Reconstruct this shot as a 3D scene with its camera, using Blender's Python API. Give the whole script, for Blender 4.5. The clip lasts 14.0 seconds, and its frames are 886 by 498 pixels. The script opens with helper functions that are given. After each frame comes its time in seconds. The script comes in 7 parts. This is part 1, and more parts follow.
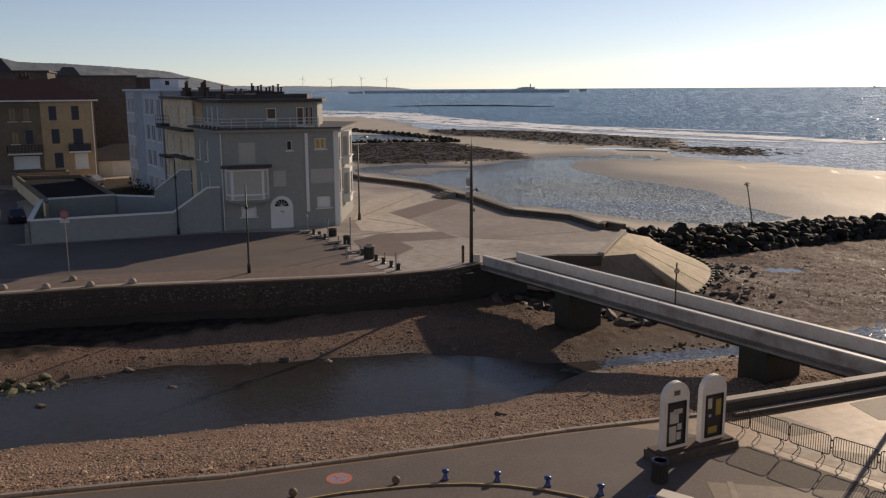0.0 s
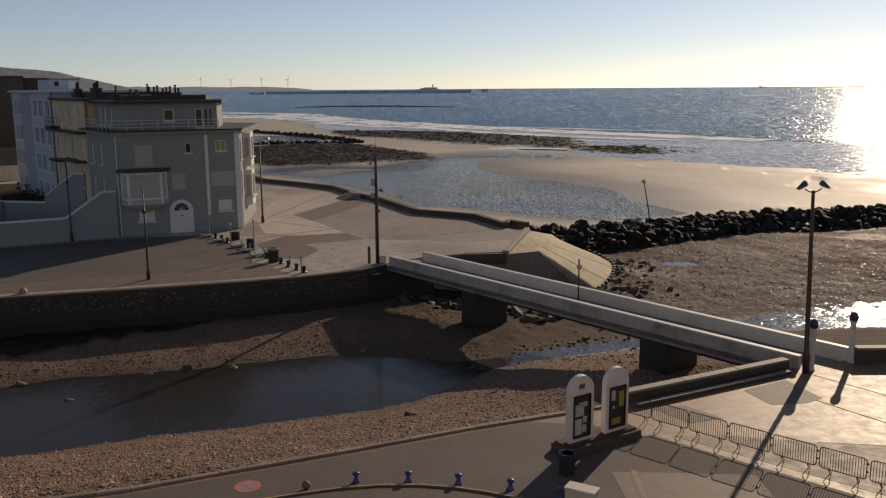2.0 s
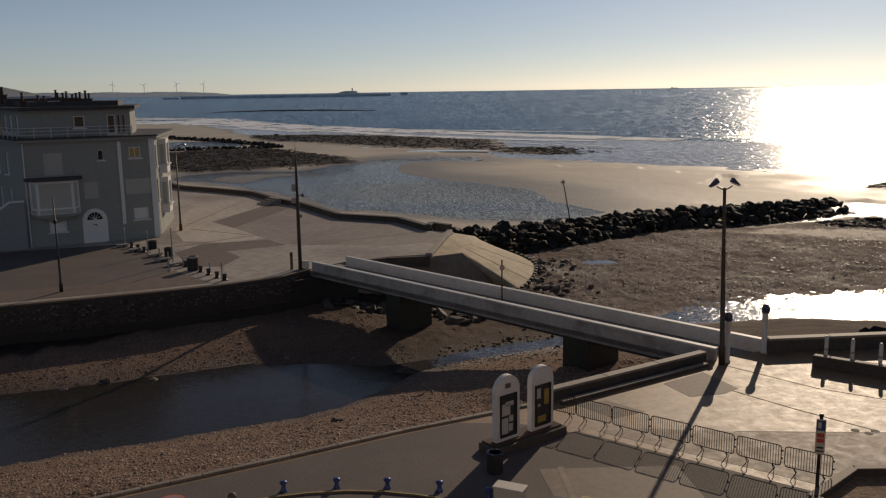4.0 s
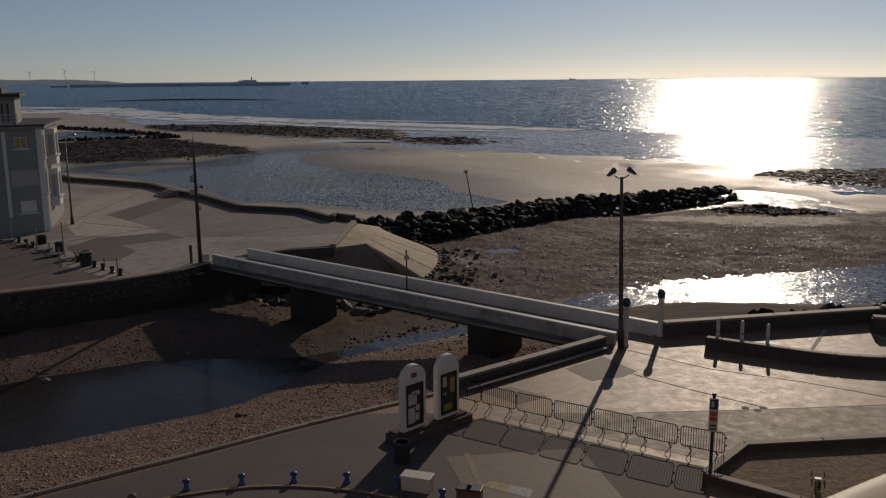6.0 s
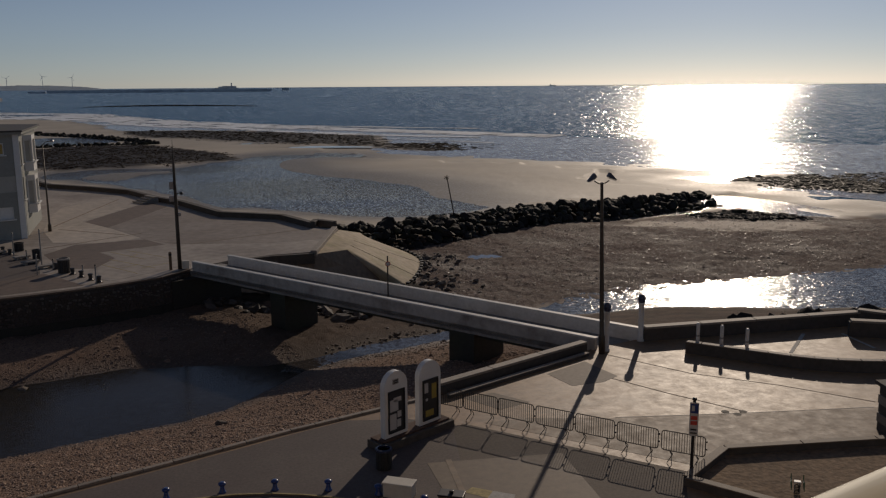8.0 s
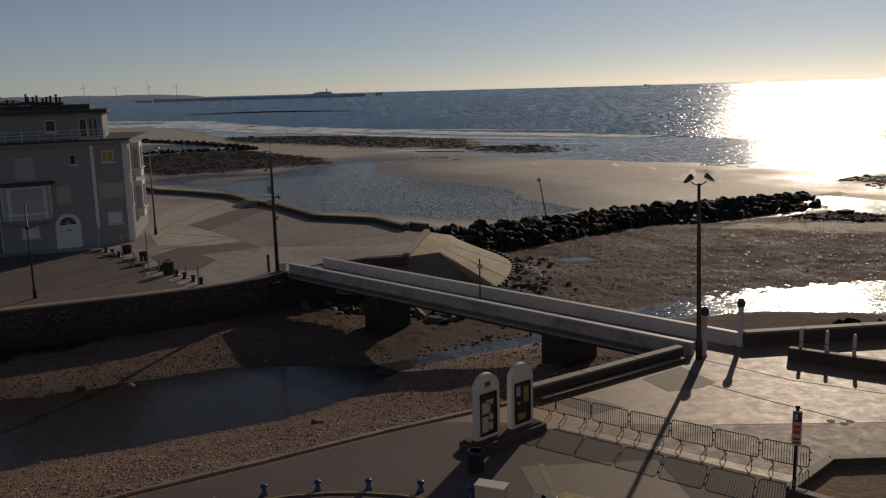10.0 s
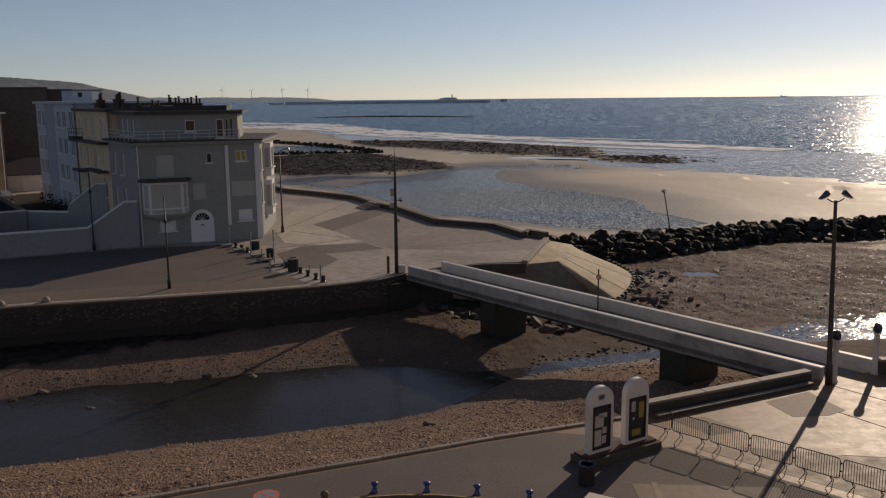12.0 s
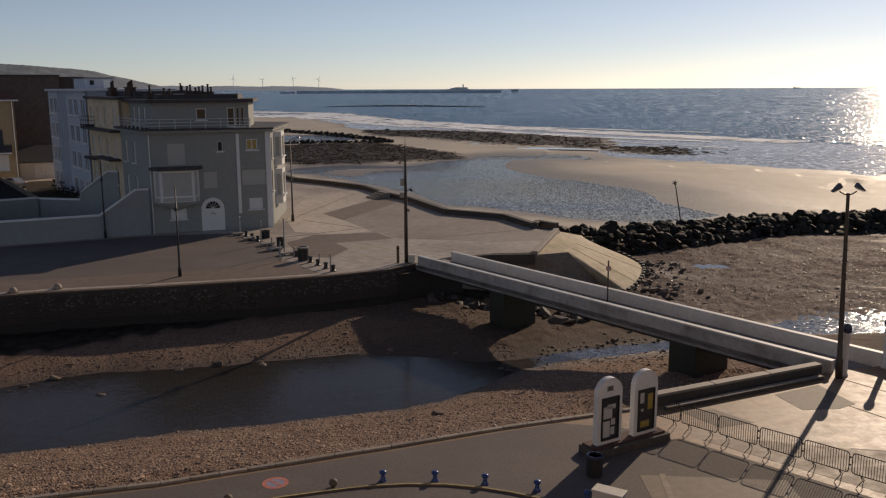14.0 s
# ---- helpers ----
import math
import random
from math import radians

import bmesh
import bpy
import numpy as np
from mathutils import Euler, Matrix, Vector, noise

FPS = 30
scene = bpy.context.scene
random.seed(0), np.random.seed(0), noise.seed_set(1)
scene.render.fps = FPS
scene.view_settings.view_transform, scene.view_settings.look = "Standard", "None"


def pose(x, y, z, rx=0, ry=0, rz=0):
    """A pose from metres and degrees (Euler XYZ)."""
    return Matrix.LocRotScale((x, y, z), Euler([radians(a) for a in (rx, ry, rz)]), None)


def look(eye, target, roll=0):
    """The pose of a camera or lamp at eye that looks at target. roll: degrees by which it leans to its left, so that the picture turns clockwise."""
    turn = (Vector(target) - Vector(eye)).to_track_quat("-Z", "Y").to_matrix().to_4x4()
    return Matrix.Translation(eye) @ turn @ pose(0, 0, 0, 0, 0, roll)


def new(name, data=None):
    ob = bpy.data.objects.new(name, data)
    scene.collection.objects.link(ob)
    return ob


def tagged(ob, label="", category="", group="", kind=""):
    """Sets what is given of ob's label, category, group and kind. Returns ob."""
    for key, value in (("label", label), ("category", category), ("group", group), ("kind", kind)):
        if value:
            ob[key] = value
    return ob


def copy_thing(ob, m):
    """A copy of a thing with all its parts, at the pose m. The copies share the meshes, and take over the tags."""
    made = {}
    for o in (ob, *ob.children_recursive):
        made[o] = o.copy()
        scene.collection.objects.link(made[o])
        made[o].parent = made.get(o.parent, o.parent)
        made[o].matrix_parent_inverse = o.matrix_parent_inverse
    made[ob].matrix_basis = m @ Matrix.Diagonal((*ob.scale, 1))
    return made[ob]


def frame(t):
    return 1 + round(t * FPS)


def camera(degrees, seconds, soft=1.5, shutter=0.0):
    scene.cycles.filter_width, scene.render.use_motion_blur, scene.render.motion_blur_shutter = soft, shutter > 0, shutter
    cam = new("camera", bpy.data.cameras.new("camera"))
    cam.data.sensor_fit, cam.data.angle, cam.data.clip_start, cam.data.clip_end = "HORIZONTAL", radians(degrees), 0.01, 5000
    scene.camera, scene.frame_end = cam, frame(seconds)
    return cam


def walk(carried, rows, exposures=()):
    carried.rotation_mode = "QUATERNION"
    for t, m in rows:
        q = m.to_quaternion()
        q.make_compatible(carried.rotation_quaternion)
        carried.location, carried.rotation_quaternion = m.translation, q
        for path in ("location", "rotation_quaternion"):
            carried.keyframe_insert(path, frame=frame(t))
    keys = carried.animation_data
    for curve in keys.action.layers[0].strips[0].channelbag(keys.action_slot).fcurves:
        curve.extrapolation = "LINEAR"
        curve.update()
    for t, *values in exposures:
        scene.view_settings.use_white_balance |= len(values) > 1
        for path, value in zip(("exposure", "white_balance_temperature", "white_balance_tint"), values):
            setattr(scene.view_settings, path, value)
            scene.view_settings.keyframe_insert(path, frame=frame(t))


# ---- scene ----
cam = camera(53.6, 14.0, soft=1.25)
PATH = [
    (0, pose(0, 0, 13.5, 79.461, 0.307, 0.027)),
    (0.5, pose(0, 0, 13.5, 79.024, 0.266, -1.728)),
    (1, pose(0, 0, 13.5, 79.113, 0.217, -3.692)),
    (1.5, pose(0, 0, 13.5, 79.542, 0.283, -5.067)),
    (2, pose(0, 0, 13.5, 79.457, 0.376, -6.218)),
    (2.5, pose(0, 0, 13.5, 79.403, 0.719, -7.438)),
    (3, pose(0, 0, 13.5, 79.318, 0.773, -9.624)),
    (3.2, pose(0, 0, 13.5, 79.538, 0.833, -9.994)),
    (5.5, pose(0, 0, 13.5, 79.175, 0.446, -15.848)),
    (6, pose(0, 0, 13.5, 78.904, 0.414, -17.665)),
    (6.5, pose(0, 0, 13.5, 78.815, 0.320, -18.257)),
    (7, pose(0, 0, 13.5, 78.784, 0.298, -18.780)),
    (7.2, pose(0, 0, 13.5, 78.934, 0.277, -19.043)),
    (9.3, pose(0, 0, 13.5, 79.686, 1.252, -16.647)),
    (9.5, pose(0, 0, 13.5, 79.757, 1.437, -15.659)),
    (10, pose(0, 0, 13.5, 79.541, 1.476, -13.005)),
    (10.5, pose(0, 0, 13.5, 79.810, 1.132, -10.216)),
    (11, pose(0, 0, 13.5, 79.673, 0.992, -8.504)),
    (11.5, pose(0, 0, 13.5, 80.039, 0.781, -6.621)),
    (12, pose(0, 0, 13.5, 80.106, 0.512, -4.983)),
    (12.5, pose(0, 0, 13.5, 79.846, 0.634, -4.122)),
    (13, pose(0, 0, 13.5, 79.737, 0.445, -4.246)),
    (13.5, pose(0, 0, 13.5, 79.451, 0.364, -4.226)),
    (14, pose(0, 0, 13.5, 79.461, 0.209, -4.277)),
]
EXPOSURES = [(0, 0.15, 6500, 15), (0.5, 0.0, 6500, 15), (1, 0.12, 6500, 15), (2, -0.17, 6600, 14), (3, -0.26, 6600, 13), (5.5, -1.08, 6150, 14), (7, -1.11, 6050, 14), (9.5, -1.07, 6150, 14), (10.5, -0.92, 6450, 14), (11.5, -0.55, 6550, 14), (12, -0.42, 6450, 16), (14, -0.2, 6500, 16)]
walk(cam, PATH, EXPOSURES)

# ---- world, sun ----
SUN_AZ, SUN_EL = radians(36.5), radians(21.0)
world = bpy.data.worlds.new("sky")
scene.world = world
world.use_nodes = True
_n = world.node_tree.nodes
_sky = _n.new("ShaderNodeTexSky")
_sky.sky_type = "NISHITA"
_sky.sun_disc = False
_sky.sun_elevation, _sky.sun_rotation = SUN_EL, SUN_AZ
_sky.altitude, _sky.air_density, _sky.dust_density, _sky.ozone_density = 10, 0.65, 0.14, 1.6
_bg = _n["Background"]
_bg.inputs["Strength"].default_value = 0.078
_pale = _n.new("ShaderNodeHueSaturation")   # a thin sea haze takes some colour out of the sky
_pale.inputs["Saturation"].default_value = 0.76
world.node_tree.links.new(_sky.outputs["Color"], _pale.inputs["Color"])
world.node_tree.links.new(_pale.outputs["Color"], _bg.inputs["Color"])
sun_data = bpy.data.lights.new("sun", "SUN")
sun_data.energy, sun_data.angle, sun_data.color = 3.7, radians(0.53), (1.0, 0.81, 0.58)
sun = new("sun", sun_data)
SUN_DIR = Vector((math.sin(SUN_AZ) * math.cos(SUN_EL), math.cos(SUN_AZ) * math.cos(SUN_EL), math.sin(SUN_EL)))
sun.matrix_world = look(SUN_DIR * 200, (0, 0, 0))

# ---- materials ----
def surface(name, base, rough=0.85, metal=0.0, dark=0.75, light=1.15, grain=6.0, blotch=0.35, bump=0.3, bump_scale=None,
            per_object=0.0, stain=None, stain_amount=0.0, stain_scale=0.15, spec=0.5, stretch=(1, 1, 1), bump_distance=0.02, rough_var=0.0):
    """A weathered solid: fine grain over wide blotches, an optional stain colour, relief."""
    m = bpy.data.materials.new(name)
    m.use_nodes = True
    t = m.node_tree
    n, l = t.nodes, t.links
    p = n["Principled BSDF"]
    p.inputs["Roughness"].default_value, p.inputs["Metallic"].default_value = rough, metal
    p.inputs["Specular IOR Level"].default_value = spec
    co = n.new("ShaderNodeTexCoord")
    mp = n.new("ShaderNodeMapping")
    mp.inputs["Scale"].default_value = stretch
    l.new(co.outputs["Object"], mp.inputs["Vector"])

    def noise_tex(scale, detail=4.0, roughness=0.6):
        x = n.new("ShaderNodeTexNoise")
        x.inputs["Scale"].default_value, x.inputs["Detail"].default_value, x.inputs["Roughness"].default_value = scale, detail, roughness
        l.new(mp.outputs["Vector"], x.inputs["Vector"])
        return x.outputs["Fac"]

    def ramp(fac, a, b, lo, hi):
        x = n.new("ShaderNodeMapRange")
        x.inputs["From Min"].default_value, x.inputs["From Max"].default_value = a, b
        x.inputs["To Min"].default_value, x.inputs["To Max"].default_value = lo, hi
        l.new(fac, x.inputs["Value"])
        return x.outputs["Result"]

    def times(a, b):
        x = n.new("ShaderNodeMath")
        x.operation = "MULTIPLY"
        l.new(a, x.inputs[0])
        l.new(b, x.inputs[1])
        return x.outputs["Value"]

    fine = noise_tex(grain)
    wide = noise_tex(blotch, 5.0, 0.55)
    k = times(ramp(fine, 0.3, 0.7, dark, light), ramp(wide, 0.3, 0.7, (1 + dark) / 2, (1 + light) / 2))
    if per_object:
        o = n.new("ShaderNodeObjectInfo")
        k = times(k, ramp(o.outputs["Random"], 0, 1, 1 - per_object, 1 + per_object))
    rgb = n.new("ShaderNodeRGB")
    rgb.outputs[0].default_value = (*base, 1)
    colour = rgb.outputs[0]
    if stain:
        mx = n.new("ShaderNodeMix")
        mx.data_type = "RGBA"
        l.new(colour, mx.inputs["A"])
        mx.inputs["B"].default_value = (*stain, 1)
        l.new(ramp(noise_tex(stain_scale, 6.0, 0.65), 0.45, 0.68, 0, stain_amount), mx.inputs["Factor"])
        colour = mx.outputs["Result"]
    v = n.new("ShaderNodeVectorMath")
    v.operation = "SCALE"
    l.new(colour, v.inputs[0])
    l.new(k, v.inputs["Scale"])
    l.new(v.outputs["Vector"], p.inputs["Base Color"])
    if rough_var:
        l.new(ramp(noise_tex(1.7, 7.0, 0.75), 0.3, 0.7, rough + rough_var, rough - rough_var), p.inputs["Roughness"])
    if bump:
        b = n.new("ShaderNodeBump")
        b.inputs["Strength"].default_value, b.inputs["Distance"].default_value = bump, bump_distance
        l.new(noise_tex(bump_scale or grain * 2, 3.0), b.inputs["Height"])
        l.new(b.outputs["Normal"], p.inputs["Normal"])
    return m


def water_material(name, base, rough, waves, chop, lean=0.0, clear=None, patches=0.0, glint=None, side=0.15, body=0.35):
    """Water: a dark body under a clear gloss, its surface tilted by ripples of several sizes (size per metre, weight).
    lean: the steeper fronts of the waves, which roll towards the shore. side: how far the glinting facets tip along the wind."""
    m = bpy.data.materials.new(name)
    m.use_nodes = True
    n, l = m.node_tree.nodes, m.node_tree.links
    p = n["Principled BSDF"]
    p.inputs["Base Color"].default_value = (*base, 1)
    p.inputs["Roughness"].default_value, p.inputs["IOR"].default_value = rough, 1.33
    co = n.new("ShaderNodeTexCoord")
    mp = n.new("ShaderNodeMapping")
    mp.inputs["Scale"].default_value = (0.55, 1.0, 1.0)
    mp.inputs["Rotation"].default_value = (0, 0, 0.3)
    l.new(co.outputs["Object"], mp.inputs["Vector"])
    total = n.new("ShaderNodeNewGeometry").outputs["Normal"]
    gust = None
    if patches:
        # gusts and lulls: the ripples are stronger in some stretches than in others
        g = n.new("ShaderNodeTexNoise")
        g.inputs["Scale"].default_value, g.inputs["Detail"].default_value = patches, 1.0
        l.new(mp.outputs["Vector"], g.inputs["Vector"])
        gr = n.new("ShaderNodeMapRange")
        for key, val in (("From Min", 0.4), ("From Max", 0.6), ("To Min", 0.45), ("To Max", 1.2)):
            gr.inputs[key].default_value = val
        l.new(g.outputs["Fac"], gr.inputs["Value"])
        gust = gr.outputs["Result"]
    layers = [(mp, scale, weight) for scale, weight in waves]
    belts = {}

    def belt_fade(a, b, lo, hi):
        """How far the sea out from the shore between a and b metres takes part."""
        x = n.new("ShaderNodeMapRange")
        x.interpolation_type = "SMOOTHSTEP"
        for key, val in (("From Min", a), ("From Max", b), ("To Min", lo), ("To Max", hi)):
            x.inputs[key].default_value = val
        l.new(xyz.outputs["Y"], x.inputs["Value"])
        return x.outputs["Result"]

    if glint:
        # facets drawn out along the wind, which catch the sun one by one
        xyz = n.new("ShaderNodeSeparateXYZ")
        l.new(co.outputs["Object"], xyz.inputs["Vector"])
        for gx, gy, gw, belt in glint:
            gm = n.new("ShaderNodeMapping")
            gm.inputs["Scale"].default_value = (gx, gy, 1.0)
            l.new(co.outputs["Object"], gm.inputs["Vector"])
            belts[len(layers)] = belt
            layers.append((gm, 1.0, gw))
    for i, (lay, scale, weight) in enumerate(layers):
        x = n.new("ShaderNodeTexNoise")
        x.inputs["Scale"].default_value, x.inputs["Detail"].default_value = scale, 2.0
        l.new(lay.outputs["Vector"], x.inputs["Vector"])
        c = n.new("ShaderNodeVectorMath")
        c.operation = "SUBTRACT"
        l.new(x.outputs["Color"], c.inputs[0])
        c.inputs[1].default_value = (0.5, 0.5, 0.5)
        tilt = c.outputs["Vector"]
        if gust:
            sc = n.new("ShaderNodeVectorMath")
            sc.operation = "SCALE"
            l.new(tilt, sc.inputs[0])
            l.new(gust, sc.inputs["Scale"])
            tilt = sc.outputs["Vector"]
        if i in belts:
            if belts[i]:
                a, b, c2, d = belts[i]
                for fade in (belt_fade(a, b, 0, 1), belt_fade(c2, d, 1, 0)):
                    sc = n.new("ShaderNodeVectorMath")
                    sc.operation = "SCALE"
                    l.new(tilt, sc.inputs[0])
                    l.new(fade, sc.inputs["Scale"])
                    tilt = sc.outputs["Vector"]
        k = n.new("ShaderNodeVectorMath")
        k.operation = "MULTIPLY_ADD"
        l.new(tilt, k.inputs[0])
        k.inputs[1].default_value = (weight * chop[0], (side if i in belts else 1.0) * weight * chop[1], 0)
        l.new(total, k.inputs[2])
        total = k.outputs["Vector"]
    fronts = n.new("ShaderNodeVectorMath")
    fronts.operation = "ADD"
    l.new(total, fronts.inputs[0])
    fronts.inputs[1].default_value = (-0.25 * lean, -lean, 0)
    nz = n.new("ShaderNodeVectorMath")
    nz.operation = "NORMALIZE"
    l.new(fronts.outputs["Vector"], nz.inputs[0])
    l.new(nz.outputs["Vector"], p.inputs["Normal"])
    if clear:
        # shallow clear water: the bed shows through a tint, under the gloss
        tr = n.new("ShaderNodeBsdfTransparent")
        tr.inputs["Color"].default_value = (*clear, 1)
        gl = n.new("ShaderNodeBsdfGlossy")
        gl.inputs["Roughness"].default_value = rough
        l.new(nz.outputs["Vector"], gl.inputs["Normal"])
        fr = n.new("ShaderNodeFresnel")
        fr.inputs["IOR"].default_value = 1.33
        l.new(nz.outputs["Vector"], fr.inputs["Normal"])
        mx = n.new("ShaderNodeMixShader")
        l.new(fr.outputs["Fac"], mx.inputs["Fac"])
        bed = n.new("ShaderNodeMixShader")
        bed.inputs["Fac"].default_value = body
        df = n.new("ShaderNodeBsdfDiffuse")
        df.inputs["Color"].default_value = (*base, 1)
        l.new(tr.outputs["BSDF"], bed.inputs[1])
        l.new(df.outputs["BSDF"], bed.inputs[2])
        l.new(bed.outputs["Shader"], mx.inputs[1])
        l.new(gl.outputs["BSDF"], mx.inputs[2])
        l.new(mx.outputs["Shader"], n["Material Output"].inputs["Surface"])
        n.remove(p)
    return m


M = {}
M["asphalt"] = surface("asphalt", (0.11, 0.086, 0.077), 0.82, grain=9, blotch=0.12, bump=0.25, bump_scale=40, stain=(0.14, 0.115, 0.1), stain_amount=0.8, stain_scale=0.3)
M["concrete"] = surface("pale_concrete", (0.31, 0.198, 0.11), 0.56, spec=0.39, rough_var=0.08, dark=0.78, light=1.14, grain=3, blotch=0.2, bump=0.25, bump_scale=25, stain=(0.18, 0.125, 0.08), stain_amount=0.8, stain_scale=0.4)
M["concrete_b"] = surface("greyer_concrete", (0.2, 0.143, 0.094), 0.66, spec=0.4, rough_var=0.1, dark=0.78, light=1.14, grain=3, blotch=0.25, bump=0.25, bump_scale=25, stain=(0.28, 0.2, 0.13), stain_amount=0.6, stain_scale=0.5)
M["concrete_c"] = surface("patched_concrete", (0.155, 0.112, 0.075), 0.7, dark=0.78, light=1.14, grain=3, blotch=0.3, bump=0.25, bump_scale=25, stain=(0.13, 0.095, 0.065), stain_amount=0.7, stain_scale=0.6)
M["asphalt_warm"] = surface("brown_asphalt", (0.1, 0.073, 0.054), 0.8, grain=9, blotch=0.2, bump=0.25, bump_scale=40, stain=(0.125, 0.094, 0.068), stain_amount=0.7, stain_scale=0.3)
M["concrete_dark"] = surface("patch_concrete", (0.137, 0.098, 0.068), 0.7, grain=4, blotch=0.3, bump=0.2, bump_scale=25)
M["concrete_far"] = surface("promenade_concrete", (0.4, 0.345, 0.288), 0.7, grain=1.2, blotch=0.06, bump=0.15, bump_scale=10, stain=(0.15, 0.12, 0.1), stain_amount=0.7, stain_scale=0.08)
M["concrete_red"] = surface("reddish_concrete", (0.16, 0.118, 0.092), 0.75, grain=1.5, blotch=0.1, bump=0.15, bump_scale=10)
M["concrete_brown"] = surface("brownish_concrete", (0.285, 0.236, 0.192), 0.68, grain=1.2, blotch=0.08, bump=0.15, bump_scale=10, stain=(0.18, 0.135, 0.1), stain_amount=0.7, stain_scale=0.1)
M["sea_wall"] = surface("dark_sea_wall", (0.075, 0.062, 0.05), 0.85, grain=3, blotch=0.4, bump=0.3)
M["reef_dark"] = surface("dark_weedy_reef", (0.03, 0.024, 0.019), 1.0, grain=4, blotch=0.2, bump=0.3, spec=0.05)
M["reef_brown"] = surface("brown_reef_stone", (0.07, 0.053, 0.042), 1.0, spec=0.08, grain=4, blotch=0.2, bump=0.3)
M["concrete_pale"] = surface("pale_promenade_concrete", (0.5, 0.43, 0.35), 0.7, grain=1.2, blotch=0.08, bump=0.15, bump_scale=10, stain=(0.36, 0.3, 0.24), stain_amount=0.5, stain_scale=0.1)
M["joint"] = surface("joint_tar", (0.235, 0.168, 0.11), 0.8, bump=0)
M["kerb"] = surface("kerb_stone", (0.27, 0.225, 0.18), 0.7, grain=8, per_object=0.15)
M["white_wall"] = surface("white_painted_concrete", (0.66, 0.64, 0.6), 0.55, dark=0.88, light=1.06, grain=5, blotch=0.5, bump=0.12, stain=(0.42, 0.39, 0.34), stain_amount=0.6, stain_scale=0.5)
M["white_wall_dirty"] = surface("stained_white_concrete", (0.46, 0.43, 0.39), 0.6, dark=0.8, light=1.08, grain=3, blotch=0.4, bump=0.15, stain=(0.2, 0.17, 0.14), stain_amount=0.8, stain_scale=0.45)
M["cap_blue"] = surface("dark_blue_cap_paint", (0.02, 0.028, 0.07), 0.4, grain=8, bump=0.05)
M["grey_concrete"] = surface("raw_concrete", (0.3, 0.28, 0.255), 0.8, grain=4, blotch=0.4, bump=0.3, stain=(0.16, 0.14, 0.11), stain_amount=0.8, stain_scale=0.35)
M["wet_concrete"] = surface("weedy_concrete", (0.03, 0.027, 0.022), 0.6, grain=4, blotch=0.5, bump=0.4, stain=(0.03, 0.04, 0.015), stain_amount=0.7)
M["stone"] = surface("rubble_stone", (0.085, 0.069, 0.058), 0.85, per_object=0.5, grain=7, bump=0.5)
M["stone_pale"] = surface("pale_rubble_stone", (0.155, 0.132, 0.112), 0.85, per_object=0.5, dark=0.6, light=1.3, grain=7, bump=0.5)
M["mortar"] = surface("rubble_mortar", (0.07, 0.058, 0.049), 0.9, grain=4, bump=0.5)
M["weed_wall"] = surface("weedy_wall", (0.03, 0.028, 0.022), 0.7, grain=5, bump=0.6)
M["boulder"] = surface("groyne_boulder", (0.03, 0.024, 0.02), 0.75, spec=0.22, per_object=0.5, grain=3, blotch=0.8, bump=0.7, bump_distance=0.06, stain=(0.05, 0.06, 0.02), stain_amount=0.5, stain_scale=0.5)
M["rubble"] = surface("rubble", (0.14, 0.108, 0.08), 0.8, per_object=0.35, grain=4, bump=0.6)
M["rubble_dark"] = surface("dark_wet_rock", (0.07, 0.055, 0.045), 0.7, per_object=0.4, grain=4, bump=0.6)
M["mossy"] = surface("mossy_stone", (0.13, 0.125, 0.075), 0.8, per_object=0.5, grain=4, bump=0.6, stain=(0.045, 0.06, 0.02), stain_amount=0.8, stain_scale=0.9)
M["wet_rubble"] = surface("wet_cobble", (0.16, 0.11, 0.085), 0.48, per_object=0.35, grain=4, bump=0.4)
M["slip"] = surface("algae_slipway", (0.42, 0.33, 0.215), 0.78, spec=0.25, rough_var=0.08, grain=1.5, blotch=0.35, bump=0.25, bump_scale=8, stain=(0.2, 0.185, 0.06), stain_amount=0.6, stain_scale=0.3)
M["facade"] = surface("grey_green_render", (0.3, 0.305, 0.275), 0.85, dark=0.92, light=1.05, grain=3, blotch=0.25, bump=0.1)
M["cream"] = surface("cream_render", (0.74, 0.57, 0.37), 0.85, dark=0.9, light=1.06, grain=2, blotch=0.3, bump=0.1, stain=(0.3, 0.25, 0.19), stain_amount=0.4, stain_scale=0.4)
M["yellow"] = surface("yellow_render", (0.47, 0.34, 0.195), 0.85, dark=0.9, light=1.06, grain=2, blotch=0.3, bump=0.1, stain=(0.32, 0.24, 0.13), stain_amount=0.5, stain_scale=0.3)
M["blue_white"] = surface("bluish_white_render", (0.5, 0.53, 0.58), 0.85, dark=0.92, light=1.05, grain=2, bump=0.1)
M["brown_wall"] = surface("dark_brick_gable", (0.105, 0.088, 0.08), 0.9, grain=2, blotch=0.2, bump=0.3)
M["garden_wall"] = surface("pale_blue_grey_render", (0.285, 0.298, 0.29), 0.85, dark=0.92, light=1.05, grain=2, blotch=0.2, bump=0.1, stain=(0.3, 0.3, 0.28), stain_amount=0.4)
M["white_paint"] = surface("white_paint", (0.75, 0.74, 0.7), 0.5, dark=0.94, light=1.03, grain=6, bump=0.05)
M["felt"] = surface("roofing_felt", (0.028, 0.026, 0.025), 0.95, grain=4, bump=0.3, spec=0.1)
M["soil"] = surface("dark_garden_soil", (0.05, 0.042, 0.03), 0.95, grain=3, blotch=0.4, bump=0.6, spec=0.1)
M["roof_dark"] = surface("dark_roofing", (0.055, 0.05, 0.05), 0.7, grain=4, bump=0.4)
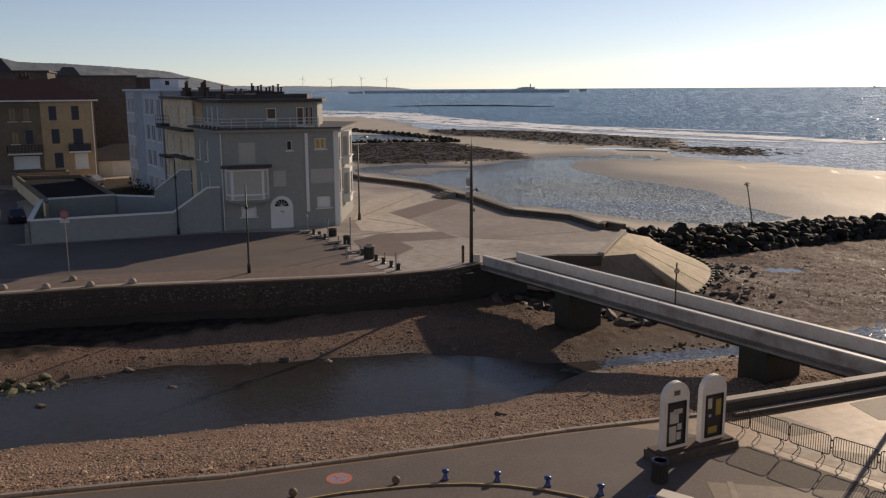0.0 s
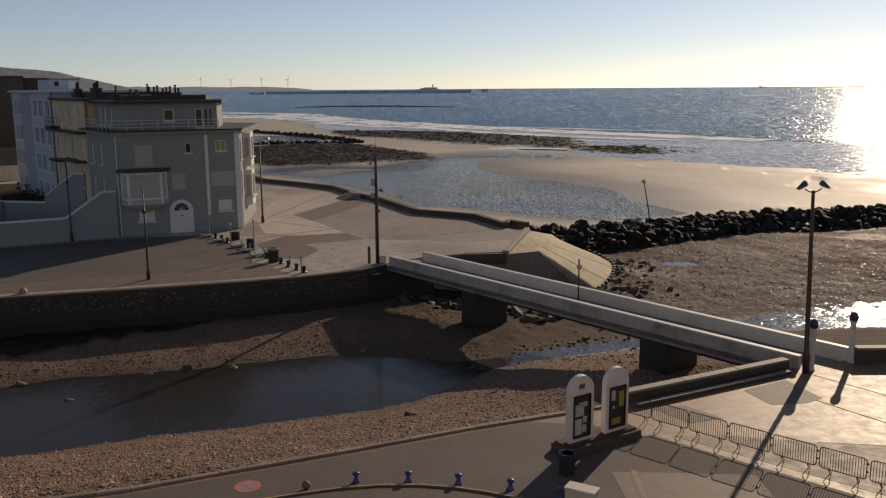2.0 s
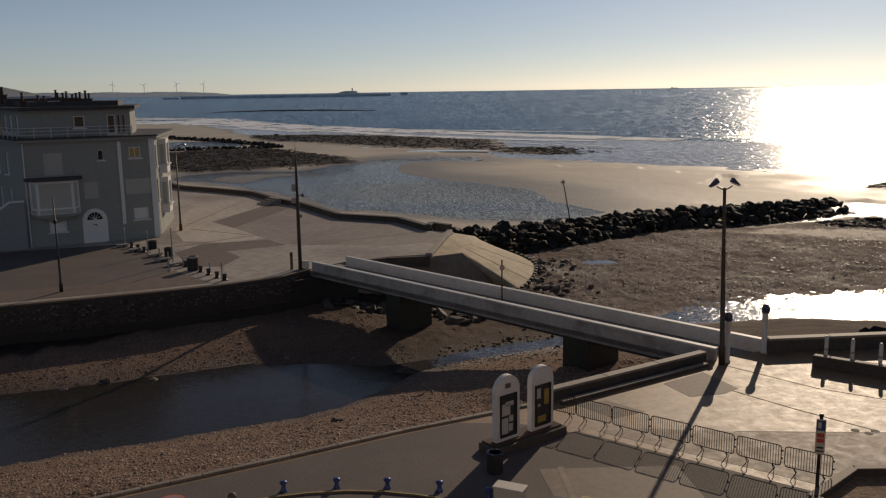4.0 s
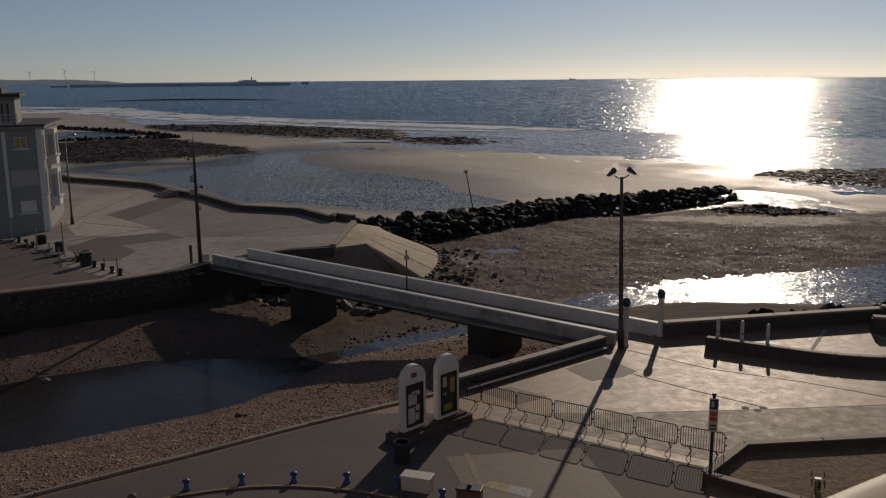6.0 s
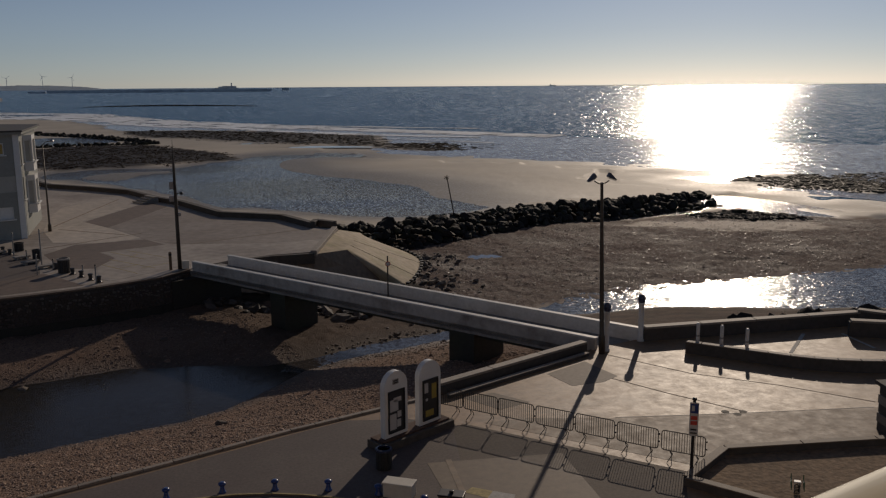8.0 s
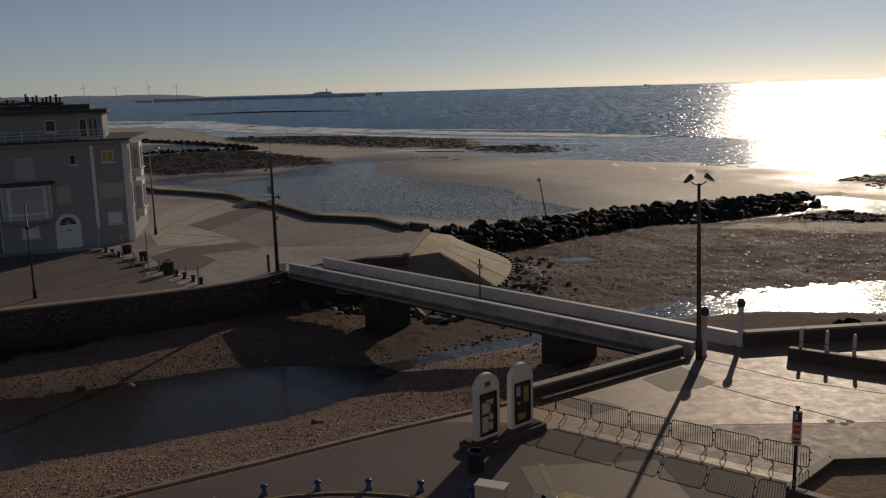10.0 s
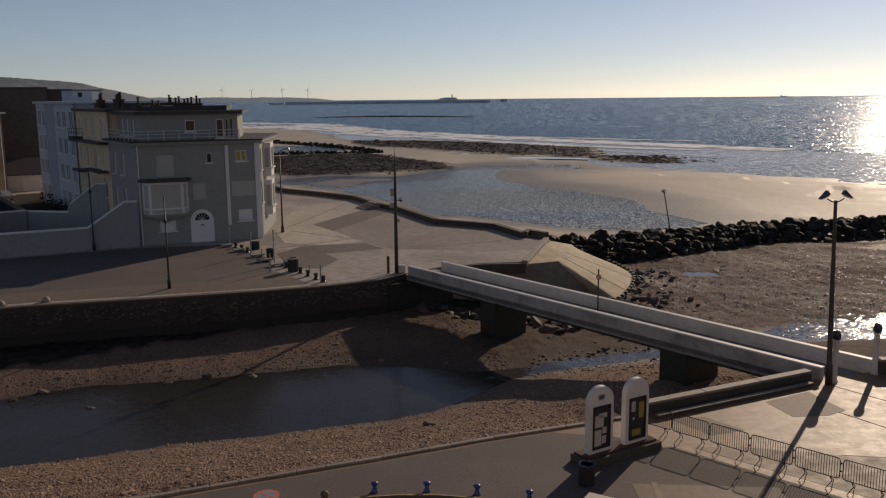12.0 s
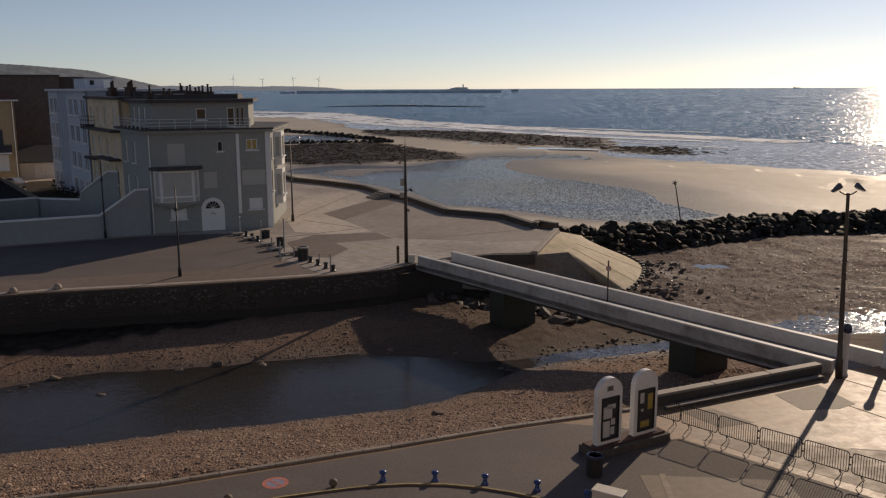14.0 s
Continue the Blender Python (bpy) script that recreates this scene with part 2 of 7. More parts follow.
M["roof_red"] = surface("red_roof_tiles", (0.055, 0.018, 0.017), 0.8, grain=6, blotch=0.5, bump=0.5, per_object=0.2)
M["chimney"] = surface("chimney_brick", (0.09, 0.05, 0.036), 0.9, grain=8, bump=0.4)
M["pot"] = surface("clay_pot", (0.07, 0.04, 0.03), 0.8, grain=6, per_object=0.25)
M["metal_dark"] = surface("dark_painted_metal", (0.03, 0.03, 0.032), 0.45, metal=0.3, grain=8, bump=0.05)
M["metal_brown"] = surface("weathered_pole_paint", (0.075, 0.06, 0.045), 0.5, metal=0.2, grain=5, bump=0.1)
M["galvanised"] = surface("galvanised_steel", (0.33, 0.33, 0.33), 0.45, metal=0.85, grain=10, bump=0.05)
M["barrier_steel"] = surface("dull_barrier_steel", (0.055, 0.05, 0.046), 0.55, metal=0.3, grain=10, bump=0.05)
M["rail_white"] = surface("white_railing_paint", (0.6, 0.6, 0.58), 0.5, grain=8, bump=0.03)
M["blue_metal"] = surface("blue_bollard_paint", (0.015, 0.045, 0.2), 0.35, grain=8, bump=0.05, spec=0.6)
M["glass_dark"] = surface("window_glass", (0.02, 0.022, 0.025), 0.25, dark=0.8, light=1.2, grain=0.7, bump=0, spec=0.25)
M["shutter"] = surface("closed_shutter", (0.46, 0.45, 0.4), 0.7, dark=0.94, light=1.04, grain=3, bump=0.15)
M["shutter_blue"] = surface("blue_grey_shutter", (0.05, 0.055, 0.072), 0.7, dark=0.9, light=1.08, grain=3, bump=0.15)
M["glass_blue"] = surface("bluish_window", (0.17, 0.19, 0.24), 0.3, dark=0.8, light=1.2, grain=0.7, bump=0, spec=0.3)
M["beige"] = surface("dull_beige_render", (0.19, 0.145, 0.1), 0.85, dark=0.88, light=1.06, grain=2, blotch=0.3, bump=0.1, stain=(0.12, 0.09, 0.065), stain_amount=0.7, stain_scale=0.4)
M["curtain"] = surface("pale_curtain", (0.36, 0.27, 0.17), 0.9, grain=6, bump=0.2)
# the glow of a lit window, put into its pane as yellow colour
M["lit_pane_yellow"] = surface("lit_pane_yellow", (0.55, 0.38, 0.12), 0.9, grain=6, bump=0.2)
M["wood"] = surface("worn_wood", (0.14, 0.085, 0.045), 0.7, grain=10, bump=0.3, stretch=(1, 1, 8))
M["panel_white"] = surface("white_panel_paint", (0.72, 0.71, 0.68), 0.45, dark=0.95, light=1.03, grain=5, bump=0.04, stain=(0.5, 0.48, 0.44), stain_amount=0.35, stain_scale=1.2)
M["case_dark"] = surface("notice_case_backing", (0.035, 0.035, 0.038), 0.35, grain=4, bump=0.03)
M["paper"] = surface("notice_paper", (0.5, 0.48, 0.45), 0.8, dark=0.95, light=1.03, grain=8, bump=0)
M["paper_yellow"] = surface("yellow_poster", (0.34, 0.25, 0.05), 0.7, dark=0.9, grain=4, bump=0)
M["red_paint"] = surface("red_sign_paint", (0.5, 0.06, 0.04), 0.5, dark=0.85, grain=6, bump=0.03)
M["worn_red"] = surface("worn_road_red", (0.5, 0.17, 0.12), 0.8, dark=0.7, grain=7, bump=0.1)
M["worn_blue"] = surface("worn_road_blue", (0.26, 0.24, 0.33), 0.8, dark=0.7, grain=7, bump=0.1)
M["worn_yellow"] = surface("worn_road_yellow", (0.5, 0.4, 0.17), 0.8, dark=0.6, grain=7, bump=0.1)
M["worn_white"] = surface("worn_road_white", (0.5, 0.48, 0.44), 0.8, dark=0.7, grain=7, bump=0.1)
M["sand_pit"] = surface("playground_sand", (0.25, 0.172, 0.105), 0.95, dark=0.6, light=1.25, grain=5, blotch=0.8, bump=0.9, bump_scale=2.6, bump_distance=0.07)
M["pit_wall"] = surface("pit_wall_concrete", (0.085, 0.072, 0.06), 0.8, grain=4, bump=0.2)
M["rubber"] = surface("black_rubber", (0.02, 0.02, 0.02), 0.7, grain=6, bump=0.1)
M["leaf_green"] = surface("green_panel_paint", (0.06, 0.13, 0.06), 0.5, grain=4, bump=0.05)
M["box_cream"] = surface("cream_box", (0.6, 0.56, 0.48), 0.6, dark=0.92, light=1.04, grain=4, bump=0.08)
M["car_silver"] = surface("silver_car_paint", (0.3, 0.31, 0.32), 0.25, metal=0.4, dark=0.97, light=1.02, bump=0, spec=0.7)
M["car_dark"] = surface("dark_blue_car_paint", (0.02, 0.025, 0.045), 0.2, dark=0.97, light=1.02, bump=0, spec=0.7)
M["hedge"] = surface("dry_hedge", (0.05, 0.045, 0.025), 0.9, grain=3, bump=0.8)
M["lamp_blue"] = surface("blue_grey_lantern_paint", (0.06, 0.068, 0.105), 0.4, grain=8, bump=0.03)
M["rail_cream"] = surface("cream_handrail_paint", (0.62, 0.57, 0.42), 0.35, dark=0.97, light=1.02, grain=3, bump=0.02)
# distant things: haze is put into their pale bluish base colours
M["hill"] = surface("haze_tinted_hill_scrub", (0.13, 0.16, 0.19), 0.95, dark=0.6, light=1.3, grain=0.02, blotch=0.004, bump=0)
M["far_coast"] = surface("haze_tinted_coast", (0.2, 0.27, 0.35), 0.95, grain=0.01, bump=0)
M["far_grey"] = surface("haze_tinted_far_grey", (0.6, 0.66, 0.72), 0.9, grain=0.05, bump=0)
M["ship"] = surface("haze_tinted_ship_grey", (0.52, 0.57, 0.62), 0.7, grain=0.1, bump=0)
M["sea"] = water_material("sea_water", (0.03, 0.12, 0.16), 0.09, ((0.03, 0.05), (0.25, 0.1), (1.6, 0.4), (4.5, 0.45)), (2.3, 1.35), 0.15,
                          glint=((1.4, 0.14, 0.6, (100, 150, 450, 650)), (0.7, 0.04, 0.76, (420, 600, 900, 1300)), (0.35, 0.012, 0.9, (900, 1300, 6000, 7000))))
M["wavelet"] = water_material("wavelet_water", (0.03, 0.12, 0.16), 0.26, ((0.5, 0.05),), (1.0, 1.0), clear=(1, 1, 1), body=0.0)
M["shallows"] = water_material("shallow_surf_water", (0.3, 0.26, 0.2), 0.12, ((0.05, 0.04), (1.2, 0.2), (4.0, 0.6)), (1.3, 1.1), 0.07, glint=((2.0, 0.25, 0.6, None),), side=0.3)
M["lagoon"] = water_material("lagoon_water", (0.13, 0.1, 0.075), 0.1, ((0.1, 0.02), (3.0, 0.25), (8.0, 0.8)), (1.3, 1.7), 0.05, clear=(0.82, 0.73, 0.6), patches=0.035, glint=((5.0, 1.3, 1.1, None),), side=1.0)
M["calm"] = water_material("calm_water", (0.09, 0.08, 0.07), 0.08, ((0.3, 0.08), (3.0, 0.2)), (0.3, 0.4), 0.0)
M["river"] = water_material("river_water", (0.085, 0.073, 0.06), 0.16, ((0.5, 0.15), (5.0, 0.5), (13.0, 0.5)), (0.16, 0.22), clear=(0.68, 0.62, 0.51))
M["stream"] = water_material("stream_water", (0.06, 0.052, 0.046), 0.12, ((0.5, 0.2), (4.0, 0.6), (11.0, 1.0)), (0.6, 0.6), 0.03)
M["pool"] = water_material("pool_water", (0.05, 0.05, 0.05), 0.13, ((0.12, 0.25), (3.0, 0.6), (9.0, 1.0), (20.0, 0.6)), (0.62, 0.6), 0.04)
M["foam"] = surface("surf_foam", (0.84, 0.88, 0.92), 0.8, grain=0.4, blotch=0.05, bump=0.4, bump_scale=1.0)


def ground_material():
    """River shingle, beach sand, wet sand and dark weedy reef, told apart by the masks that the sheet carries."""
    m = bpy.data.materials.new("shore_ground")
    m.use_nodes = True
    n, l = m.node_tree.nodes, m.node_tree.links
    p = n["Principled BSDF"]
    co = n.new("ShaderNodeTexCoord")

    def noise_tex(scale, detail=4.0, kind="ShaderNodeTexNoise"):
        x = n.new(kind)
        x.inputs["Scale"].default_value = scale
        x.inputs["Detail"].default_value = detail
        l.new(co.outputs["Object"], x.inputs["Vector"])
        return x

    def rng(fac, a, b, lo, hi):
        x = n.new("ShaderNodeMapRange")
        for k, val in (("From Min", a), ("From Max", b), ("To Min", lo), ("To Max", hi)):
            x.inputs[k].default_value = val
        l.new(fac, x.inputs["Value"])
        return x.outputs["Result"]

    def mix(fac, a, b):
        x = n.new("ShaderNodeMix")
        x.data_type = "RGBA"
        l.new(fac, x.inputs["Factor"])
        for key, val in (("A", a), ("B", b)):
            if isinstance(val, tuple):
                x.inputs[key].default_value = (*val, 1)
            else:
                l.new(val, x.inputs[key])
        return x.outputs["Result"]

    def mask(name):
        a = n.new("ShaderNodeAttribute")
        a.attribute_name = name
        return a.outputs["Fac"]

    def mixf(fac, a, b):
        x = n.new("ShaderNodeMix")
        l.new(fac, x.inputs["Factor"])
        for key, val in (("A", a), ("B", b)):
            if isinstance(val, float):
                x.inputs[key].default_value = val
            else:
                l.new(val, x.inputs[key])
        return x.outputs["Result"]

    vor = n.new("ShaderNodeTexVoronoi")
    vor.inputs["Scale"].default_value = 14.0
    l.new(co.outputs["Object"], vor.inputs["Vector"])
    pebble = mix(rng(vor.outputs["Color"], 0.1, 0.9, 0, 1), (0.145, 0.094, 0.069), (0.325, 0.222, 0.158))
    pebble = mix(rng(noise_tex(0.35).outputs["Fac"], 0.4, 0.65, 0, 0.7), pebble, (0.19, 0.122, 0.085))
    sand = mix(rng(noise_tex(0.05, 6).outputs["Fac"], 0.35, 0.65, 0, 1), (0.6, 0.522, 0.405), (0.51, 0.437, 0.335))
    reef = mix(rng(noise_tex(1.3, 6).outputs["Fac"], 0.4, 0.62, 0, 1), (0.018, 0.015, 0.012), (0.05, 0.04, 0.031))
    flat = mix(rng(noise_tex(2.6, 6).outputs["Fac"], 0.36, 0.64, 0, 1), (0.098, 0.064, 0.052), (0.188, 0.13, 0.104))
    flat = mix(rng(noise_tex(0.12, 3).outputs["Fac"], 0.5, 0.7, 0, 0.45), flat, (0.18, 0.13, 0.1))
    col = mix(mask("sand"), pebble, sand)
    col = mix(mask("flat"), col, flat)
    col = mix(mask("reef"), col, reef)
    wet = mask("wet")
    dk = n.new("ShaderNodeVectorMath")
    dk.operation = "SCALE"
    l.new(col, dk.inputs[0])
    l.new(rng(wet, 0, 1, 1.0, 0.39), dk.inputs["Scale"])
    l.new(mixf(wet, 0.12, mixf(mask("sand"), 0.4, 0.34)), p.inputs["Specular IOR Level"])
    l.new(dk.outputs["Vector"], p.inputs["Base Color"])
    l.new(mixf(wet, mixf(mask("sand"), 0.92, 0.66), rng(noise_tex(2.2, 6).outputs["Fac"], 0.35, 0.7, 0.42, 0.7)), p.inputs["Roughness"])
    add = n.new("ShaderNodeMath")
    add.operation = "MULTIPLY_ADD"
    l.new(vor.outputs["Distance"], add.inputs[0])
    add.inputs[1].default_value = -1.0
    l.new(noise_tex(5.0, 5).outputs["Fac"], add.inputs[2])
    b = n.new("ShaderNodeBump")
    b.inputs["Distance"].default_value = 0.045
    l.new(mixf(mask("sand"), 0.8, 0.12), b.inputs["Strength"])
    l.new(add.outputs["Value"], b.inputs["Height"])
    l.new(b.outputs["Normal"], p.inputs["Normal"])
    return m


M["ground"] = ground_material()


# ---- building helpers ----
def part(name, bm, material, parent=None, label="", smooth=False):
    """Links a bmesh as one mesh object, under a thing or a part."""
    me = bpy.data.meshes.new(name)
    bmesh.ops.recalc_face_normals(bm, faces=bm.faces)
    bm.to_mesh(me)
    bm.free()
    if smooth:
        for poly in me.polygons:
            poly.use_smooth = True
    return linked(name, me, material, parent, label)


def linked(name, me, material, parent=None, label="", m=None):
    if material is not None and not me.materials:
        me.materials.append(M[material] if isinstance(material, str) else material)
    ob = new(name, me)
    if parent is not None:
        ob.parent = parent
    if m is not None:
        ob.matrix_basis = m
    if label:
        tagged(ob, label)
    return ob


def thing(name, label, category, m=None, group="", kind=""):
    ob = new(name)
    ob.empty_display_size = 0.2
    if m is not None:
        ob.matrix_basis = m
    return tagged(ob, label, category, group, kind)


def box(bm, sx, sy, sz, m=None, bevel=0.0):
    """A box standing on z = 0 of the pose m, centred in x and y."""
    r = bmesh.ops.create_cube(bm, size=1.0)
    vs = r["verts"]
    bmesh.ops.scale(bm, vec=(sx, sy, sz), verts=vs)
    bmesh.ops.translate(bm, vec=(0, 0, sz / 2), verts=vs)
    if bevel:
        es = list({e for v in vs for e in v.link_edges})
        g = bmesh.ops.bevel(bm, geom=es, offset=bevel, segments=2, affect="EDGES", profile=0.6)
        vs = list({v for v in g["verts"]} | {v for v in vs if v.is_valid})
    if m is not None:
        bmesh.ops.transform(bm, matrix=m, verts=vs)
    return vs


def tube(bm, a, b, r, r2=None, seg=10, caps=True):
    """A round bar from a to b."""
    a, b = Vector(a), Vector(b)
    d = b - a
    m = Matrix.Translation((a + b) / 2) @ d.to_track_quat("Z", "Y").to_matrix().to_4x4()
    return bmesh.ops.create_cone(bm, cap_ends=caps, segments=seg, radius1=r, radius2=r if r2 is None else r2, depth=d.length, matrix=m)["verts"]


def path_tube(bm, pts, r, seg=8):
    for a, b in zip(pts, pts[1:]):
        tube(bm, a, b, r, seg=seg)


def lathe(bm, profile, seg=20, m=None):
    """A turned body from (radius, height) pairs."""
    rings = []
    for r, z in profile:
        rings.append([bm.verts.new((r * math.cos(2 * math.pi * i / seg), r * math.sin(2 * math.pi * i / seg), z)) for i in range(seg)])
    for a, b in zip(rings, rings[1:]):
        for i in range(seg):
            bm.faces.new((a[i], a[(i + 1) % seg], b[(i + 1) % seg], b[i]))
    bm.faces.new(rings[0][::-1])
    bm.faces.new(rings[-1])
    vs = [v for r in rings for v in r]
    if m is not None:
        bmesh.ops.transform(bm, matrix=m, verts=vs)
    return vs


def prism(bm, pts, z0, z1):
    """A straight-sided body on a plan outline."""
    a = [bm.verts.new((x, y, z0)) for x, y in pts]
    b = [bm.verts.new((x, y, z1)) for x, y in pts]
    n = len(pts)
    for i in range(n):
        bm.faces.new((a[i], a[(i + 1) % n], b[(i + 1) % n], b[i]))
    bm.faces.new(b)
    bm.faces.new(a[::-1])


def along(p, q):
    """The pose at p whose x runs to q (plan points)."""
    return pose(p[0], p[1], 0, 0, 0, math.degrees(math.atan2(q[1] - p[1], q[0] - p[0])))


def length(p, q):
    return math.hypot(q[0] - p[0], q[1] - p[1])


def smooth_line(pts, step, closed=False):
    """A Catmull-Rom line through plan points."""
    n, out = len(pts), []
    last = n if closed else n - 1
    for i in range(last):
        p0 = pts[(i - 1) % n] if closed or i > 0 else pts[0]
        p1, p2 = pts[i], pts[(i + 1) % n]
        p3 = pts[(i + 2) % n] if closed or i + 2 < n else pts[-1]
        k = max(1, int(length(p1, p2) / step))
        for j in range(k):
            t = j / k
            out.append(tuple(0.5 * (2 * b + (c - a) * t + (2 * a - 5 * b + 4 * c - d) * t * t + (3 * b - a - 3 * c + d) * t ** 3)
                             for a, b, c, d in zip(p0, p1, p2, p3)))
    if not closed:
        out.append(tuple(pts[-1]))
    return out


def inside(px, py, poly):
    """Which points lie in a plan outline (arrays)."""
    c = np.zeros(px.shape, bool)
    n = len(poly)
    for i in range(n):
        (x1, y1), (x2, y2) = poly[i], poly[(i + 1) % n]
        if y1 == y2:
            continue
        c ^= ((y1 > py) != (y2 > py)) & (px < (x2 - x1) * (py - y1) / (y2 - y1) + x1)
    return c


def edge_distance(px, py, poly, closed=True):
    d = np.full(px.shape, 1e9)
    n = len(poly)
    for i in range(n if closed else n - 1):
        (x1, y1), (x2, y2) = poly[i], poly[(i + 1) % n]
        dx, dy = x2 - x1, y2 - y1
        t = np.clip(((px - x1) * dx + (py - y1) * dy) / (dx * dx + dy * dy + 1e-9), 0, 1)
        d = np.minimum(d, np.hypot(px - x1 - t * dx, py - y1 - t * dy))
    return d


def signed(px, py, poly):
    """Distance to an outline, positive inside."""
    return np.where(inside(px, py, poly), 1, -1) * edge_distance(px, py, poly)


def wave_noise(x, y, size, seed):
    """Smooth plan noise of about -1 to 1."""
    r = np.random.RandomState(seed)
    out = np.zeros(x.shape)
    for k in range(7):
        a, f, p = r.uniform(0, 2 * math.pi), r.uniform(0.6, 2.4) * 2 * math.pi / size, r.uniform(0, 6.3)
        out += np.sin((x * np.cos(a) + y * np.sin(a)) * f + p + 1.3 * np.sin((x * np.sin(a) - y * np.cos(a)) * f * 0.7 + p * 2))
    return out / 4.0


def wall_sheet(bm, w, h, t, holes=(), m=None, z0=0.0):
    """A wall of thickness t in the pose m: x along it, z up, outer face at y = 0, with openings (x0, x1, z0, z1) right through."""
    us = sorted({0.0, w, *[a for q in holes for a in q[:2]]})
    vs = sorted({z0, h, *[a for q in holes for a in q[2:]]})
    m = m or Matrix.Identity(4)

    def solid(i, j):
        if not (0 <= i < len(us) - 1 and 0 <= j < len(vs) - 1):
            return False
        cu, cv = (us[i] + us[i + 1]) / 2, (vs[j] + vs[j + 1]) / 2
        return not any(q[0] < cu < q[1] and q[2] < cv < q[3] for q in holes)

    cache = {}

    def vert(i, j, k):
        if (i, j, k) not in cache:
            cache[i, j, k] = bm.verts.new(m @ Vector((us[i], k * t, vs[j])))
        return cache[i, j, k]

    for i in range(len(us) - 1):
        for j in range(len(vs) - 1):
            if not solid(i, j):
                continue
            bm.faces.new([vert(a, b, 0) for a, b in ((i, j), (i + 1, j), (i + 1, j + 1), (i, j + 1))])
            bm.faces.new([vert(a, b, 1) for a, b in ((i, j + 1), (i + 1, j + 1), (i + 1, j), (i, j))])
            for (di, dj), (a, b) in (((-1, 0), ((i, j), (i, j + 1))), ((1, 0), ((i + 1, j), (i + 1, j + 1))),
                                     ((0, -1), ((i, j), (i + 1, j))), ((0, 1), ((i, j + 1), (i + 1, j + 1)))):
                if not solid(i + di, j + dj):
                    bm.faces.new((vert(*a, 0), vert(*b, 0), vert(*b, 1), vert(*a, 1)))


# ---- the shore: one sheet of ground, and the waters on it ----
RIVER_Z, LAGOON_Z, SEA_Z = -3.4, -4.75, -5.1
POOL_Z = -4.3
NEAR_BANK = [(-85.4, 20.9), (-38, 34.4), (-21.2, 39.2), (-11, 41.9), (-0.2, 44.1), (3.5, 45.7), (8.5, 50.2), (13.5, 52.7), (18.9, 54.9), (27, 59.3), (35, 59), (40, 58.7), (47.8, 55), (55.5, 52.5), (75, 44), (140, 30)]
FAR_BANK = [(140, 62), (67, 64.7), (56.5, 65.4), (50.4, 65.6), (38.5, 65.5), (32, 63.4), (27, 60.7), (19.7, 57.2), (13.3, 54.5), (9.7, 52.7), (5.8, 52.4), (2.3, 53.5), (-2.5, 54.3), (-6.6, 53.3), (-13.6, 52.2), (-17.1, 51.8), (-20, 50.5), (-25.3, 47.8), (-38, 42.7), (-85.4, 29.4)]


def river_level(x):
    """The river stands at one level, then falls by rapids to the tidal pool."""
    return np.interp(x, [11, 27], [RIVER_Z, POOL_Z])


river_shape = smooth_line(NEAR_BANK, 1.0) + smooth_line(FAR_BANK, 1.0)
lagoon_shape = smooth_line([(-20, 197), (-15.7, 205), (-9.5, 208), (-0.5, 205), (7.2, 204.5), (14.2, 213), (18, 222), (25.2, 227), (33, 229.5), (44, 229.5), (50, 225), (48.4, 220), (38.2, 218),
                            (31, 211.5), (29, 194), (31, 184), (34, 173), (37.5, 169), (42.4, 159.5), (46.4, 144), (44.5, 134), (46.8, 126.5), (48.8, 120), (40, 116), (32.6, 116), (26, 120.5),
                            (22.1, 126), (18.5, 129.8), (15.4, 134), (11.8, 134.5), (8.9, 141), (5.3, 153), (-0.5, 165), (-4.8, 173), (-9.3, 179), (-13, 186), (-18, 189)], 2.0, True)
back_pool_shape = smooth_line([(84.7, 116.4), (88.6, 110), (89.3, 96.5), (85.3, 95), (80.6, 99.8), (78.2, 105), (71.5, 103.8), (58, 102), (64.6, 105.8), (73, 108.7)], 1.5, True)
left_pool_shape = smooth_line([(-34, 336), (-18, 330), (-10.7, 305), (-30, 297), (-40, 310)], 4.0, True)
sea_shape = [(-1100, 4900), (-900, 3400), (-400, 1700), (-150, 900)] + smooth_line([(-75.7, 559), (-46, 534), (-19, 464), (-5, 394), (28, 380), (49, 358), (81, 309), (69, 259),
            (64.7, 231), (76, 216), (96, 192), (111, 166), (114.6, 151), (102, 145.6), (100, 140), (102, 136), (104.5, 130), (109, 106), (140, 72)], 4.0) + [(5200, 40), (5200, 5200)]
reefs = [smooth_line(s, 3.0, True) for s in (
    [(-4.7, 374), (27, 366), (47.7, 346), (65.5, 324), (78.7, 299), (67, 261), (46, 270.6), (30.6, 288), (13.4, 319), (-1, 335)],
    [(68.6, 263.7), (87.5, 264.6), (104.8, 249), (92.2, 233), (75.5, 232.6), (67.2, 252)],
    [(106, 142), (121, 142), (145, 142), (150, 128), (117, 114), (110, 122), (105, 133)],
    [(-29, 280), (1, 283), (11, 261.6), (23, 231), (16, 217), (-0.6, 210), (-11, 207.5), (-22, 210), (-40, 240)],
    [(69, 98.5), (75, 102), (83, 97), (82, 92), (73, 94)])]
sand_bar = smooth_line([(-11.5, 188.5), (-7.8, 196.5), (3.2, 198), (6.8, 194), (-0.5, 189), (-4.9, 180.5)], 2.0, True)
sheen_patch = [(69, 94), (80, 89), (78, 82), (66, 85), (56, 96), (60, 99)]
puddle_shape = smooth_line([(30.8, 81.5), (31.9, 80.6), (33.3, 80.7), (34.1, 81.6), (33.4, 82.7), (31.8, 82.6)], 0.4, True)
